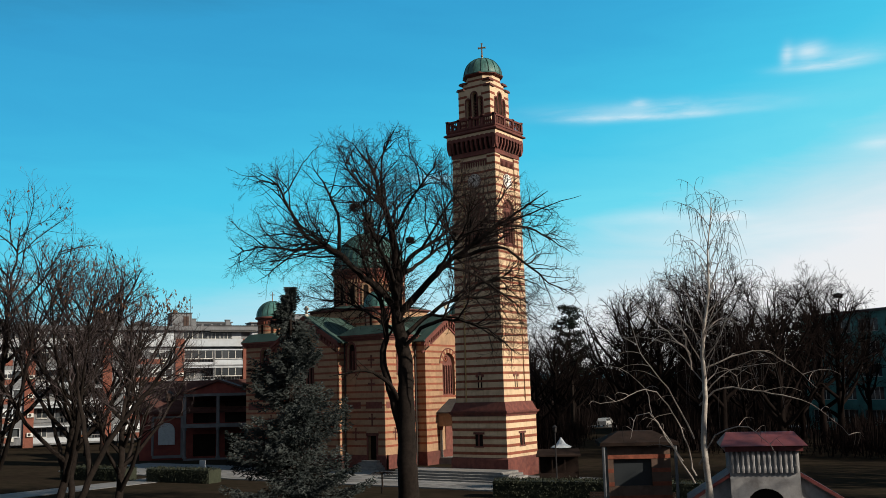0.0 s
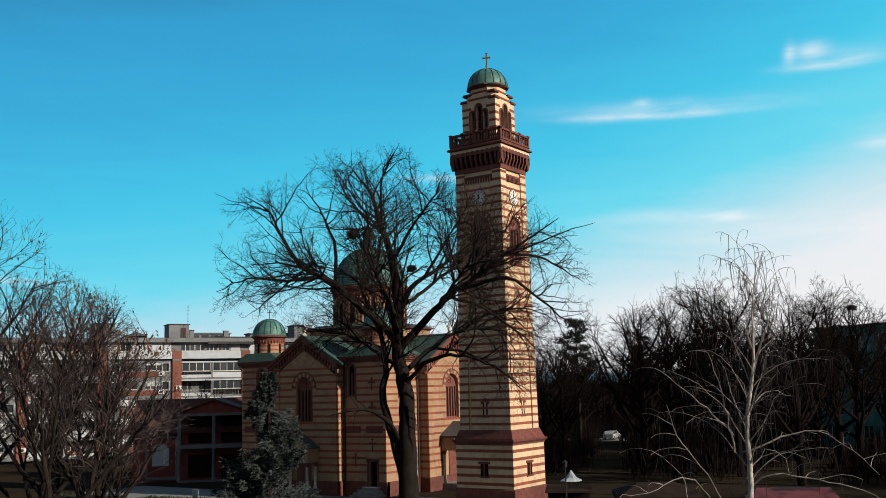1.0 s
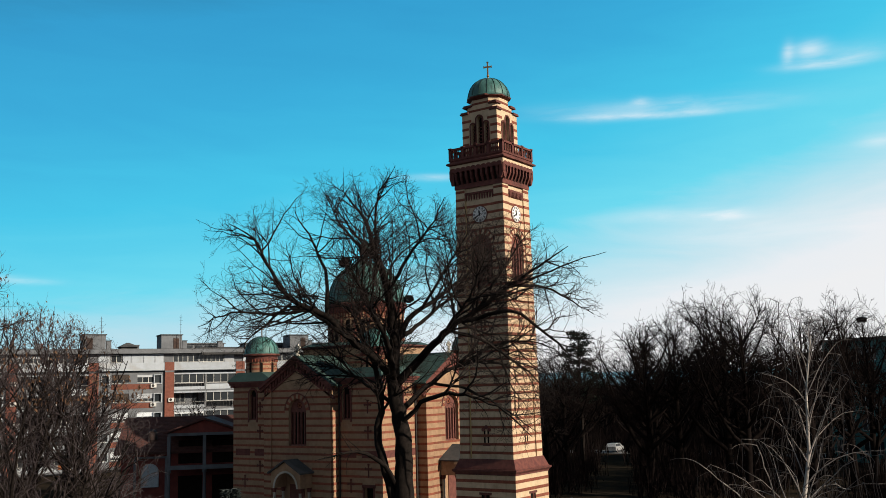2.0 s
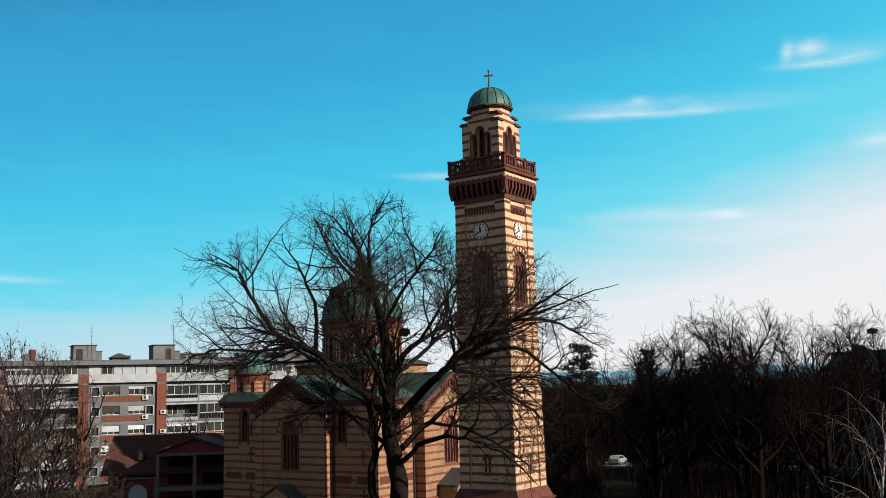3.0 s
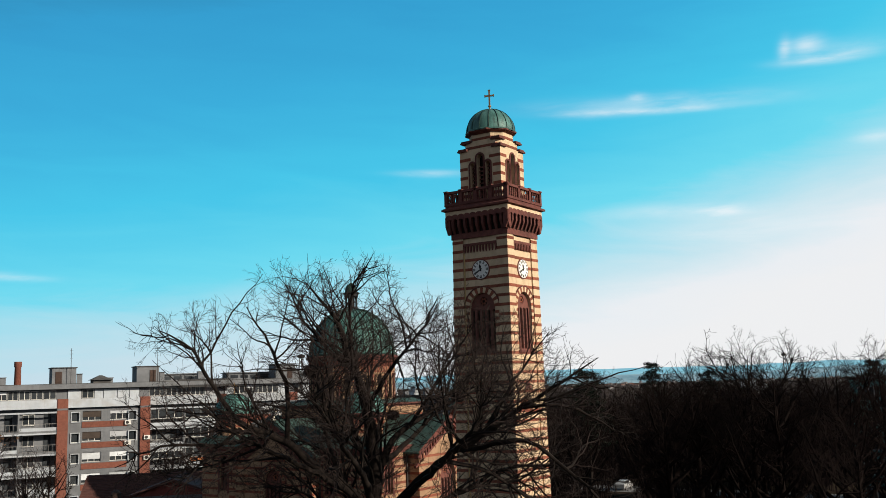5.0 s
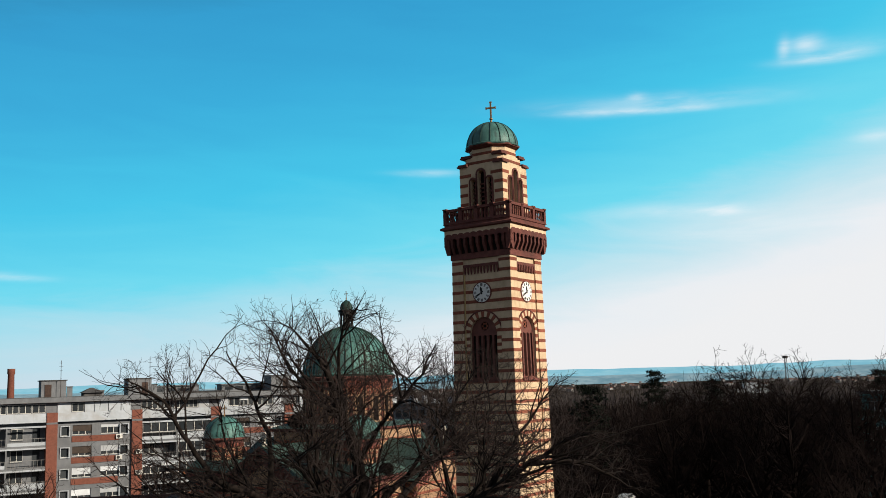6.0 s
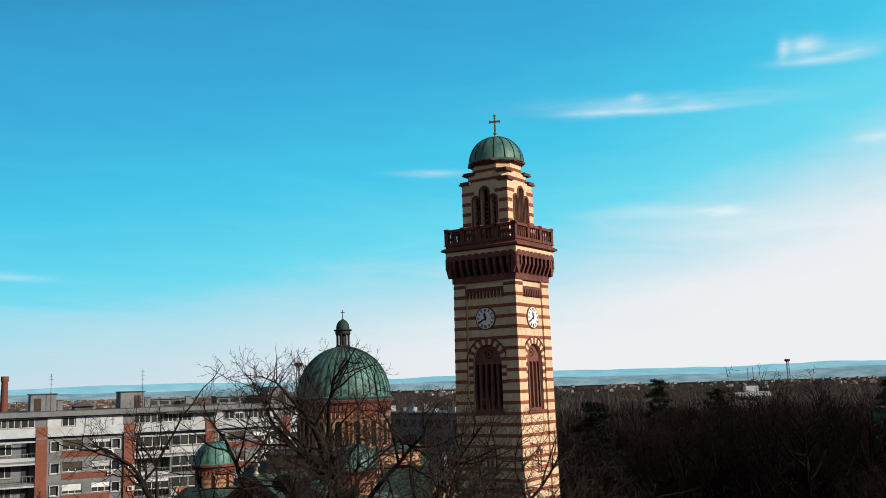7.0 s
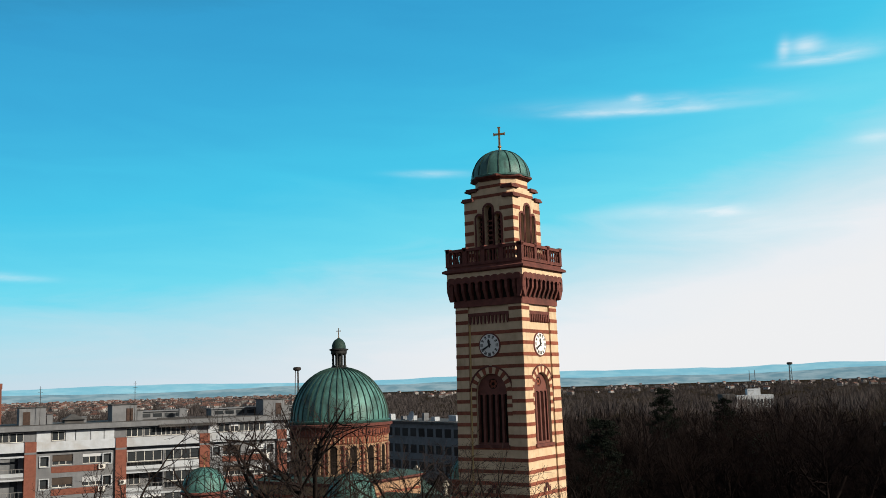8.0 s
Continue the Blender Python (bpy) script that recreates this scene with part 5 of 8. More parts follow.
def smooth_line(points, step, rng, shake):
    """A bough through the points, at even steps, a little crooked."""
    p = np.array(points, float)
    q = np.vstack([2 * p[0] - p[1], p, 2 * p[-1] - p[-2]])
    out = []
    for i in range(len(p) - 1):
        n = max(1, int(np.linalg.norm(p[i + 1] - p[i]) / step))
        for t in np.arange(n) / n:
            a, b, c, d = q[i:i + 4]
            out.append(0.5 * (2 * b + (c - a) * t + (2 * a - 5 * b + 4 * c - d) * t * t + (3 * b - a - 3 * c + d) * t ** 3))
    out.append(p[-1])
    out = np.array(out)
    out[1:-1] += rng.normal(0, shake, (len(out) - 2, 3))
    return out


def outside(p, crown, seed):
    """How far places lie outside a crown made of uneven lobes (above 1: outside)."""
    best = np.full(len(p), 9.0)
    for c, rx, ry, up, down in crown:
        v = p - np.array(c)
        az = np.arctan2(v[:, 1], v[:, 0])
        lump = 1 + 0.09 * np.sin(3 * az + seed + v[:, 2] * 0.6) + 0.07 * np.sin(5 * az + 2 * seed - v[:, 2] * 0.9) + 0.05 * np.sin(9 * az + v[:, 2] * 1.7)
        e = np.sqrt((v[:, 0] / rx) ** 2 + (v[:, 1] / ry) ** 2 + (v[:, 2] / np.where(v[:, 2] > 0, up, down)) ** 2) / lump
        best = np.minimum(best, e)
    return best


def bare_tree(rng, boughs, crown, orders, tip=0.005, shake=0.03, sides=9, step=0.4, seed=0.0, airy=0.35, stout=1.0):
    """A leafless tree. boughs: (places, first radius, last radius) of the trunk and main limbs; orders: for each finer order of
    branches (per metre, least, most share of the parent's length, shortest, longest, least and most angle, rise, crookedness,
    places, sides); airy: the share of branches left out in the shaded heart of the crown. Returns the thick and the thin wood."""
    thick, thin = Mesh(), Mesh()
    sets = []
    for points, r0, r1 in boughs:
        ln = smooth_line(points, step, rng, shake)
        n = len(ln)
        rad = r1 + (r0 - r1) * (1 - np.linspace(0, 1, n)) ** 0.85
        tubes(thick, ln[None], rad[None], sides if r0 > 0.15 else 6)
        length = np.linalg.norm(np.diff(ln, axis=0), axis=1).sum()
        sets.append((ln[None], rad[None], np.array([length])))
    for o, (per, lo, hi, short, far, a0, a1, rise, crook, places, k) in enumerate(orders):
        P, D, R, L, T = [], [], [], [], []
        for pts, rad, length in sets:
            n = pts.shape[1] - 1
            cnt = np.floor(length * per + rng.random(len(length))).astype(int)
            i = np.repeat(np.arange(len(length)), cnt)
            if not len(i):
                continue
            first = 0.12 if o else 0.34
            t = first + (1 - first) * rng.random(len(i)) ** 0.75
            u = np.minimum((t * n).astype(int), n - 1)
            f = (t * n - u)[:, None]
            P.append(pts[i, u] * (1 - f) + pts[i, u + 1] * f)
            D.append(unit(pts[i, u + 1] - pts[i, u]))
            R.append(rad[i, u])
            L.append(length[i])
            T.append(t)
        P, D, R, L, T = np.vstack(P), np.vstack(D), np.concatenate(R), np.concatenate(L), np.concatenate(T)
        side_way = rng.normal(0, 1, P.shape)
        side_way -= D * (side_way * D).sum(1, keepdims=True)
        side_way = unit(unit(side_way) + np.array((0, 0, 0.10)))
        ang = rng.uniform(a0, a1, len(P))[:, None]
        way = unit(D * np.cos(ang) + side_way * np.sin(ang))
        ln = np.clip(L * rng.uniform(lo, hi, len(P)) * (1.15 - (0.35 if o == 0 else 0.6) * T), short, far)
        for _ in range(6):
            ln = np.where(outside(P + way * ln[:, None], crown, seed) > 1, ln * 0.72, ln)
        heart = outside(P, crown, seed)
        keep = (ln > short * 0.6) & (heart < 1.15) & (rng.random(len(P)) > airy * np.clip(1.6 - 2.0 * heart, 0, 1))
        P, way, ln, R = P[keep], way[keep], ln[keep], R[keep]
        r0 = np.minimum(R * 0.72, tip + stout * ln * (0.0125 if o < 2 else 0.008))
        pts = [P]
        d = way
        for _ in range(places):
            d = unit(d + rng.normal(0, crook, d.shape) + np.array((0, 0, rise)))
            pts.append(pts[-1] + d * (ln / places)[:, None])
        pts = np.stack(pts, 1)
        s = np.linspace(0, 1, places + 1)[None]
        rad = np.maximum(r0[:, None] * (1 - 0.8 * s), tip * (1 - 0.5 * s))
        tubes(thick if o == 0 else thin, pts, rad, k)
        sets = [(pts, rad, ln)]
    return thick, thin


def side(base, r, d, z):
    """A place r metres to the right and d beyond the base, as seen along the walk."""
    return (base[0] + RIGHT[0] * r - RIGHT[1] * d, base[1] + RIGHT[1] * r + RIGHT[0] * d, z)


FINE = [(2.5, 0.36, 0.72, 1.5, 4.4, 0.5, 1.15, 0.02, 0.16, 8, 5), (2.9, 0.35, 0.65, 0.6, 2.2, 0.5, 1.1, 0.015, 0.18, 6, 3),
        (3.4, 0.35, 0.65, 0.3, 1.1, 0.5, 1.1, 0.012, 0.2, 3, 3), (3.3, 0.4, 0.75, 0.18, 0.6, 0.45, 1.0, 0.01, 0.2, 2, 3)]


def build_old_tree():
    rng = np.random.default_rng(7)
    b = (6.55, -21.4)
    S = lambda rows: [side(b, r, d - 0.30 * max(0.0, z - 12.0), z + 0.04 * max(0.0, z - 11.0)) for r, d, z in rows]
    boughs = [
        (S([(0.15, 0, GROUND - 0.1), (0.15, 0, 2.5), (0.12, 0, 5.6), (0.1, 0, 8.2), (-0.3, 0, 10.7), (-0.2, 0, 13.0), (-0.5, 0, 15.5), (-1.0, -0.3, 17.1), (-1.4, -0.7, 18.4), (-2.4, -1.2, 19.7)]), 0.62, 0.014),
        (S([(0.05, 0, 3.4), (-0.5, 0.1, 5.6), (-1.15, 0.3, 8.2), (-0.95, 0.4, 9.8), (-1.3, 0.9, 11.6), (-2.2, 1.9, 13.8), (-2.6, 2.8, 16.2)]), 0.27, 0.014),
        (S([(-0.1, 0, 5.6), (-1.0, -0.6, 7.1), (-2.1, -1.2, 7.6), (-4.0, -1.9, 7.3)]), 0.15, 0.014),
        (S([(-0.25, 0, 10.4), (-0.8, -0.2, 11.7), (-2.4, -0.8, 13.0), (-3.4, -1.2, 14.0), (-5.0, -1.7, 14.8), (-5.8, -2.0, 16.0), (-6.5, -2.3, 17.4), (-7.6, -2.5, 18.1)]), 0.22, 0.014),
        (S([(-3.4, -1.2, 14.0), (-3.4, -0.6, 15.8), (-3.9, -0.2, 17.3), (-4.9, 0.2, 19.0)]), 0.11, 0.014),
        (S([(-4.0, -1.4, 14.3), (-5.8, -2.6, 14.1), (-7.5, -3.4, 14.1), (-9.0, -4.0, 13.5)]), 0.10, 0.014),
        (S([(-0.2, 0, 12.4), (0.5, 0.5, 13.9), (1.2, 0.9, 14.4), (2.1, 1.4, 15.0), (3.3, 2.0, 15.9), (4.9, 2.6, 17.0)]), 0.17, 0.014),
        (S([(-0.25, 0, 10.6), (1.2, -0.7, 12.1), (2.6, -1.3, 13.3), (4.0, -1.8, 14.1), (5.5, -2.2, 15.1), (6.9, -2.5, 15.9), (8.2, -2.6, 16.7)]), 0.23, 0.014),
        (S([(3.2, -1.5, 13.6), (5.5, -2.8, 13.9), (6.9, -3.5, 12.9), (8.1, -4.0, 11.9), (9.3, -4.2, 11.2)]), 0.12, 0.014),
        (S([(5.5, -2.2, 15.1), (7.2, -1.6, 15.0), (8.6, -1.2, 14.4), (9.6, -1.0, 13.8)]), 0.08, 0.012),
        (S([(-5.0, -1.7, 14.6), (-6.4, -2.6, 13.4), (-7.4, -3.0, 12.6)]), 0.07, 0.012),
        (S([(-0.1, 0, 9.4), (1.6, 1.0, 10.8), (2.9, 1.8, 11.6), (5.0, 2.8, 11.8), (6.6, 3.4, 11.0)]), 0.16, 0.014),
        (S([(-0.05, 0, 8.7), (1.4, -1.2, 10.0), (3.2, -2.4, 10.2), (5.0, -3.2, 9.4), (6.2, -3.8, 8.2)]), 0.14, 0.014),
        (S([(1.6, 1.0, 10.8), (3.4, 0.6, 10.4), (5.2, 0.2, 9.4), (6.8, 0.0, 8.2)]), 0.09, 0.012),
        (S([(2.9, 1.8, 11.6), (5.0, 1.2, 12.6), (7.0, 0.6, 12.6), (8.6, 0.2, 11.8)]), 0.09, 0.012),
        (S([(2.6, -1.3, 13.2), (4.4, -1.0, 12.6), (6.4, -0.8, 11.2), (7.6, -0.8, 9.8)]), 0.09, 0.012),
        (S([(-0.15, 0, 9.6), (-1.8, 1.6, 10.8), (-3.6, 2.8, 11.8), (-5.4, 3.6, 12.0)]), 0.12, 0.014),
        (S([(-0.95, -0.3, 17.0), (-0.9, -0.6, 18.5), (-0.6, -0.9, 19.6), (0.1, -1.2, 20.5)]), 0.08, 0.014),
        (S([(-0.45, 0, 15.2), (0.7, -1.4, 16.6), (1.8, -2.4, 17.8), (2.5, -3.0, 18.9)]), 0.11, 0.014),
        (S([(-0.25, 0, 11.6), (-0.9, 2.2, 13.4), (-1.5, 4.0, 14.8), (-1.6, 5.4, 16.4)]), 0.17, 0.014),
        (S([(-0.25, 0, 11.0), (-0.4, -2.2, 12.6), (-1.2, -4.4, 14.4), (-1.8, -6.0, 16.0)]), 0.17, 0.014),
        (S([(-0.2, 0, 12.8), (1.6, 2.4, 14.2), (2.8, 4.4, 15.4), (3.4, 5.6, 16.6)]), 0.14, 0.014),
        (S([(0.9, -0.5, 11.8), (2.4, -3.0, 13.2), (3.6, -5.0, 14.6), (4.2, -6.2, 16.0)]), 0.13, 0.014),
        (S([(1.2, 0.9, 14.4), (2.6, 0.6, 16.4), (4.0, 0.0, 18.3)]), 0.09, 0.014),
        (S([(4.0, -1.8, 14.1), (5.2, -1.4, 16.0), (6.6, -1.2, 17.7)]), 0.09, 0.014),
        (S([(-0.8, -0.2, 16.4), (-2.4, 0.0, 18.0), (-3.4, 0.3, 19.8)]), 0.09, 0.014),
        (S([(-1.4, -0.5, 12.2), (-3.2, -3.2, 13.6), (-4.6, -5.0, 14.6), (-5.4, -6.0, 15.6)]), 0.13, 0.014),
    ]
    crown = [(side(b, -4.0, -1.8, 17.2), 3.6, 3.4, 3.2, 3.0), (side(b, 3.8, -1.4, 16.2), 4.0, 3.6, 3.2, 3.0), (side(b, -0.4, -1.4, 14.0), 8.8, 8.2, 6.4, 4.2), (side(b, -6.2, -2.8, 15.8), 3.8, 3.5, 3.7, 3.5), (side(b, 6.8, -1.8, 13.6), 3.7, 3.8, 4.2, 4.2),
             (side(b, -1.4, -3.0, 17.9), 4.0, 3.5, 3.5, 3.0), (side(b, -3.4, -1.5, 7.6), 1.4, 1.4, 1.0, 0.7), (side(b, 5.0, 0.0, 10.4), 3.8, 4.8, 3.0, 3.4),
             (side(b, -6.6, -2.8, 13.2), 3.2, 3.2, 2.0, 1.8), (side(b, 8.0, -3.2, 12.2), 2.2, 2.4, 2.4, 2.2)]
    thick, thin = bare_tree(rng, boughs, crown, FINE, tip=0.0066, sides=12, seed=1.3, airy=0.45)
    T = thing("tree", "large old leafless tree with dark forked trunk and spreading twigs", "tree", Matrix())
    part("trunk", thick, M_BARK, T, "dark rough bark", smooth=60)
    part("crown", thin, M_TWIG, T, "fine bare twigs")
    for r, d, z, s in ((-2.5, -1.4, 16.8, 1.0), (0.55, -0.4, 15.0, 0.8), (3.2, 0.8, 15.6, 0.75)):
        nest = Mesh()
        for k in range(200):
            v = rng.normal(0, 1, 3)
            v /= np.linalg.norm(v)
            o = np.array(side(b, r, d, z)) + v * (0.27 * s, 0.27 * s, 0.17 * s)
            e = np.cross(v, rng.normal(0, 1, 3))
            e /= np.linalg.norm(e)
            nest.tube([o - e * 0.2 * s, o + e * 0.2 * s], 0.012, 3)
        tagged(part("nest", nest, M_TWIG), "round birds' nest of dark sticks high in the bare tree", "nest")


build_old_tree()


def park_tree(rng, h, rad, clear, orders, limbs=9, tip=0.008, r0=0.26, lean=(0.0, 0.0), spread=0.95, rise=0.6, stout=1.0):
    """A free-standing leafless tree at the origin: a trunk that divides into rising limbs."""
    top = np.array((lean[0], lean[1], h * 0.84))
    mid = np.array((lean[0] * 0.45 + rng.normal(0, 0.15), lean[1] * 0.45, clear + (h - clear) * 0.4))
    fork = np.array((lean[0] * 0.2, lean[1] * 0.2, clear))
    boughs = [([(0, 0, -0.2), (rng.normal(0, 0.08), rng.normal(0, 0.08), clear * 0.55), fork, mid, top], r0, 0.015)]
    for j in range(limbs):
        f = (j + 0.3) / limbs
        z = clear * 0.9 + (h - clear) * 0.62 * f ** 1.15
        w = (z - clear) / (h - clear)
        o = fork + (top - fork) * max(0.0, w)
        o[2] = z
        a = j * 2.4 + rng.uniform(-0.5, 0.5)
        ln = rad * spread * (1.1 - 0.55 * f) * rng.uniform(0.85, 1.2)
        c, s = math.cos(a), math.sin(a)
        boughs.append(([o, o + np.array((c * ln * 0.4, s * ln * 0.4, ln * rise * 0.55)), o + np.array((c * ln * 0.75, s * ln * 0.75, ln * (rise + 0.45) * 0.8)),
                        o + np.array((c * ln, s * ln, min(ln * (rise + 0.75), (h - z) * 0.9)))], r0 * (0.55 - 0.25 * f), 0.02))
    cz = clear + (h - clear) * 0.48
    crown = [((lean[0] * 0.7, lean[1] * 0.7, cz), rad, rad, h - cz, (cz - clear) * 1.05)]
    return bare_tree(rng, boughs, crown, orders, tip=tip, sides=7, step=0.7, seed=rng.uniform(0, 6), stout=stout)


def build_left_trees():
    rng = np.random.default_rng(21)
    spots = [  # place, height, crown radius, clear trunk, lean
        ((0.95, -39.3), 14.7, 3.9, 3.6, (1.3, 0.9)), ((-1.9, -40.7), 17.8, 4.3, 4.0, (0.6, 0.5)),
        ((-3.4, -44.6), 16.6, 4.4, 4.2, (0.4, 0.4)), ((2.6, -37.6), 12.6, 3.1, 3.0, (1.0, 0.7)), ((-12.5, -29.5), 16.9, 4.7, 4.2, (0.8, 0.4))]
    orders = [(2.2, 0.35, 0.8, 0.9, 3.2, 0.45, 1.0, 0.05, 0.14, 6, 4), (2.8, 0.35, 0.65, 0.5, 1.7, 0.45, 1.0, 0.035, 0.16, 4, 3),
              (2.8, 0.35, 0.65, 0.28, 0.95, 0.45, 1.0, 0.03, 0.18, 3, 3), (2.0, 0.4, 0.75, 0.16, 0.5, 0.4, 0.85, 0.03, 0.15, 2, 3)]
    for i, (p, h, r, cl, ln) in enumerate(spots):
        thick, thin = park_tree(rng, h, r, cl, orders, limbs=13, tip=0.0066, r0=0.22, lean=ln, spread=0.95, rise=0.75)
        T = thing("tree", "leafless park tree with dense dark upright twigs", "tree", Matrix.Translation((p[0], p[1], GROUND)), "trees by the forecourt")
        part("trunk", thick, M_BARK, T, smooth=60)
        part("crown", thin, M_TWIGL, T)
        lf = Mesh()
        tips = [v for v in thin.v if v[2] > h * (0.72 if i < 3 else 0.86)]
        for _ in range(330):
            c = np.array(tips[int(rng.integers(0, len(tips)))])
            d = rng.normal(0, 0.05, 3) + (0, 0, -0.13)
            u = np.cross(d, rng.normal(0, 1, 3))
            u = u / np.linalg.norm(u) * 0.04
            lf.add([c, c + d * 0.5 + u, c + d, c + d * 0.5 - u], [(0, 1, 2, 3)])
        part("dry_leaves", lf, M_DRYLEAF, T, "last brown dry leaves")
    # a tree with one long leaning limb
    rng = np.random.default_rng(5)
    b = (8.4, -43.8)
    S = lambda rows: [side(b, *p) for p in rows]
    boughs = [(S([(0, 0, GROUND - 0.1), (0.2, 0, 2.0), (0.8, 0, 3.6), (1.9, 0.1, 5.6), (2.9, 0.2, 6.8), (3.7, 0.2, 7.9), (4.3, 0.2, 8.7)]), 0.17, 0.025),
              (S([(0.8, 0, 3.6), (0.5, 0.3, 5.2), (0.0, 0.6, 7.0), (-0.3, 0.8, 8.6)]), 0.11, 0.025),
              (S([(1.9, 0.1, 5.6), (2.0, 0.3, 6.8), (2.3, 0.5, 8.2)]), 0.07, 0.02)]
    crown = [(side(b, 3.9, 0.2, 8.2), 1.5, 1.5, 1.5, 1.4), (side(b, -0.1, 0.7, 7.6), 2.0, 2.0, 2.1, 2.2), (side(b, 2.2, 0.4, 7.2), 1.3, 1.3, 1.6, 1.3)]
    thick, thin = bare_tree(rng, boughs, crown, orders, tip=0.006, seed=2.0)
    T = thing("tree", "leafless tree with one long limb leaning aside", "tree", Matrix(), "trees by the forecourt")
    part("trunk", thick, M_BARK, T, smooth=60)
    part("crown", thin, M_TWIGL, T)


build_left_trees()


def build_birch():
    rng = np.random.default_rng(3)
    b = (30.0, -38.75)
    trunk, limbs, hang = Mesh(), Mesh(), Mesh()
    S = lambda r, d, z: np.array(side(b, r, d, z))
    def axis(z):
        return S(0.10 * math.sin(z * 0.7) + 0.05 * math.sin(z * 2.3) + 0.075 * z - 0.1, 0.1 * math.cos(z * 0.5), z)
    zs = [GROUND - 0.1] + [0.6 * k for k in range(1, 20)]
    trunk.tube([axis(z) for z in zs], [max(0.015, 0.135 * (1 - z / 12.2)) for z in zs], 9)
    def limb(p, az, up, ln, r0, bend):
        pts, rr = [p], [r0]
        d = np.array((RIGHT[0] * math.cos(az) - RIGHT[1] * math.sin(az), RIGHT[1] * math.cos(az) + RIGHT[0] * math.sin(az), up))
        d /= np.linalg.norm(d)
        n = max(4, int(ln / 0.3))
        for k in range(n):
            d = d + np.array((0, 0, -bend * (k / n))) + rng.normal(0, 0.11, 3)
            d /= np.linalg.norm(d)
            pts.append(pts[-1] + d * ln / n)
            rr.append(max(0.004, r0 * (1 - 0.85 * (k + 1) / n)))
        return pts, rr
    def spray(p, az, ln, mesh, r0):
        """A side twig that arches over and hangs, with short tips of its own."""
        pts, rr = limb(p, az, rng.uniform(0.0, 0.7), ln, r0, 0.5)
        mesh.tube(pts, rr, 3)
        for q in pts[2:]:
            if rng.random() < 0.6:
                o = np.array(q)
                e = o + rng.normal(0, 0.08, 3) + (0, 0, -rng.uniform(0.1, 0.4))
                hang.tube([o, (o + e) / 2 + rng.normal(0, 0.02, 3), e], [0.006, 0.005, 0.003], 3)
    # the arching boughs of the lower crown: steps to the side and heights
    for bough in (((-0.05, 3.9), (-0.46, 5.2), (-1.25, 6.3), (-2.1, 6.05), (-2.75, 5.95)), ((-0.1, 3.7), (-0.55, 4.5), (-1.2, 5.6), (-1.33, 6.3), (-1.8, 6.75)),
                  ((-0.05, 4.9), (-0.75, 6.3), (-1.5, 7.25), (-1.75, 8.0)), ((-0.4, 4.3), (-1.25, 5.65), (-1.6, 5.6), (-1.8, 4.95)),
                  ((0.15, 6.0), (0.8, 6.82), (1.3, 6.6), (1.4, 6.2)), ((0.2, 6.8), (1.7, 7.25), (2.4, 7.05), (3.3, 6.2)),
                  ((0.15, 5.8), (0.8, 6.25), (2.0, 6.1), (3.0, 5.75), (3.8, 4.95)), ((0.2, 7.5), (0.96, 8.2), (1.75, 8.1)),
                  ((0.0, 6.8), (-0.3, 7.9), (-0.75, 9.2)), ((0.0, 7.2), (-0.5, 7.75), (-1.7, 8.8)), ((0.05, 4.2), (0.5, 5.0), (1.3, 5.2), (1.9, 4.5))):
        deep = rng.uniform(-1.2, 1.2)
        line = smooth_line([S(r0, deep * k / (len(bough) - 1), z0) for k, (r0, z0) in enumerate(bough)], 0.22, rng, 0.022)
        n = len(line)
        limbs.tube([tuple(p) for p in line], [0.026 * (1 - 0.8 * k / n) for k in range(n)], 6)
        for j in range(n // 4, n):
            if rng.random() < 0.55:
                spray(line[j], (0.0 if bough[-1][0] > 0 else math.pi) + rng.normal(0, 0.9), rng.uniform(0.35, 1.1), limbs, 0.011)
    # the upper crown: steep limbs that arch over into long hanging strands
    for k in range(34):
        z = 6.2 + 5.2 * k / 34 + rng.uniform(-0.1, 0.1)
        f = 1 - (z - 6.2) / 5.4
        az = k * 2.4 + rng.uniform(-0.4, 0.4)
        pts, rr = limb(axis(z), az, 1.7, (0.9 + 2.0 * f) * rng.uniform(0.6, 1.15), 0.010 + 0.010 * f, 0.34)
        limbs.tube(pts, rr, 5)
        for p in pts[2:]:
            spray(np.array(p), az + rng.normal(0, 1.0), rng.uniform(0.3, 0.8), hang, 0.008)
            if rng.random() < 0.8:
                o = np.array(p)
                e = o + rng.normal(0, 0.16, 3) + (0, 0, -rng.uniform(0.5, 1.3))
                hang.tube([o, (o + e) / 2 + rng.normal(0, 0.05, 3), e], [0.007, 0.006, 0.003], 3)
    T = thing("birch_tree", "slender leafless weeping birch with white trunk and hanging twigs", "birch tree", Matrix())
    part("trunk", trunk, M_BIRCH, T, "white birch bark with dark scars", smooth=60)
    part("crown", limbs, M_BTWIG, T, "pale arching limbs", smooth=60)
    part("weeping_crown", hang, M_BHANG, T, "thin drooping twigs")


build_birch()


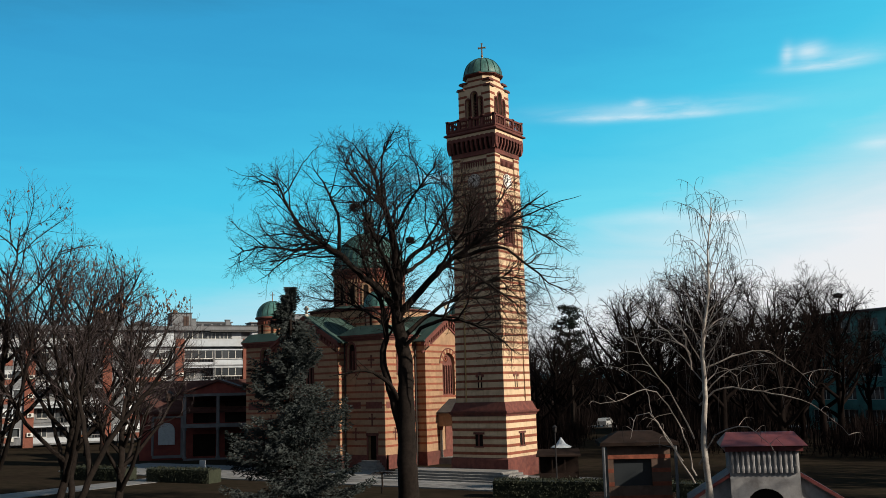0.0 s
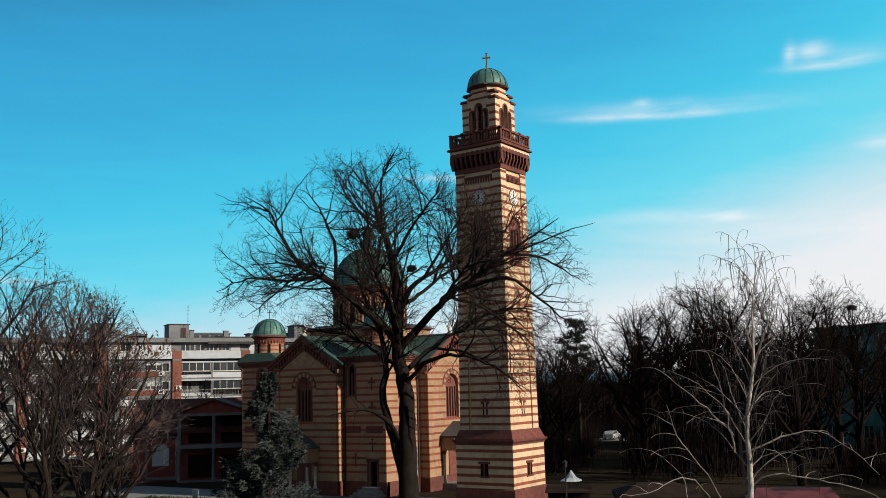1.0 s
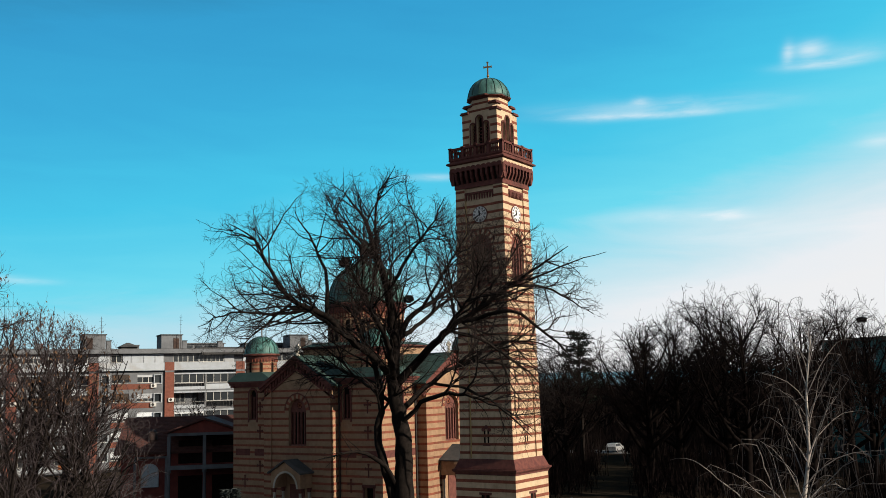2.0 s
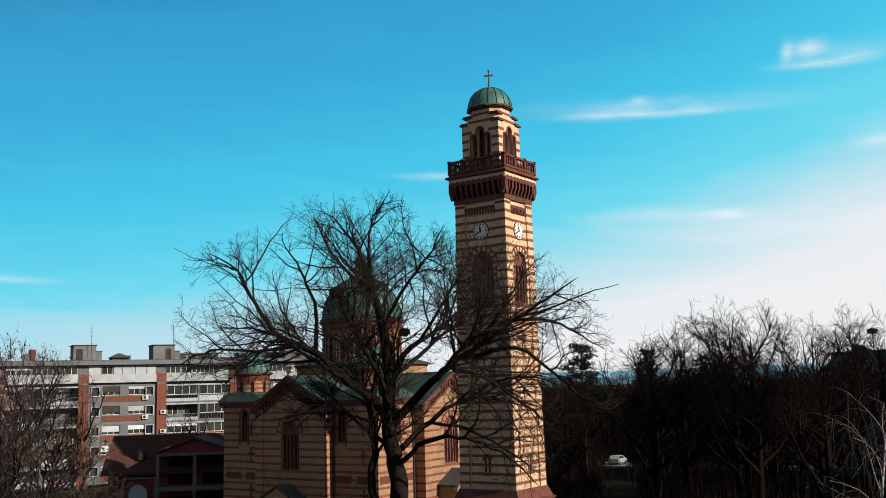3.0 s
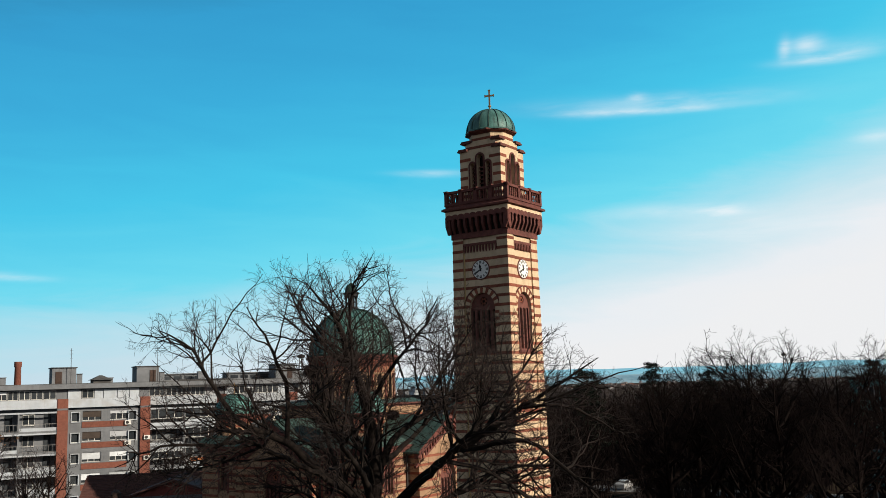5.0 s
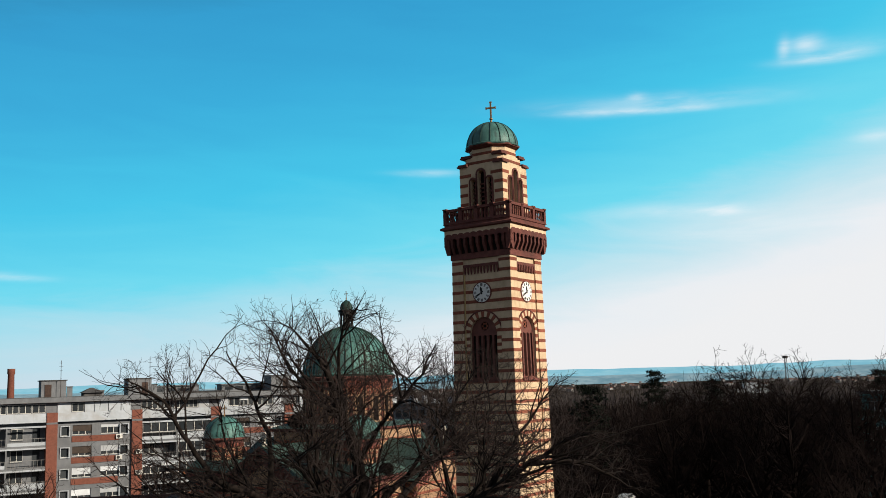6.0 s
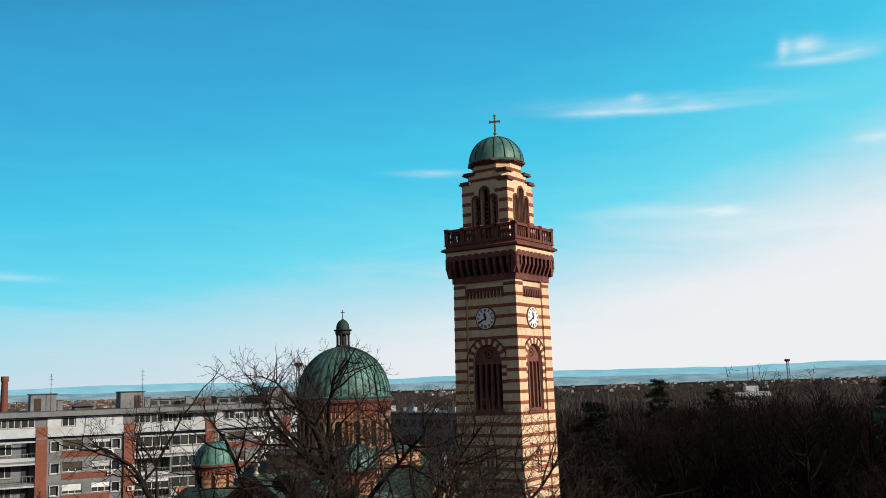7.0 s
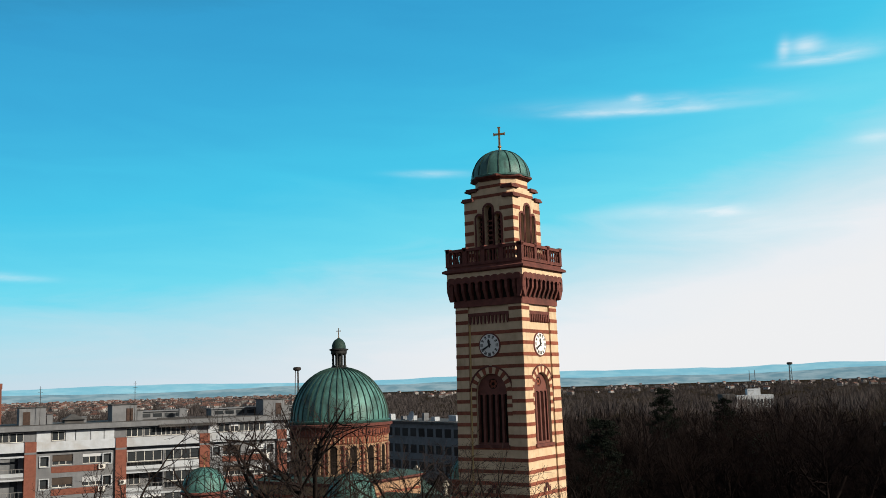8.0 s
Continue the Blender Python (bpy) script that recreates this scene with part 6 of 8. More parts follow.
def needle_tree(rng, h, r0, levels, per, clear, power=0.85, spray=34, size=0.16, droop=0.35, tip_up=0.35):
    """A spruce: tapered trunk, whorls of drooping boughs, each bough a spray of needle tufts."""
    trunk = Mesh().tube([(0, 0, -0.2), (0, 0, h * 0.5), (0, 0, h * 0.98)], [r0 * 0.085, r0 * 0.05, 0.015], 8)
    wood, leaf = Mesh(), Mesh()
    for k in range(levels):
        f = k / (levels - 1)
        z = clear + (h - clear) * f ** 0.92
        ln = r0 * (1 - f) ** power + 0.12
        for j in range(max(4, int(per * (1 - 0.5 * f)))):
            a = 2 * math.pi * j / per + k * 0.8 + rng.uniform(-0.3, 0.3)
            L = ln * rng.uniform(0.62, 1.16)
            d = np.array((math.cos(a), math.sin(a), 0))
            s = np.array((-math.sin(a), math.cos(a), 0))
            pts = []
            for q in range(5):
                t = q / 4
                pts.append(np.array((0, 0, z)) + d * L * t + np.array((0, 0, -droop * L * t + tip_up * L * t ** 3)))
            wood.tube(pts, [0.022, 0.018, 0.014, 0.01, 0.005], 3)
            m = max(8, int(spray * (0.35 + 0.65 * L / r0)))
            for _ in range(m):
                t = rng.uniform(0.06, 1.05)
                i = min(3, int(t * 4))
                c = pts[i] + (pts[i + 1] - pts[i]) * (t * 4 - i)
                w = (1.1 - t) * 0.38 * L
                c = c + s * rng.uniform(-w, w) + np.array((0, 0, rng.uniform(-0.13, 0.05)))
                v = d * rng.uniform(0.3, 1.0) + s * rng.uniform(-0.9, 0.9) + np.array((0, 0, rng.uniform(-0.55, 0.35)))
                v = v / np.linalg.norm(v) * size * rng.uniform(0.7, 1.4)
                u = np.cross(v, rng.normal(0, 1, 3))
                u = u / (np.linalg.norm(u) + 1e-6) * size * 0.20
                u2 = np.cross(u, v)
                u2 = u2 / (np.linalg.norm(u2) + 1e-6) * size * 0.20
                leaf.add([c - u, c + u, c + v, c - u2, c + u2], [(0, 1, 2), (3, 4, 2)])
    return trunk, wood, leaf


def black_pine(rng, h, rad, clear):
    """A broad pine: bare lower trunk, uneven rising boughs that end in dense cushions of needles."""
    trunk = Mesh().tube([(0, 0, -0.2), (0.1, 0, h * 0.45), (0, 0.1, h * 0.96)], [0.26, 0.18, 0.04], 8)
    wood, leaf = Mesh(), Mesh()
    for k in range(40):
        f = (k + rng.uniform(0, 0.9)) / 40
        z = clear + (h - clear) * 0.93 * f
        L = rad * (1.02 - 0.72 * f ** 1.6) * rng.uniform(0.45, 1.08) * (0.72 + 0.28 * min(1, f * 4))
        a = k * 2.4 + rng.uniform(-0.5, 0.5)
        c, s = math.cos(a), math.sin(a)
        pts = [np.array((c * L * t, s * L * t, z + L * (0.12 * t + 0.28 * t * t))) for t in (0, 0.35, 0.7, 1.0)]
        wood.tube(pts, [0.06, 0.045, 0.03, 0.015], 4)
        for _ in range(int(4 + 3.2 * L)):
            t = rng.uniform(0.3, 1.0) ** 0.7
            o = pts[0] + (pts[3] - pts[0]) * t + rng.normal(0, 0.28, 3) * (1, 1, 0.55)
            q = rng.uniform(0.3, 0.52)
            for _ in range(34):
                v = rng.normal(0, 1, 3)
                v[2] = abs(v[2]) * 0.9 - 0.25
                v = v / np.linalg.norm(v)
                p = o + v * q * rng.uniform(0.3, 0.8)
                e = v * q * rng.uniform(0.45, 0.8)
                u = np.cross(e, rng.normal(0, 1, 3))
                u = u / (np.linalg.norm(u) + 1e-6) * 0.055
                leaf.add([p - u, p + u, p + e], [(0, 1, 2)])
    return trunk, wood, leaf


def build_conifers():
    rng = np.random.default_rng(12)
    trunk, wood, leaf = needle_tree(rng, 9.4, 2.55, 46, 14, 0.4, power=0.78, spray=260, size=0.085)
    T = thing("spruce_tree", "bluish green spruce with drooping layered boughs", "spruce tree", Matrix.Translation((23.75, -48.2, GROUND)))
    part("trunk", trunk, M_BARK, T)
    part("bough_frame", wood, M_TWIG, T)
    part("foliage", leaf, M_SPRUCE, T, "blue-green needle sprays")
    rng = np.random.default_rng(13)
    trunk, wood, leaf = black_pine(rng, 18.0, 3.7, 8.0)
    first = None
    # last four stand out of view, added to shade candle house and kiosk
    for p, s in (((-20.3, 50.6), 1.0), ((-50.0, 141.0), 1.12), ((-36.0, 136.0), 1.0), ((-6.0, 140.0), 1.05), ((-9.0, 70.0), 0.85), ((6.0, 66.0), 0.8), ((40.5, -20.0), 0.72), ((42.0, -25.0), 0.75), ((39.0, -15.5), 0.7), ((44.0, -30.0), 0.75)):
        if first is None:
            first = thing("pine_tree", "dark green pine rising over the park", "pine tree", Matrix.Translation((p[0], p[1], GROUND)), "pines in the park")
            part("trunk", trunk, M_BARK, first)
            part("bough_frame", wood, M_TWIG, first)
            part("foliage", leaf, M_PINE, first)
        else:
            copy_thing(first, Matrix.Translation((p[0], p[1], GROUND)) @ Matrix.Rotation(p[0], 4, "Z") @ Matrix.Scale(s, 4))


build_conifers()


def glade(x, y):
    """How far a place lies from the axis of the open walk that leads to the park road."""
    return abs((x - 30) * 0.906 + (y + 48) * 0.423) if y < 90 else 99.0


def build_park():
    rng = np.random.default_rng(31)
    kinds = []
    near = [(1.9, 0.35, 0.75, 1.2, 4.0, 0.5, 1.1, 0.025, 0.17, 5, 3), (2.2, 0.35, 0.65, 0.7, 2.2, 0.5, 1.1, 0.02, 0.19, 3, 3),
            (2.1, 0.35, 0.65, 0.4, 1.2, 0.45, 0.95, 0.03, 0.15, 2, 3), (1.5, 0.4, 0.75, 0.3, 0.7, 0.4, 0.9, 0.02, 0.16, 1, 3)]
    far = [(1.1, 0.35, 0.75, 1.2, 4.0, 0.5, 1.1, 0.025, 0.17, 3, 3), (1.3, 0.35, 0.65, 0.9, 2.4, 0.5, 1.1, 0.02, 0.19, 2, 3), (1.5, 0.35, 0.65, 0.6, 1.4, 0.45, 0.95, 0.03, 0.15, 1, 3)]
    for orders, tip in ((near, 0.013), (far, 0.02)):
        for h, r, cl in ((18.5, 5.8, 3.6), (16.5, 5.2, 3.0), (19.5, 5.4, 4.6), (14.0, 4.6, 2.6)):
            thick, thin = park_tree(rng, h, r, cl, orders, limbs=11, tip=tip, r0=0.38, stout=1.7)
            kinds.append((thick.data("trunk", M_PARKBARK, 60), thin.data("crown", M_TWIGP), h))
    def put(x, y, k, s):
        tr, cr, h = kinds[k]
        T = thing("tree", "tall leafless park tree with dark spreading crown", "tree",
                  Matrix.Translation((x, y, GROUND)) @ Matrix.Rotation(rng.uniform(0, 6.28), 4, "Z") @ Matrix.Scale(s, 4), "bare trees in the park")
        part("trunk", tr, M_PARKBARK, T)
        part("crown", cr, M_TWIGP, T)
    # the row highest against the sky; its last four are unseen, added to dapple the tower
    for x, y, k, s in ((-2.4, 30, 3, 1.26), (-2.5, 38, 1, 1.10), (3.4, 36, 0, 1.14), (7.3, 30, 2, 1.0), (9.6, 42, 0, 1.05), (12.8, 46, 1, 1.16), (-18.5, 43, 3, 1.1),
                       (0.5, 48, 2, 0.9), (16.5, 38, 1, 1.0), (14.5, 24, 3, 1.05), (39, 4, 4, 1.1), (39.5, 11.5, 6, 1.08), (39.5, -3, 6, 1.0), (43, 7.5, 5, 1.2)):
        put(x, y, k, s * (1.03 if k < 4 else 1.0))
    # more of the park: unseen trees added sunward to shade the churchyard
    for x, y, k, s in ((36, -34, 1, 1.0), (42, -24, 0, 0.95), (35, -16, 2, 0.85), (47, -14, 1, 1.0), (38, -5, 0, 0.9), (50, -2, 2, 0.95), (36, 6, 1, 0.95), (44, 12, 3, 1.15),
                       (34, 17, 0, 0.85), (52, 20, 1, 1.0), (40, 26, 2, 0.9), (32, 30, 1, 0.9), (48, 36, 0, 1.0), (58, 8, 0, 1.0), (56, -24, 2, 0.9), (36, 44, 1, 1.0)):
        put(x + (8 if y < 0 else 5), y, k + 4, s)
    # and an unseen belt beyond the lawn, added to dim the low church walls
    for x, y, k, s in ((-14, -46, 0, 1.0), (-24, -42, 2, 0.9), (-34, -38, 1, 1.0), (-44, -33, 0, 0.95), (-56, -28, 2, 0.9), (-20, -56, 1, 1.1), (-34, -50, 0, 1.0), (-48, -44, 2, 0.95), (-6, -58, 2, 0.9),
                       (-2, -70, 0, 1.0), (12, -78, 1, 1.0), (26, -84, 2, 0.95), (42, -86, 0, 1.0), (56, -78, 1, 1.05), (66, -64, 2, 0.9), (64, -48, 0, 1.0), (58, -40, 1, 1.0), (8, -92, 0, 1.0), (34, -98, 2, 1.0)):
        put(x, y, k + 4, s)
    # the wood behind, on a loose grid
    for i in range(9):
        for j in range(9):
            x = -34 + j * 7.2 + rng.uniform(-2.6, 2.6) - i * 3.2
            y = 56 + i * 9.5 + rng.uniform(-3, 3)
            if abs(y - 86) < 6 or (x > 0 and 60 < y < 100) or glade(x, y) < 4.5:
                continue
            put(x, y, 4 + int(rng.integers(0, 4)), rng.uniform(0.72, 0.92))
    # smaller trees behind the church
    for x, y, s in ((-38, 34, 0.75), (-30, 38, 0.8), (-46, 30, 0.7), (-22, 36, 0.78), (-52, 40, 0.8), (-60, 36, 0.85), (-14, 30, 0.72), (-63, 24, 0.62), (-64, 26, 0.66), (-40, 48, 0.9), (-28, 52, 0.85), (-62, 52, 0.7), (-66, 8, 0.62), (-74, 16, 0.6)):
        put(x, y, 4 + int(rng.integers(0, 4)), s)


build_park()


def build_shade_belt():
    """An unseen dense wood added behind the walk to block low sky light from the walls: far too many stems to count."""
    rng = np.random.default_rng(61)
    w = Mesh()
    for i in range(150):
        a = radians(rng.uniform(188, 318))
        q = rng.uniform(62, 84)
        x, y, h, r = 22 + q * math.cos(a), -30 + q * math.sin(a), rng.uniform(17, 23), rng.uniform(3.5, 6.0)
        for _ in range(110):
            b, e = rng.uniform(0, 6.28), r * rng.random() ** 0.5
            bx, by = x + math.cos(b) * e, y + math.sin(b) * e
            z1 = h * (1 - 0.4 * (e / r) ** 2) * rng.uniform(0.6, 1.05)
            z0 = z1 * rng.uniform(0.0, 0.6)
            c, wd = rng.uniform(0, 6.28), rng.uniform(0.15, 0.5)
            ox, oy = rng.normal(0, 1.2, 2)
            w.add([(bx - math.cos(c) * wd, by - math.sin(c) * wd, GROUND + z0), (bx + math.cos(c) * wd, by + math.sin(c) * wd, GROUND + z0), (bx + ox, by + oy, GROUND + z1)], [(0, 1, 2)])
    tagged(part("woods", w, M_FARWOOD), "unseen dense dark leafless wood added to dim the low walls", "woods", kind="stuff")


build_shade_belt()


def build_thicket():
    """Undergrowth added to darken the shaded ground of the park: far too many stems to count."""
    rng = np.random.default_rng(55)
    th = Mesh()
    for _ in range(2300):
        x, y = rng.uniform(-62, 34), rng.uniform(24, 150)
        if abs(y - 86) < 5 or glade(x, y) < 2.2 or (x > -2 and 62 < y < 100) or (x < -34 and y < 30) or (8 < x < 14 and y < 60):
            continue
        h = rng.uniform(1.2, 4.6)
        for _ in range(46):
            a, q = rng.uniform(0, 6.28), rng.uniform(0, 1.6)
            bx, by = x + math.cos(a) * q, y + math.sin(a) * q
            t = rng.uniform(0.5, 1.0) * h
            w = rng.uniform(0.02, 0.07)
            b = rng.uniform(0, 6.28)
            dx, dy = math.cos(b) * w, math.sin(b) * w
            z0 = GROUND + rng.uniform(0, 0.5) * h
            ox, oy = rng.normal(0, 0.35, 2)
            th.add([(bx - dx, by - dy, z0), (bx + dx, by + dy, z0), (bx + ox, by + oy, GROUND + t)], [(0, 1, 2)])
    tagged(part("undergrowth", th, M_TWIGP), "dark leafless undergrowth added to darken the ground beneath the park trees", "undergrowth", kind="stuff")


build_thicket()


# ---------------------------------------------------------------- the apartment block
AZ = radians(63)
APT = Matrix.Translation((-84.0, 37.0, GROUND)) @ Matrix.Rotation(AZ, 4, "Z")   # x along the front, y into the block, z up


def window_unit(parent, x0, x1, z0, z1, y, panes, blind=0.0, blind_mat=None, name="window"):
    """A window set in the wall at depth y: frame bars, panes of dark glass, an outside roller blind."""
    W = part(name, Mesh().box(x0 - 0.06, x1 + 0.06, y - 0.05, y + 0.06, z0 - 0.07, z0 - 0.005), M_CONC, parent)
    n = panes
    fr = Mesh()
    fr.box(x0, x1, y + 0.02, y + 0.09, z0, z0 + 0.07).box(x0, x1, y + 0.02, y + 0.09, z1 - 0.07, z1)
    for k in range(n + 1):
        x = x0 + (x1 - x0) * k / n
        fr.box(max(x0, x - 0.035), min(x1, x + 0.035), y + 0.02, y + 0.09, z0 + 0.07, z1 - 0.07)
    part("window_frame", fr, M_FRAME, W)
    for k in range(n):
        a, b = x0 + (x1 - x0) * k / n, x0 + (x1 - x0) * (k + 1) / n
        block("pane", M_GLASS, W, a + 0.03, b - 0.03, y + 0.06, y + 0.075, z0 + 0.06, z1 - 0.06)
    if blind:
        block("blind", blind_mat or M_BLIND, W, x0 + 0.02, x1 - 0.02, y - 0.03, y + 0.015, z1 - (z1 - z0) * blind, z1)
    return W


def railing(parent, x0, x1, y, z0, h, mat):
    r = Mesh().box(x0, x1, y, y + 0.05, z0 + h - 0.06, z0 + h).box(x0, x1, y, y + 0.05, z0 + 0.08, z0 + 0.12)
    R = part("railing", r, M_METAL, parent)
    n = int((x1 - x0) / 0.45)
    for k in range(n + 1):
        x = x0 + (x1 - x0 - 0.04) * k / n
        block("baluster", M_METAL, R, x, x + 0.035, y + 0.005, y + 0.04, z0, z0 + h - 0.05)


def build_apartments():
    rng = random.Random(4)
    A = thing("apartment_block", "long grey apartment block with brick piers, white panels and loggias", "apartment block", APT)
    Z0 = -GROUND                        # heights below are above the church's floor level
    H = 2.85
    floors = [11.35 - H * k for k in range(4)]       # floor levels of the ordinary storeys
    depth = 12.0
    uL, uR = -48.6, 32.9
    mod = 11.1
    body = Mesh().box(uL, uR, 1.6, depth, 0, 17.0 + Z0)
    part("core", body, M_CONC, A, "grey concrete body")
    top = part("attic", Mesh().box(uL, uR, 1.1, 1.55, 15.6 + Z0, 17.1 + Z0), M_CONC, A, "set-back top storey")
    part("fascia", Mesh().box(uL - 0.3, uR + 0.3, 0.2, depth + 0.3, 17.12 + Z0, 17.78 + Z0), M_CONC, A, "grey roof fascia")
    part("roof", Mesh().box(uL, uR, 0.5, depth, 17.785 + Z0, 17.86 + Z0), M_ROOFDARK, A, "felt roof")
    for k in range(-4, 3):
        u0 = -0.4 + mod * k
        part("brick_pier", Mesh().box(u0, u0 + 1.4, -0.12, 1.7, 0, 15.75 + Z0), M_FBRICK, A, "red brick pier")
        block("pier_band", M_CONC, A, u0 - 0.01, u0 + 1.41, -0.14, 1.5, 14.2 + Z0, 14.45 + Z0)
        a, b = u0 + 1.4, u0 + mod
        # white parapet below the attic
        P = part("parapet", Mesh().box(a, b, 0.0, 0.18, 14.5 + Z0, 15.7 + Z0), M_WHITE, A, "white parapet panel")
        # attic glazing, varied by owner
        x = a
        while x < b - 1.0:
            w = rng.uniform(1.2, 2.4)
            kind = rng.random()
            x1 = min(b, x + w)
            if kind < 0.76:
                window_unit(top, x + 0.08, x1 - 0.08, 15.75 + Z0, 16.95 + Z0, 1.0, max(2, int(w / 0.6)), rng.choice((0, 0, 0.35)))
            else:
                block("wall_panel", M_WHITE, top, x + 0.05, x1 - 0.05, 0.95, 1.08, 15.65 + Z0, 17.0 + Z0)
            x = x1
        flat = k % 2 != 0
        levels = [(z, i) for i, z in enumerate([11.35 - H * j for j in range(5)])]
        for z, i in levels:
            zz = z + Z0
            if zz < 0.3:
                continue
            if flat:
                wall = Mesh()
                holes = [rect(a + 1.0, 1.0, zz + 1.2, zz + 2.45), rect(a + 3.2, 2.5, zz + 1.3, zz + 2.6), rect(a + 6.9, 2.5, zz + 1.3, zz + 2.6), rect(b - 1.0, 1.0, zz + 1.2, zz + 2.45)]
                holed(wall, lambda u, d, q: (u, 0.25 + d, q), [(a, zz), (b, zz), (b, zz + H), (a, zz + H)], holes, 0.3)
                W = part("wall", wall, M_CONC, A)
                block("brick_spandrel", M_FBRICK, W, a + 1.85, b - 1.75, 0.19, 0.25, zz + 0.35, zz + 1.15)
                for (c, w, z0, z1) in ((a + 1.0, 1.0, 1.2, 2.45), (b - 1.0, 1.0, 1.2, 2.45)):
                    window_unit(W, c - w / 2, c + w / 2, zz + z0, zz + z1, 0.4, 1)
                    sur = Mesh()
                    for q0, q1, r0, r1 in ((-0.62, -0.5, z0 - 0.1, z1 + 0.1), (0.5, 0.62, z0 - 0.1, z1 + 0.1), (-0.5, 0.5, z1, z1 + 0.1), (-0.5, 0.5, z0 - 0.1, z0)):
                        sur.box(c + q0, c + q1, 0.08, 0.3, zz + r0, zz + r1)
                    part("window_surround", sur, M_WHITE, W, "projecting white window frame")
                for c in (a + 3.2, a + 6.9):
                    r = rng.random()
                    first = c < a + 5
                    window_unit(W, c - 1.25, c + 1.25, zz + 1.3, zz + 2.6, 0.4, 3, rng.uniform(0.5, 0.75) if first else 0.3 + 0.35 * r, M_BLINDB if first and i < 2 else M_BLIND)
                if rng.random() < 0.5:
                    air_unit(A, b - 2.1, 0.2, zz + 0.55)
            else:
                # loggia: deep recess, slab, parapet, glazing behind
                block("slab", M_CONC, A, a, b, -0.05, 1.6, zz - 0.12, zz + 0.12)
                mid = (a + b) / 2
                block("divider", M_CONC, A, mid - 0.1, mid + 0.1, -0.02, 1.6, zz + 0.12, zz + H - 0.12)
                for c0, c1 in ((a + 0.02, mid - 0.12), (mid + 0.12, b - 0.02)):
                    r = rng.random()
                    if r < 0.55:
                        block("balcony_front", M_WHITE, A, c0, c1, 0.0, 0.1, zz + 0.14, zz + rng.choice((0.6, 0.95)))
                    railing(A, c0, c1, 0.02, zz + 0.12, 1.0, M_METAL)
                    if k >= 0 and (r > 0.45 or z > 11):
                        window_unit(A, c0 + 0.1, c1 - 0.1, zz + 1.15, zz + 2.55, 0.12, 4, rng.choice((0, 0, 0.3)), name="loggia_glazing")
                    else:
                        window_unit(A, c0 + 0.5, c0 + 2.0, zz + 0.9, zz + 2.4, 1.45, 2)
                        block("door", M_GLASS, A, c1 - 1.5, c1 - 0.6, 1.5, 1.58, zz + 0.14, zz + 2.4)
                    if rng.random() < 0.13:
                        block("blanket", M_CLOTH, A, c0 + 0.8, c0 + 2.6, -0.04, 0.015, zz + 0.45, zz + 1.13)
                if k == 0 and z > 11:
                    block("sun_panel", M_YELLOWP, A, a + 1.2, a + 2.2, 0.2, 0.25, zz + 1.15, zz + 2.5)
                block("soffit_beam", M_WHITE, A, a, b, -0.03, 0.12, zz + H - 0.35, zz + H - 0.13)
                if rng.random() < 0.7:
                    air_unit(A, a - 0.9, -0.14, zz + 1.2)
    # things on the roof
    for u in (-12.1, -0.6, 20.4, -34.0):
        roof_hut(A, u, 3.2, 2.25)
    for u, h in ((-9.7, 0), (2.2, 0)):
        antenna(A, u, 5.0 if u < 0 else 5.4)
    for i in range(16):
        u = uL + 3 + i * 4.6 + rng.uniform(-1, 1)
        y = rng.uniform(4, 10)
        h = rng.uniform(0.5, 1.3)
        if any(abs(u - q) < 4 for q in (-11, 0, 20.6)):
            continue
        ch = part("chimney", Mesh().box(u, u + 0.8, y, y + 0.6, 17.8 + Z0, 17.9 + h + Z0).box(u - 0.08, u + 0.88, y - 0.08, y + 0.68, 17.9 + h + Z0, 18.0 + h + Z0), M_CONC, A, "small concrete chimney")
    pyr = Mesh().prism(rects(-6.4, -4.0, 3.5, 6.2), 17.8 + Z0, 18.3 + Z0).prism(rects(-6.7, -3.7, 3.1, 6.6), 18.3 + Z0, 19.0 + Z0, rects(-5.4, -5.0, 4.6, 5.0))
    part("rooflight", pyr, M_ROOFDARK, A, "dark hipped rooflight")
    part("awning", Mesh().add([(5.2, -0.2, 16.95 + Z0), (13.0, -0.2, 16.95 + Z0), (13.0, 1.6, 18.1 + Z0), (5.2, 1.6, 18.1 + Z0), (5.2, -0.2, 16.87 + Z0), (13.0, -0.2, 16.87 + Z0), (13.0, 1.6, 18.02 + Z0), (5.2, 1.6, 18.02 + Z0)],
                              [(0, 1, 2, 3), (4, 7, 6, 5), (0, 4, 5, 1), (1, 5, 6, 2), (2, 6, 7, 3), (3, 7, 4, 0)]), M_ROOFDARK, A, "dark corrugated awning")
    for k in range(26):
        x = 5.25 + k * 0.3
        part("rib", Mesh().tube([(x, -0.22, 16.98 + Z0), (x, 1.6, 18.13 + Z0)], 0.035, 4), M_PIPE, A)
    for u in (2.0, 14.0, 23.5):
        part("pent_box", Mesh().box(u, u + 8.5, 6.5, 9.5, 17.8 + Z0, 18.9 + Z0).box(u - 0.2, u + 8.7, 6.2, 9.8, 18.9 + Z0, 19.05 + Z0), M_CONC, A, "low rooftop storage row")
        for q in range(5):
            block("pane", M_GLASS, A, u + 0.5 + q * 1.6, u + 1.7 + q * 1.6, 6.42, 6.49, 18.15 + Z0, 18.65 + Z0)


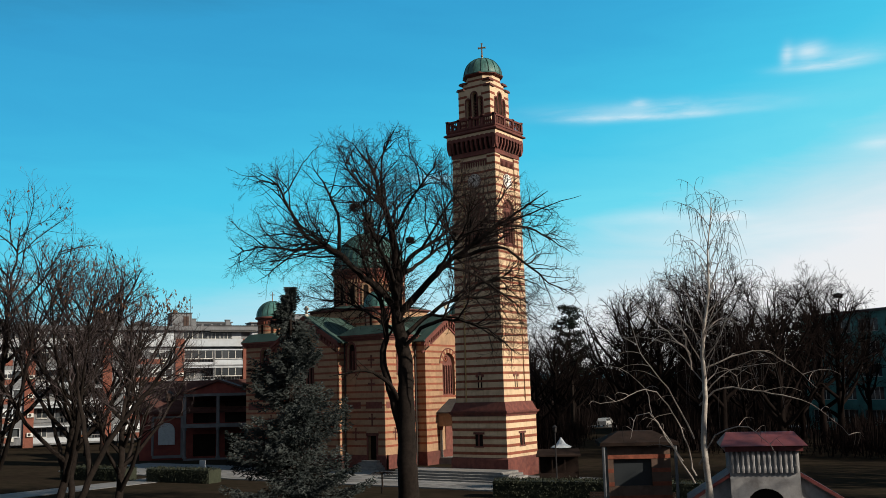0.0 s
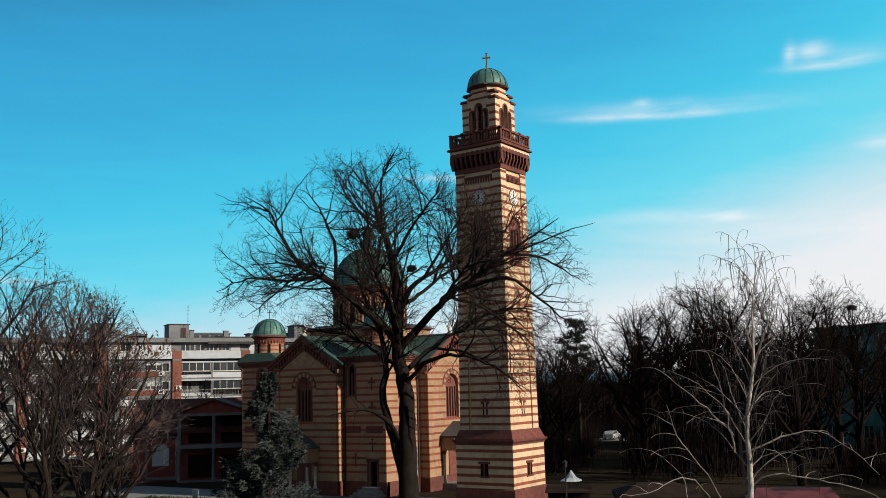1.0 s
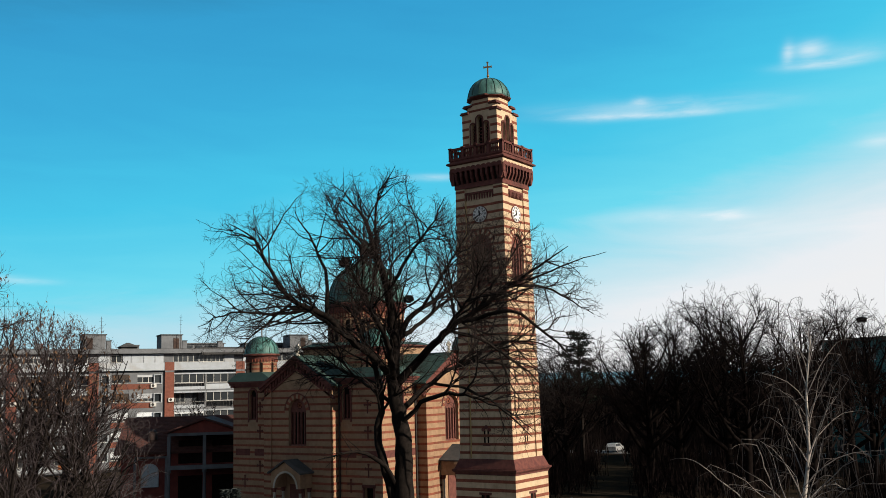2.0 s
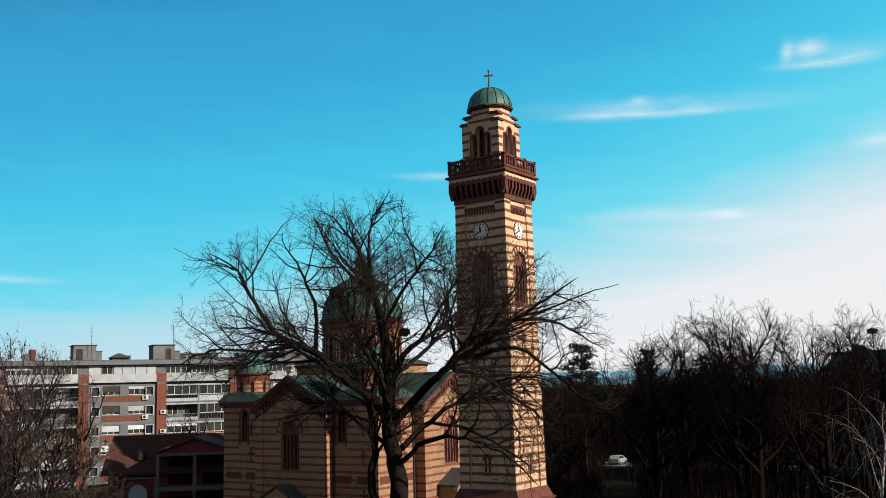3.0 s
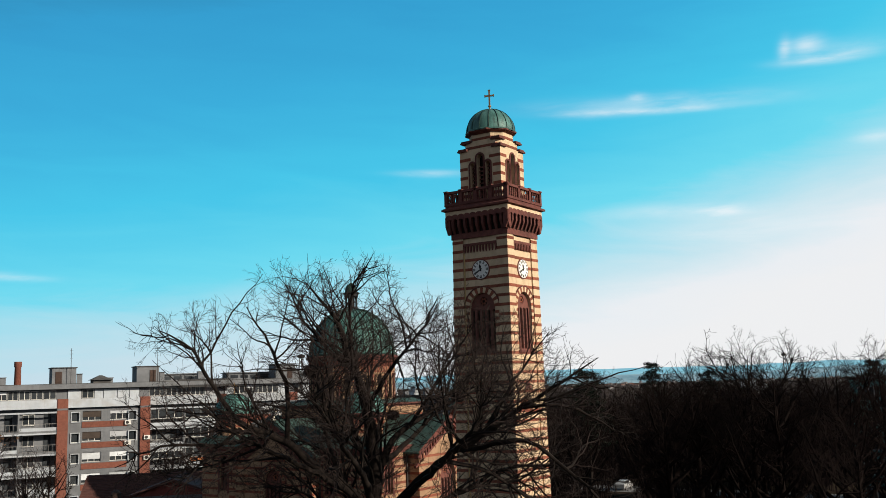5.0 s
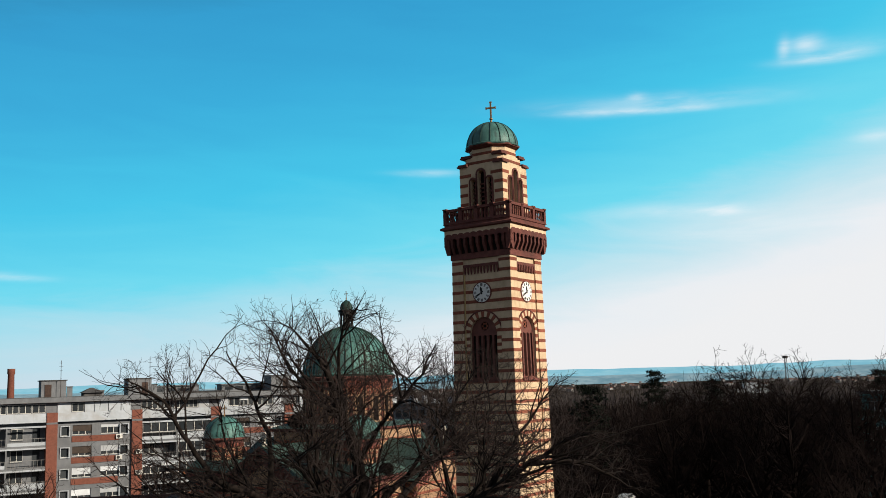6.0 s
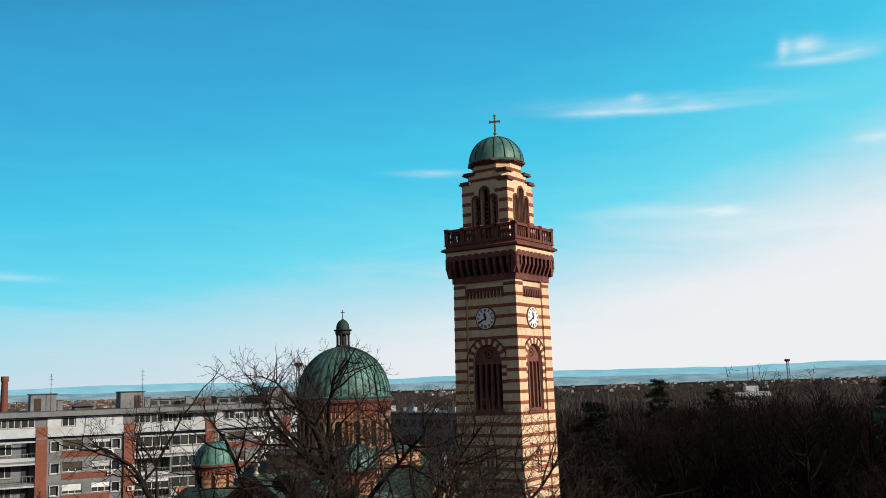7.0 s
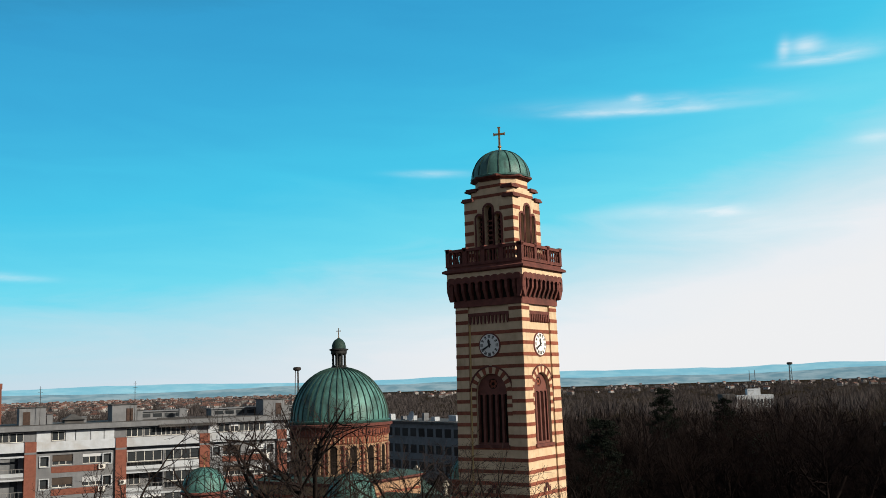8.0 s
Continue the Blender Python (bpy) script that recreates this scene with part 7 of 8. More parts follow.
def air_unit(A, x, y, z):
    u = part("air_conditioner", Mesh().box(x, x + 0.85, y - 0.3, y, z, z + 0.58), M_AC, A, "white air conditioner")
    ring = [(x + 0.32 + 0.22 * math.cos(2 * math.pi * j / 14), y - 0.305, z + 0.29 + 0.22 * math.sin(2 * math.pi * j / 14)) for j in range(14)]
    part("fan_grille", Mesh().add(ring, [tuple(range(14))]), M_BLACK, u)


def roof_hut(A, u, w, h):
    z = 17.8 - GROUND
    R = part("stair_head", Mesh().box(u, u + w, 2.0, 5.6, z, z + h), M_CONC, A, "grey rooftop stair house with brown door")
    part("cap", Mesh().box(u - 0.15, u + w + 0.15, 1.85, 5.75, z + h, z + h + 0.12), M_ROOFDARK, R)
    block("door", M_RUST, R, u + 0.45 if u < -5 else u + w - 1.35, u + 1.3 if u < -5 else u + w - 0.5, 1.93, 2.03, z + 0.1, z + 1.75)
    block("vent", M_CONC, R, u + w + 0.2, u + w + 0.9, 2.6, 3.2, z, z + 1.35)
    block("vent_cap", M_ROOFDARK, R, u + w + 0.12, u + w + 0.98, 2.5, 3.3, z + 1.35, z + 1.45)


def antenna(A, u, h):
    z = 17.8 - GROUND
    M = part("antenna", Mesh().tube([(u, 1.2, z - 1.5), (u, 1.2, z + h)], 0.035, 5), M_PIPE, A, "thin rooftop aerial")
    for k, w in ((0.93, 0.22), (0.84, 0.3), (0.72, 0.2), (0.5, 0.12)):
        part("element", Mesh().tube([(u - w, 1.2, z + h * k), (u + w, 1.2, z + h * k)], 0.018, 4), M_PIPE, M)


build_apartments()


# ---------------------------------------------------------------- the parish house with an open gable porch
def build_parish_house():
    P = thing("parish_house", "two-storey house with red tiled roof, open gable porch and red walls", "house",
              Matrix.Translation((-44.8, 5.8, GROUND)) @ Matrix.Rotation(radians(41), 4, "Z") @ Matrix.Diagonal((1.03, 1.0, 1.045, 1.0)) @ Matrix.Translation((44.2, -3.4, 0)))
    x0, x1, y0, y1, ez, rz = -49.3, -33.5, 5.6, 15.0, 5.2, 8.42
    part("wall", Mesh().box(x0, x1, y0, y1, 0, ez), M_REDWALL, P, "dull red plaster wall")
    rf = Mesh()
    yc = (y0 + y1) / 2
    for a, b in ((y0 - 0.7, yc), (y1 + 0.7, yc)):
        vs = [(x0 - 0.6, a, ez - 0.15), (x1 + 0.6, a, ez - 0.15), (x1 + 0.6, b, rz), (x0 - 0.6, b, rz), (x0 - 0.6, a, ez - 0.35), (x1 + 0.6, a, ez - 0.35), (x1 + 0.6, b, rz - 0.2), (x0 - 0.6, b, rz - 0.2)]
        rf.add(vs, [(0, 1, 2, 3), (4, 7, 6, 5), (0, 4, 5, 1), (1, 5, 6, 2), (2, 6, 7, 3), (3, 7, 4, 0)])
    R = part("roof", rf, M_HOUSEROOF, P, "red-brown tiled roof darkened for shadow")
    for k in range(26):
        t = k / 26
        y = y0 - 0.7 + (yc - y0 + 0.7) * t
        z = ez - 0.15 + (rz - ez + 0.15) * t
        block("roof_strip", M_HOUSEROOF, R, x0 - 0.62, x1 + 0.62, y - 0.03, y + 0.14, z - 0.02, z + 0.035)
    # porch: gable on posts over two storeys
    px0, px1, py = -44.2, -37.2, 3.4
    gz = 8.12
    g = Mesh()
    xm = (px0 + px1) / 2
    for a in (px0 - 0.5, px1 + 0.5):
        vs = [(a, py - 0.4, 7.0), (xm, py - 0.4, gz + 0.25), (xm, yc, gz + 0.25), (a, yc, 7.0), (a, py - 0.4, 6.82), (xm, py - 0.4, gz + 0.05), (xm, yc, gz + 0.05), (a, yc, 6.82)]
        g.add(vs, [(0, 1, 2, 3), (4, 7, 6, 5), (0, 4, 5, 1), (1, 5, 6, 2), (2, 6, 7, 3), (3, 7, 4, 0)])
    part("porch_roof", g, M_HOUSEROOF, P, "tiled porch gable")
    part("tympanum", Mesh().add([(px0, py, 6.9), (px1, py, 6.9), (xm, py, gz), (px0, py + 0.2, 6.9), (px1, py + 0.2, 6.9), (xm, py + 0.2, gz)], [(0, 1, 2), (5, 4, 3), (0, 3, 4, 1), (1, 4, 5, 2), (2, 5, 3, 0)]), M_REDWALL, P)
    for z0, z1 in ((6.62, 6.9), (3.35, 3.75), (0.0, 0.18)):
        part("beam", Mesh().box(px0 - 0.1, px1 + 0.1, py - 0.1, py + 0.25, z0, z1), M_CONC, P, "grey porch beam")
    part("balcony_floor", Mesh().box(px0, px1, py + 0.26, y0 - 0.01, 3.4, 3.6), M_CONC, P)
    for x in (px0, xm, px1):
        C = part("post", Mesh().box(x - 0.16, x + 0.16, py - 0.04, py + 0.22, 3.76, 6.6), M_CONC, P, "grey porch post")
        part("column", Mesh().lathe([(0.24, 0.18), (0.24, 0.35), (0.17, 0.42), (0.15, 3.0), (0.22, 3.12), (0.25, 3.34)], 10, x, py + 0.09), M_CONC, P, smooth=40)
    for z in (0.3, 3.8):
        for k in range(2):
            a = px0 + 0.6 + k * 3.4
            part("opening", Mesh().box(a, a + 2.4, y0 - 0.06, y0 - 0.02, z, z + 2.3), M_VOID, P, "dark doorway")
    # panelled wall with an arched plaque
    part("panel_frame", Mesh().box(-47.9, -44.7, 5.35, 5.45, 0.2, 0.5).box(-47.9, -44.7, 5.35, 5.45, 4.4, 4.6).box(-48.0, -47.75, 5.35, 5.45, 0.5, 4.4).box(-44.9, -44.6, 5.35, 5.45, 0.5, 4.4), M_CONC, P)
    ol = arch(-46.4, 1.75, 1.6, 3.9)
    pl = Mesh().add([(u, y, z) for y in (5.6, 5.36) for u, z in ol], [tuple(range(13, 26))] + [(i, (i + 1) % 13, 13 + (i + 1) % 13, 13 + i) for i in range(13)])
    part("plaque", pl, M_ICON, P, "pale blue arched plaque")
    part("eave_shade", Mesh().box(x0 - 0.2, px0 - 0.2, 4.95, 5.5, 4.9, 5.1), M_RUST, P)
    d = part("dormer", Mesh().lathe([(0.5, 6.2), (0.45, 7.0), (0.2, 7.25), (0.02, 7.3)], 12, -46.4, 6.7), M_RUST, P, "small round dormer", smooth=40)


build_parish_house()


# ---------------------------------------------------------------- the school on the far side
def build_school():
    a, b = Vector((3.2, 77.0)), Vector((40.0, 57.0))
    d = (b - a).normalized()
    M = Matrix.Translation((a.x, a.y, GROUND)) @ Matrix.Rotation(math.atan2(d.y, d.x), 4, "Z")
    S = thing("school_building", "large dark teal flat-roofed building with rows of windows", "building", M)
    L, H = (b - a).length, 15.7
    wall = Mesh()
    holes = []
    for r in range(5):
        for c in range(9):
            holes.append(rect(2.6 + c * 4.4, 3.2, 1.1 + r * 3.0, 2.8 + r * 3.0))
    holed(wall, lambda u, q, z: (u, q, z), [(0, 0), (L, 0), (L, H), (0, H)], [h for h in holes if h[1][0] < L - 0.4], 0.25)
    wall.add([(0, 0, 0), (0, 14, 0), (0, 14, H), (0, 0, H)], [(0, 1, 2, 3)]).add([(L, 0, 0), (L, 14, 0), (L, 14, H), (L, 0, H)], [(0, 1, 2, 3)])
    wall.add([(0, 14, 0), (L, 14, 0), (L, 14, H), (0, 14, H)], [(0, 1, 2, 3)])
    part("wall", wall, M_TEALWALL, S, "dark teal painted facade")
    part("roof", Mesh().box(-0.3, L + 0.3, -0.35, 14.3, H, H + 0.35), M_ROOFDARK, S)
    for h in holes:
        if h[1][0] < L - 0.4:
            window_unit(S, h[0][0], h[1][0], h[0][1], h[2][1], 0.16, 4)
    for r in range(6):
        block("string_course", M_TEALWALL, S, 0, L, -0.06, -0.002, 0.45 + r * 3.0, 0.7 + r * 3.0)
    sx = 4.4
    si = part("siren_mast", Mesh().tube([(sx, 3.0, H + 0.3), (sx, 3.0, H + 3.0)], 0.07, 6), M_PIPE, S, "rooftop siren on a short mast")
    part("siren_head", Mesh().lathe([(0.12, H + 2.6), (0.2, H + 2.85), (0.72, H + 2.9), (0.76, H + 3.08), (0.45, H + 3.22), (0.12, H + 3.32)], 14, sx, 3.0), M_BLACK, si, smooth=30)
    for k in range(4):
        aa = math.pi / 2 * k + 0.4
        block("horn", M_BLACK, si, sx + 0.45 * math.cos(aa) - 0.13, sx + 0.45 * math.cos(aa) + 0.13, 3.0 + 0.45 * math.sin(aa) - 0.13, 3.0 + 0.45 * math.sin(aa) + 0.13, H + 2.55, H + 2.89)


build_school()


# ---------------------------------------------------------------- small buildings and things in the churchyard
def build_candle_house():
    M = Matrix.Translation((*side((26.8, -22.6), 0, 0, 0)[:2], GROUND + 0.0)) @ Matrix.Scale(1.08, 4) @ Matrix.Rotation(radians(22), 4, "Z")
    C = thing("candle_house", "small white chapel-like candle house with red sheet roof", "candle house", M)
    w = Mesh()
    holed(w, lambda u, d, z: (u, -1.0 + d, z), [(-1.3, 0), (1.3, 0), (1.3, 3.75), (-1.3, 3.75)], [arch(0, 1.5, 0.05, 2.3)], 0.3)
    w.add([(-1.3, -1.0, 0), (-1.3, 1.4, 0), (-1.3, 1.4, 3.75), (-1.3, -1.0, 3.75)], [(0, 1, 2, 3)]).add([(1.3, -1.0, 0), (1.3, 1.4, 0), (1.3, 1.4, 3.75), (1.3, -1.0, 3.75)], [(0, 1, 2, 3)])
    part("wall", w, M_GREYPLASTER, C, "weathered white plaster wall with arch, greyed for shade")
    part("interior", Mesh().box(-1.25, 1.25, -0.68, 1.35, 0.02, 3.7), M_VOID, C)
    part("eaves_board", Mesh().box(-1.45, 1.45, -1.2, 1.6, 3.72, 3.93), M_REDTIN, C)
    part("roof", Mesh().prism(rects(-1.62, 1.62, -1.35, 1.75), 3.93, 4.4, rects(-1.3, 1.3, 0.1, 0.3)), M_REDTIN, C, "red sheet-metal roof")
    for k in range(13):
        x = -1.2 + k * 0.2
        part("baluster", Mesh().lathe([(0.06, 2.9), (0.075, 3.05), (0.04, 3.2), (0.075, 3.5), (0.06, 3.72)], 6, x, -1.06), M_GREYPLASTER, C)
    for s in (-1, 1):
        W = part("wing", Mesh().prism(rects(min(s * 1.3, s * 2.7), max(s * 1.3, s * 2.7), -0.8, 1.2), 0, 1.9), M_GREYPLASTER, C, "low white side wing")
        lo, hi = (s * 1.3, s * 2.95)
        part("wing_roof", Mesh().add([(lo, -1.0, 2.9), (hi, -1.0, 1.85), (hi, 1.4, 1.85), (lo, 1.4, 2.9), (lo, -1.0, 2.75), (hi, -1.0, 1.7), (hi, 1.4, 1.7), (lo, 1.4, 2.75)], [(0, 1, 2, 3), (4, 7, 6, 5), (0, 4, 5, 1), (1, 5, 6, 2), (2, 6, 7, 3), (3, 7, 4, 0)]), M_REDTIN, W, "red sloping roof")
        part("gable_infill", Mesh().add([(lo, -0.79, 1.9), (s * 2.7, -0.79, 1.9), (lo, -0.79, 2.8)], [(0, 1, 2)]), M_GREYPLASTER, W)
        part("round_window", Mesh().add([(s * 2.05 + 0.4 * math.cos(2 * math.pi * j / 12), -0.81, 1.1 + 0.4 * math.sin(2 * math.pi * j / 12)) for j in range(12)], [tuple(range(12))]), M_VOID, W)


def build_striped_kiosk():
    M = Matrix.Translation((*side((21.0, -22.6), 0, 0, 0)[:2], GROUND)) @ Matrix.Rotation(radians(30), 4, "Z") @ Matrix.Diagonal((1.0, 1.0, 1.2, 1.0))
    K = thing("striped_kiosk", "low striped brick kiosk with dark window and flat roof", "kiosk", M)
    w = Mesh()
    at = lambda u, d, z: (u, -1.2 + d, z)
    win = rect(-0.3, 1.7, 2.0, 3.0)
    holed(w, at, [(-1.4, 0), (1.4, 0), (1.4, 3.5), (-1.4, 3.5)], [win], 0.2)
    w.add([(-1.4, -1.2, 0), (-1.4, 1.2, 0), (-1.4, 1.2, 3.5), (-1.4, -1.2, 3.5)], [(0, 1, 2, 3)]).add([(1.4, -1.2, 0), (1.4, 1.2, 0), (1.4, 1.2, 3.5), (1.4, -1.2, 3.5)], [(0, 1, 2, 3)])
    W = part("wall", w, M_KIOSK, K)
    bands(W, at, -1.4, 1.4, 0.4, 3.4, [win], phase=0.5, period=0.5, high=0.15)
    block("glass", M_GLASS, W, -1.2, 0.6, -1.02, -0.99, 1.95, 3.05)
    part("roof", Mesh().prism(rects(-1.75, 1.75, -1.6, 1.6), 3.5, 3.62).prism(rects(-1.75, 1.75, -1.6, 1.6), 3.62, 4.0, rects(-0.8, 0.8, -0.2, 0.2)), M_DULLROOF, K, "brown low roof")
    for x in (-1.6, 1.6):
        part("post", Mesh().tube([(x, -1.5, 0), (x, -1.5, 3.5)], 0.07, 6), M_CONC, K)


build_candle_house()
build_striped_kiosk()


def build_hedge(x, y, turn, L, W, H, seed, label):
    rng = np.random.default_rng(seed)
    lf = Mesh()
    n = int(L * (W + H) * 260)
    for _ in range(n):
        f = rng.integers(0, 4)
        px, py, pz = rng.uniform(-L / 2, L / 2), rng.uniform(-W / 2, W / 2), rng.uniform(0.05, H)
        if f == 0:
            pz = H
        elif f == 1:
            py = -W / 2
        elif f == 2:
            py = W / 2
        c = np.array((px, py, pz)) + rng.normal(0, 0.05, 3)
        v, u = rng.normal(0, 0.06, 3), rng.normal(0, 0.035, 3)
        lf.add([c - u, c + u, c + v], [(0, 1, 2)])
    Hh = thing("hedge", label, "hedge", Matrix.Translation((x, y, GROUND)) @ Matrix.Rotation(turn, 4, "Z"), "clipped hedges")
    part("body", Mesh().box(-L / 2 + 0.05, L / 2 - 0.05, -W / 2 + 0.05, W / 2 - 0.05, 0, H - 0.06), M_HEDGE, Hh)
    part("foliage", lf, M_HEDGE, Hh)


for i, (x, y, tn, L) in enumerate(((9.6, -10.2, 0.22, 7.5), (-24.0, -11.6, 0.1, 7.0), (-33.5, -13.0, 0.1, 8.0), (16.6, -9.0, 0.2, 5.0))):
    build_hedge(x, y, tn, L, 1.5, 1.1, 40 + i, "dark clipped hedge along the paved forecourt")


def build_stall():
    S = thing("market_stall", "dark wooden stall with low roof and three openings", "stall", Matrix.Translation((7.7, -5.6, GROUND)) @ Matrix.Rotation(radians(28), 4, "Z") @ Matrix.Diagonal((0.58, 0.75, 1.06, 1.0)))
    part("counter", Mesh().box(-2.3, 2.3, -0.9, -0.8, 0, 1.05).box(-2.3, -2.2, -0.8, 0.9, 0, 1.05).box(2.2, 2.3, -0.8, 0.9, 0, 1.05), M_DULLROOF, S)
    part("back", Mesh().box(-2.3, 2.3, 0.82, 0.9, 0, 2.1), M_DULLROOF, S)
    for x in (-2.25, -0.75, 0.75, 2.25):
        part("post", Mesh().box(x - 0.06, x + 0.06, -0.9, -0.78, 1.06, 2.1), M_DULLROOF, S)
    part("roof", Mesh().prism(rects(-2.6, 2.6, -1.2, 1.1), 2.1, 2.2).prism(rects(-2.6, 2.6, -1.2, 1.1), 2.2, 2.55, rects(-2.4, 2.4, -0.1, 0.0)), M_DULLROOF, S, "dark low roof")
    U = thing("folded_parasol", "pale half-open market parasol beside the stall", "parasol", Matrix.Translation((6.5, -2.9, GROUND)) @ Matrix.Diagonal((0.62, 0.62, 0.95, 1.0)))
    part("pole", Mesh().tube([(0, 0, 0), (0, 0, 3.3)], 0.035, 6), M_METAL, U)
    part("canopy", Mesh().lathe([(1.25, 2.75), (1.2, 2.8), (0.6, 3.0), (0.2, 3.35), (0.04, 3.5)], 8, 0, 0), M_WHITE, U, "pale canvas canopy")
    part("foot", Mesh().lathe([(0.35, 0), (0.35, 0.08), (0.06, 0.12)], 10), M_CONC, U)


build_stall()


def build_lamp(x, y):
    L = thing("street_lamp", "slim dark park lamp with a small lantern head", "street lamp", Matrix.Translation((x, y, GROUND)), "park lamps")
    part("base", Mesh().lathe([(0.16, 0), (0.16, 0.3), (0.08, 0.5)], 8), M_BLACK, L)
    part("pole", Mesh().tube([(0, 0, 0.4), (0, 0, 3.9)], [0.06, 0.04], 6), M_BLACK, L)
    part("lantern", Mesh().lathe([(0.05, 3.85), (0.13, 3.95), (0.16, 4.2), (0.2, 4.24), (0.03, 4.4)], 6), M_BLACK, L, "dark lantern head")


build_lamp(8.6, -7.6)


def build_bench(x, y, turn):
    B = thing("park_bench", "slatted wooden park bench with grey concrete feet", "bench", Matrix.Translation((x, y, GROUND)) @ Matrix.Rotation(turn, 4, "Z"), "park benches")
    for sx in (-0.7, 0.7):
        part("foot", Mesh().box(sx - 0.05, sx + 0.05, -0.25, 0.25, 0, 0.42).box(sx - 0.05, sx + 0.05, 0.2, 0.28, 0.42, 0.9), M_CONC, B)
    for k in range(4):
        block("slat", M_RUST, B, -0.95, 0.95, -0.24 + k * 0.12, -0.15 + k * 0.12, 0.425, 0.465)
    for k in range(3):
        block("back_slat", M_RUST, B, -0.95, 0.95, 0.16, 0.195, 0.55 + k * 0.13, 0.65 + k * 0.13)


for x, y, a in ((15.2, -14.0, 0.3), (18.2, -13.2, 0.3), (-12.0, -9.6, 0.05)):
    build_bench(x, y, a)


def build_shrub(x, y):
    rng = np.random.default_rng(77)
    T = thing("small_tree", "small umbrella-shaped grafted tree on the lawn", "small tree", Matrix.Translation((x, y, GROUND)))
    m, cr = Mesh().tube([(0, 0, 0), (0.03, 0, 0.7), (0, 0, 1.35)], [0.07, 0.06, 0.05], 6), Mesh()
    for k in range(70):
        a = rng.uniform(0, 6.28)
        L = rng.uniform(0.5, 1.1)
        p = [(0, 0, 1.3)]
        for q in range(1, 5):
            t = q / 4
            p.append((math.cos(a) * L * t, math.sin(a) * L * t, 1.3 + 0.5 * t - 0.55 * t * t + rng.normal(0, 0.03)))
        cr.tube(p, [0.02, 0.016, 0.012, 0.008, 0.005], 3)
    part("trunk", m, M_BARK, T)
    part("crown", cr, M_TWIG, T)


build_shrub(-2.4, -12.4)
sg = thing("notice_board", "small white notice board on a post by the path", "notice board", Matrix.Translation((-24.4, -9.2, GROUND)))
part("post", Mesh().tube([(0, 0, 0), (0, 0, 1.6)], 0.035, 6), M_METAL, sg)
part("board", Mesh().box(-0.35, 0.35, -0.05, -0.02, 0.7, 1.55), M_WHITE, sg, "white board")


def build_car(x, y, turn):
    C = thing("car", "silver estate car parked on the park road", "car", Matrix.Translation((x, y, GROUND + 0.03)) @ Matrix.Rotation(turn, 4, "Z"))
    side_l = [(-2.1, 0.35), (2.1, 0.35), (2.15, 0.75), (1.2, 0.98), (0.55, 1.42), (-1.7, 1.45), (-2.1, 0.95)]
    n = len(side_l)
    vs = [(px, sy * (0.82 if pz < 1.1 else 0.66), pz) for sy in (-1, 1) for px, pz in side_l]
    part("body", Mesh().add(vs, [tuple(range(n)), tuple(range(n, 2 * n))[::-1]] + [(i, n + i, n + (i + 1) % n, (i + 1) % n) for i in range(n)]), M_CARPAINT, C)
    for sy in (-1, 1):
        part("side_window", Mesh().add([(1.0, sy * 0.80, 1.0), (0.5, sy * 0.70, 1.37), (-1.65, sy * 0.70, 1.38), (-1.9, sy * 0.80, 1.0)], [(0, 1, 2, 3)]), M_GLASS, C)
        for wx in (-1.35, 1.3):
            Wl = part("wheel", Mesh().add([(wx + 0.32 * math.cos(2 * math.pi * j / 14), sy * yy, 0.32 + 0.32 * math.sin(2 * math.pi * j / 14)) for yy in (0.68, 0.86) for j in range(14)],
                      [tuple(range(14)), tuple(range(14, 28))[::-1]] + [(i, (i + 1) % 14, 14 + (i + 1) % 14, 14 + i) for i in range(14)]), M_TYRE, C)
            part("rim", Mesh().add([(wx + 0.2 * math.cos(2 * math.pi * j / 10), sy * 0.865, 0.32 + 0.2 * math.sin(2 * math.pi * j / 10)) for j in range(10)], [tuple(range(10))]), M_METAL, Wl)
        block("headlight", M_LAMPW, C, 2.02, 2.14, sy * 0.6 - 0.14, sy * 0.6 + 0.14, 0.6, 0.76)
    part("windscreen", Mesh().add([(1.22, -0.74, 1.0), (1.22, 0.74, 1.0), (0.6, 0.62, 1.4), (0.6, -0.62, 1.4)], [(0, 1, 2, 3)]), M_GLASS, C)


build_car(-32.3, 85.4, radians(97))


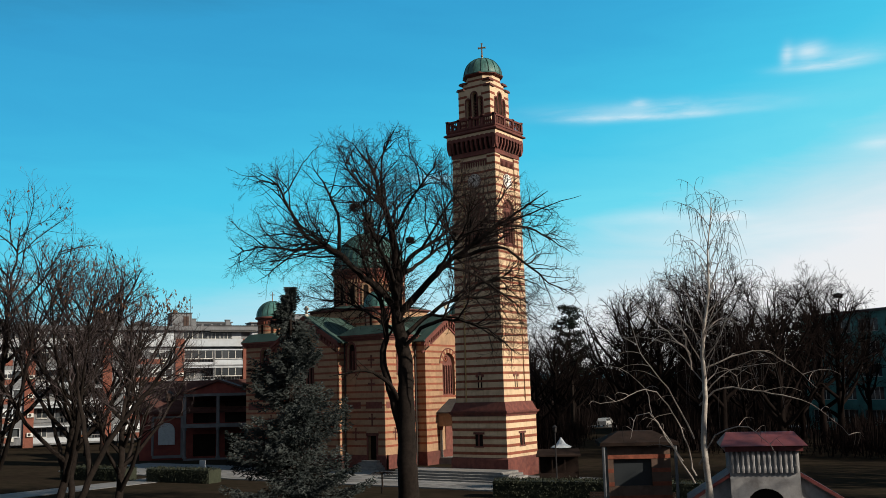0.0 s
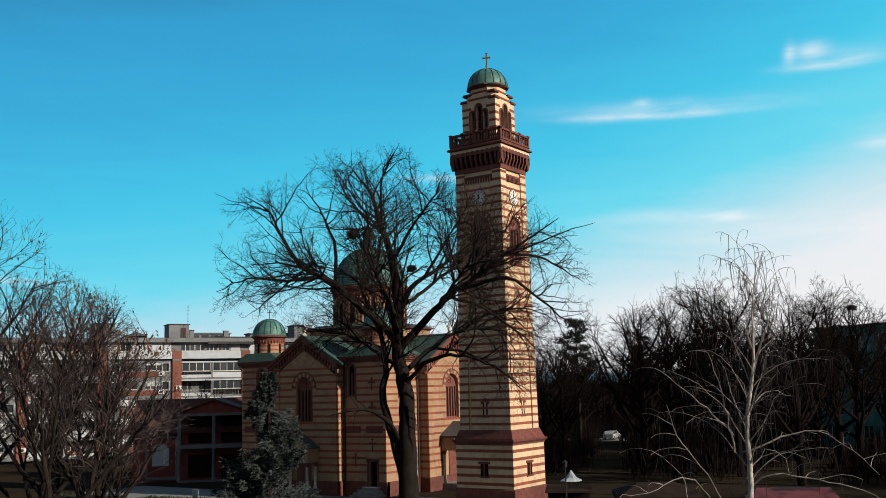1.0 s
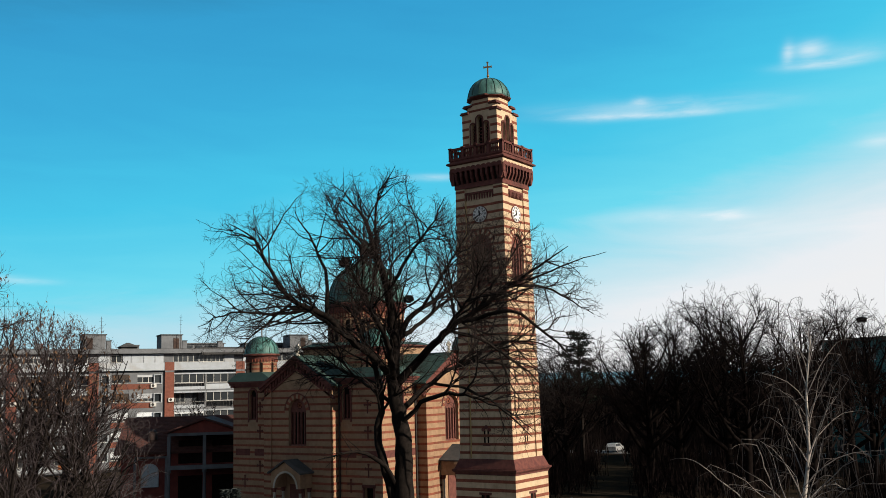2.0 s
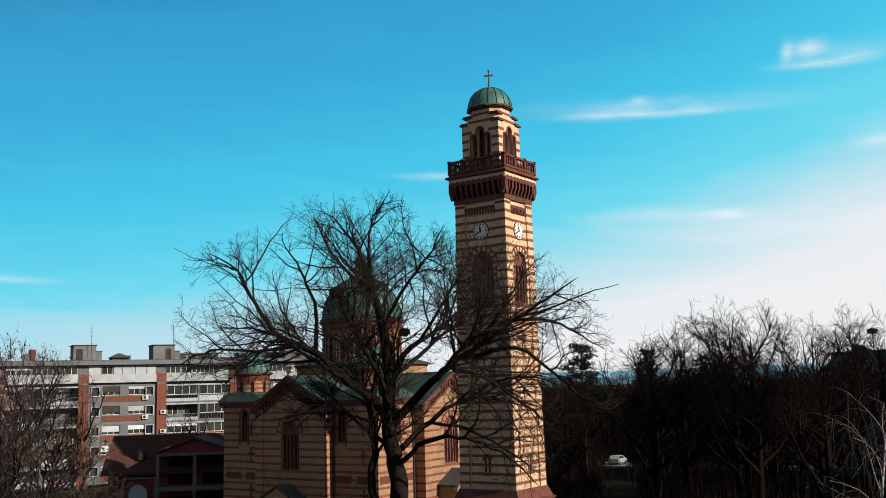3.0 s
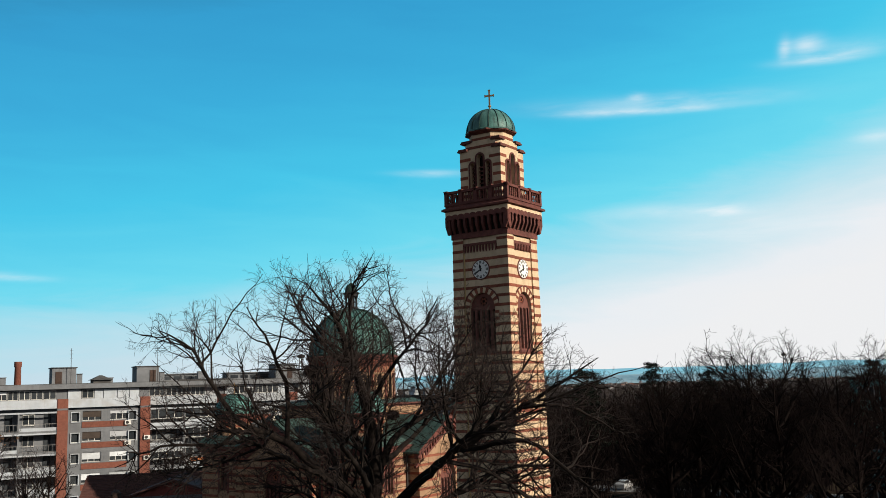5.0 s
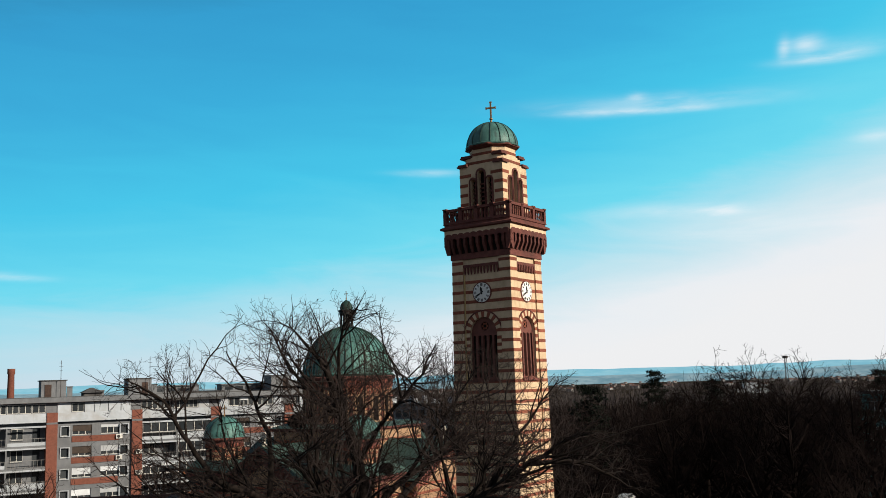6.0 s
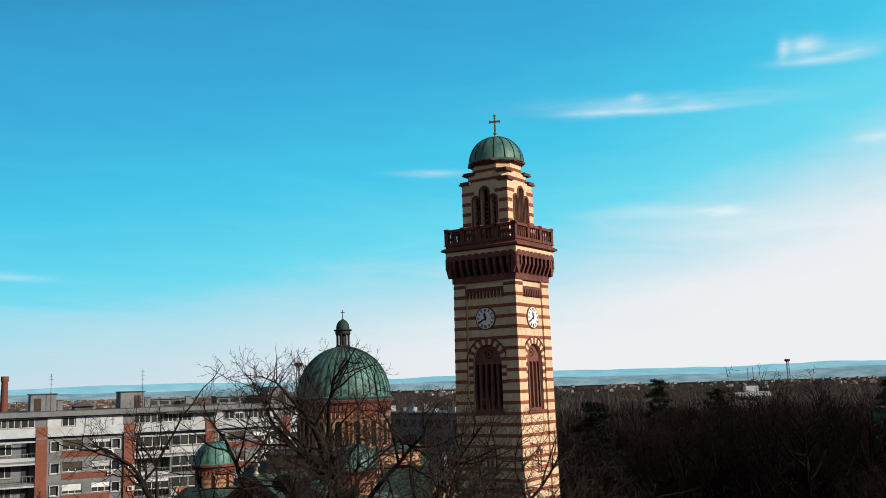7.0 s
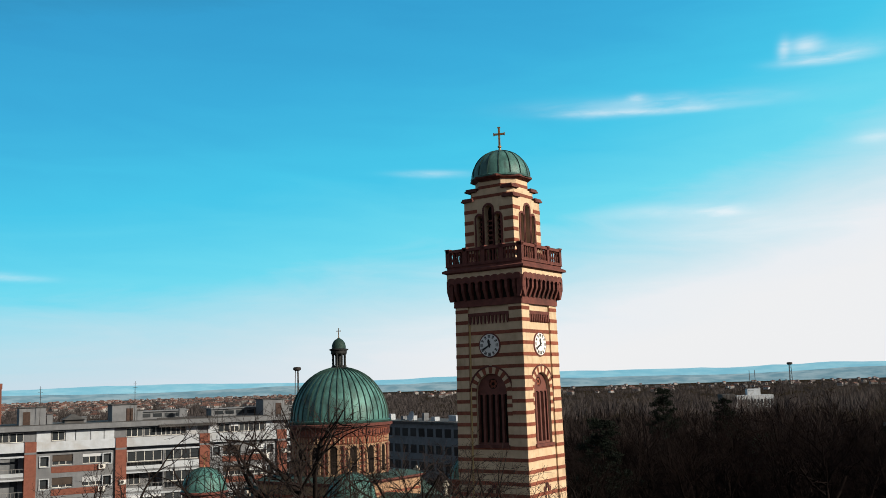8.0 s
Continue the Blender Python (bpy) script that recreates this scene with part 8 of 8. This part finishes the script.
# ---------------------------------------------------------------- the town, woods and hills beyond
def build_distance():
    rng = np.random.default_rng(99)
    # long slab building behind the church
    S = thing("slab_building", "long low grey office slab with a band of windows", "building", Matrix.Translation((-114.0, 126.0, GROUND)) @ Matrix.Rotation(radians(-20.6), 4, "Z"))
    part("wall", Mesh().box(0, 40, 0, 12, 0, 14.0), M_CONC, S)
    part("roof", Mesh().box(-0.4, 40.4, -0.4, 12.4, 14.0, 14.5), M_ROOFDARK, S)
    for x, w, h in ((3, 1.2, 1.3), (8.5, 0.9, 0.9), (11, 2.2, 1.0), (17, 0.8, 1.6), (20.5, 1.4, 0.8), (27, 2.6, 1.2), (33, 1.0, 1.4)):
        part("chimney", Mesh().box(x, x + w, 3, 4.2, 14.5, 14.5 + h), M_WHITE if w > 1 else M_CONC, S, "small rooftop housing")
    part("satellite_dish", Mesh().lathe([(0.1, 0.0), (0.7, 0.12), (1.05, 0.34), (1.1, 0.42), (0.7, 0.22), (0.1, 0.1)], 16), M_WHITE, S, "white satellite dish", m=Matrix.Translation((14.5, 2.2, 15.4)) @ Matrix.Rotation(radians(75), 4, "X"))
    part("dish_mast", Mesh().tube([(14.5, 2.4, 14.5), (14.5, 2.4, 15.5)], 0.06, 5), M_PIPE, S)
    for r in range(4):
        for c in range(12):
            block("window", M_GLASS, S, 1 + c * 3.2, 3.2 + c * 3.2, -0.05, 0.02, 1.2 + r * 3.4, 2.9 + r * 3.4)
    # houses of the town: three patterns, many copies
    pats = []
    for w, d, h, wallm, roofm in ((9, 8, 4.2, M_FARWALL, M_FARROOF), (12, 9, 5.5, M_FARWALL, M_FARROOF), (16, 10, 5.0, M_CONC, M_ROOFDARK), (11, 8, 4.6, M_WHITE, M_FARROOF)):
        bx = Mesh().box(-w / 2, w / 2, -d / 2, d / 2, 0, h).data("wall", wallm)
        rf = Mesh()
        for s in (-1, 1):
            vs = [(-w / 2 - 0.5, s * (d / 2 + 0.5), h - 0.2), (w / 2 + 0.5, s * (d / 2 + 0.5), h - 0.2), (w / 2 + 0.5, 0, h + d * 0.32), (-w / 2 - 0.5, 0, h + d * 0.32)]
            rf.add(vs, [(0, 1, 2, 3)])
        for s in (-1, 1):
            rf.add([(s * w / 2, -d / 2, h), (s * w / 2, d / 2, h), (s * w / 2, 0, h + d * 0.3)], [(0, 1, 2)])
        wn = Mesh().box(-0.6, 0.6, -d / 2 - 0.04, -d / 2 + 0.02, 1.2, 2.6)
        pats.append((bx, rf.data("roof", roofm), wn.data("window", M_GLASS), wallm, roofm))
    fwd = (-RIGHT[1], RIGHT[0])
    for i in range(300):
        dist = 760 + 1700 * rng.random() ** 1.3
        lat = rng.uniform(-0.52, 0.56) * dist
        x, y = 30 + fwd[0] * dist + RIGHT[0] * lat, -50 + fwd[1] * dist + RIGHT[1] * lat
        if (lat > -0.15 * dist and (dist < 1500 or rng.random() < 0.75)) or (rng.random() < 0.15) or (x + 114) ** 2 + (y - 126) ** 2 < 3600:
            continue
        bx, rf, wn, wm, rm = pats[int(rng.integers(0, 4))]
        Hs = thing("house", "distant town house with pitched roof among bare trees", "house", Matrix.Translation((x, y, GROUND)) @ Matrix.Rotation(rng.uniform(0, 3.1), 4, "Z") @ Matrix.Scale(rng.uniform(0.6, 0.88), 4), "houses of the town")
        part("wall", bx, wm, Hs)
        part("roof", rf, rm, Hs)
        for k in (-2.2, 2.2):
            part("window", wn, M_GLASS, Hs, m=Matrix.Translation((k, 0, 0)))
    # the far town: roofs and walls beyond counting
    walls, roofs = Mesh(), Mesh()
    for i in range(1500):
        dist = 1150 + 2200 * rng.random()
        lat = rng.uniform(-0.52, 0.56) * dist
        if lat > -0.15 * dist and (dist < 1600 or rng.random() < 0.8):
            continue
        x, y = 30 + fwd[0] * dist + RIGHT[0] * lat, -50 + fwd[1] * dist + RIGHT[1] * lat
        w, d, h, a = rng.uniform(3.5, 6.5), rng.uniform(3, 4.5), rng.uniform(3, 5.5), rng.uniform(0, 3.1)
        c, s = math.cos(a), math.sin(a)
        q = [(x + c * u - s * v, y + s * u + c * v) for u, v in ((-w, -d), (w, -d), (w, d), (-w, d))]
        walls.add([(*p, GROUND) for p in q] + [(*p, GROUND + h) for p in q], [(0, 1, 5, 4), (1, 2, 6, 5), (2, 3, 7, 6), (3, 0, 4, 7)])
        r = [(x + c * -w, y + s * -w), (x + c * w, y + s * w)]
        roofs.add([(*p, GROUND + h) for p in q] + [(*p, GROUND + h + d * 0.6) for p in r], [(0, 1, 5, 4), (2, 3, 4, 5), (0, 4, 3), (1, 2, 5)])
    tagged(part("far_town", walls, M_FARWALL), "pale walls of the distant town", "town", kind="stuff")
    tagged(part("far_town_roofs", roofs, M_FARROOF), "red roofs of the distant town", "roofs", kind="stuff")
    # a works with a white hall
    F = thing("factory_hall", "distant white factory hall with a dark stepped roof", "factory", Matrix.Translation((-186, 622, GROUND)) @ Matrix.Rotation(radians(32), 4, "Z") @ Matrix.Diagonal((0.75, 0.75, 0.95, 1.0)))
    part("hall", Mesh().box(-8, 26, 0, 20, 0, 9), M_WHITE, F)
    part("dark_hall", Mesh().box(-20, -8.2, 2, 22, 0, 10.0), M_ROOFDARK, F)
    part("tower_block", Mesh().box(4, 16, 6, 14, 9, 13.5), M_WHITE, F)
    for x in (8, 13):
        part("aerial", Mesh().tube([(x, 10, 13.5), (x, 10, 27)], 0.25, 4), M_PIPE, F)
    for k in range(11):
        block("window", M_GLASS, F, -7 + k * 3, -5 + k * 3, -0.1, 0.05, 3, 6)
    F2 = thing("warehouse", "long white distant warehouse", "warehouse", Matrix.Translation((-60, 780, GROUND)) @ Matrix.Rotation(radians(35), 4, "Z"))
    part("wall", Mesh().box(0, 120, 0, 25, 0, 10.5), M_WHITE, F2)
    part("roof", Mesh().box(-1, 121, -1, 26, 10.5, 11.3), M_METAL, F2)
    # floodlight masts and a brick stack
    for x, y, h in ((-131, 536, 27.5), (-251, 246, 29.5)):
        Ms = thing("floodlight_mast", "tall stadium floodlight mast with a round lamp head", "floodlight", Matrix.Translation((x, y, GROUND)), "floodlight masts")
        for q in range(3):
            a = 2.1 * q
            part("leg", Mesh().tube([(1.4 * math.cos(a), 1.4 * math.sin(a), 0), (0.7 * math.cos(a), 0.7 * math.sin(a), h)], 0.16, 5), M_PIPE, Ms)
        for q in range(10):
            z = h * q / 10
            part("brace", Mesh().tube([(1.2 - 0.05 * q, 0, z), (-0.6 + 0.03 * q, 1.0 - 0.04 * q, z + h / 10)], 0.08, 4), M_PIPE, Ms)
        part("lamp_head", Mesh().lathe([(0.8, h), (1.6, h + 0.4), (1.7, h + 1.1), (1.4, h + 1.5), (0.4, h + 1.6)], 14), M_PIPE, Ms)
    K = thing("brick_chimney", "tall brown brick factory chimney", "chimney", Matrix.Translation((-191, 82, GROUND)))
    part("shaft", Mesh().lathe([(1.2, 0), (0.75, 24.0), (0.9, 24.2), (0.9, 25.4)], 16), M_FBRICK, K, smooth=40)
    # woods: uncountable bare trees as shards
    near_wood, hazed_wood = Mesh(), Mesh()
    def clump(x, y, h, r, n, k=1.0):
        # beyond 480 m the colour with haze in it takes over
        wood = near_wood if math.hypot(x - 30, y + 50) < 480 else hazed_wood
        for _ in range(n):
            a = rng.uniform(0, 6.28)
            q = r * rng.random() ** 0.5
            bx, by = x + math.cos(a) * q, y + math.sin(a) * q
            z1 = h * (1 - 0.55 * (q / r) ** 2) * rng.uniform(0.7, 1.05)
            z0 = z1 * rng.uniform(0.15, 0.6)
            w = rng.uniform(0.02, 0.07) * h * 0.25 * k
            b = rng.uniform(0, 6.28)
            dx, dy = math.cos(b) * w, math.sin(b) * w
            ox, oy = rng.normal(0, 0.17 * h, 2)
            wood.add([(bx - dx, by - dy, GROUND + z0), (bx + dx, by + dy, GROUND + z0), (bx + ox, by + oy, GROUND + z1)], [(0, 1, 2)])
    for i in range(3300):
        dist = 190 + 2300 * rng.random() ** 1.7
        lat = rng.uniform(-0.6, 0.62) * dist
        x, y = 30 + fwd[0] * dist + RIGHT[0] * lat, -50 + fwd[1] * dist + RIGHT[1] * lat
        if lat < 0 and dist < 300:
            continue
        s = rng.uniform(0.7, 1.15)
        clump(x, y, (12.5 if lat > 0.1 * dist and dist < 700 else 8.5) * s, rng.uniform(4, 7) * (1 + dist / 1500), 48, 1 + dist / 900)
    for i in range(1700):
        dist = 430 + 2000 * rng.random() ** 1.2
        lat = rng.uniform(-0.6, -0.02) * dist
        clump(30 + fwd[0] * dist + RIGHT[0] * lat, -50 + fwd[1] * dist + RIGHT[1] * lat, rng.uniform(6, 11), rng.uniform(4, 9) * (1 + dist / 1500), 30, 1.3 + dist / 900)
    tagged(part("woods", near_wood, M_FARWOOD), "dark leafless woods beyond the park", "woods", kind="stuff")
    tagged(part("far_woods", hazed_wood, M_HAZEWOOD), "brown leafless woods and hedgerows across the plain, paled for haze", "woods", kind="stuff")
    # hills at the rim of the plain, haze and glow put into their colour
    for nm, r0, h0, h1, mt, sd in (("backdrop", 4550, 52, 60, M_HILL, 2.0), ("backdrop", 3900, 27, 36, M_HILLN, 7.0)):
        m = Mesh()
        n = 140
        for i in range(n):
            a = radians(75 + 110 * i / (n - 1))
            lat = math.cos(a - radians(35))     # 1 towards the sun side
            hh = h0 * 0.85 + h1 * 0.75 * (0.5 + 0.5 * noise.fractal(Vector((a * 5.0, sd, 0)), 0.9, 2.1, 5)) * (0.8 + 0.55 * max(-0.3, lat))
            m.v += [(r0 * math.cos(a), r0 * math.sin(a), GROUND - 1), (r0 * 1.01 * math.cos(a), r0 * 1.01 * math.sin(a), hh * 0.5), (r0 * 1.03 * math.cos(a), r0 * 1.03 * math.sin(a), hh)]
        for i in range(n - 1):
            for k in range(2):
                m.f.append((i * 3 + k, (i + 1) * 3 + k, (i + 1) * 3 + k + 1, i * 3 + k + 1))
        tagged(part(nm, m, mt, smooth=60), "blue hills along the horizon with painted haze", "hills", kind="structure")


build_distance()
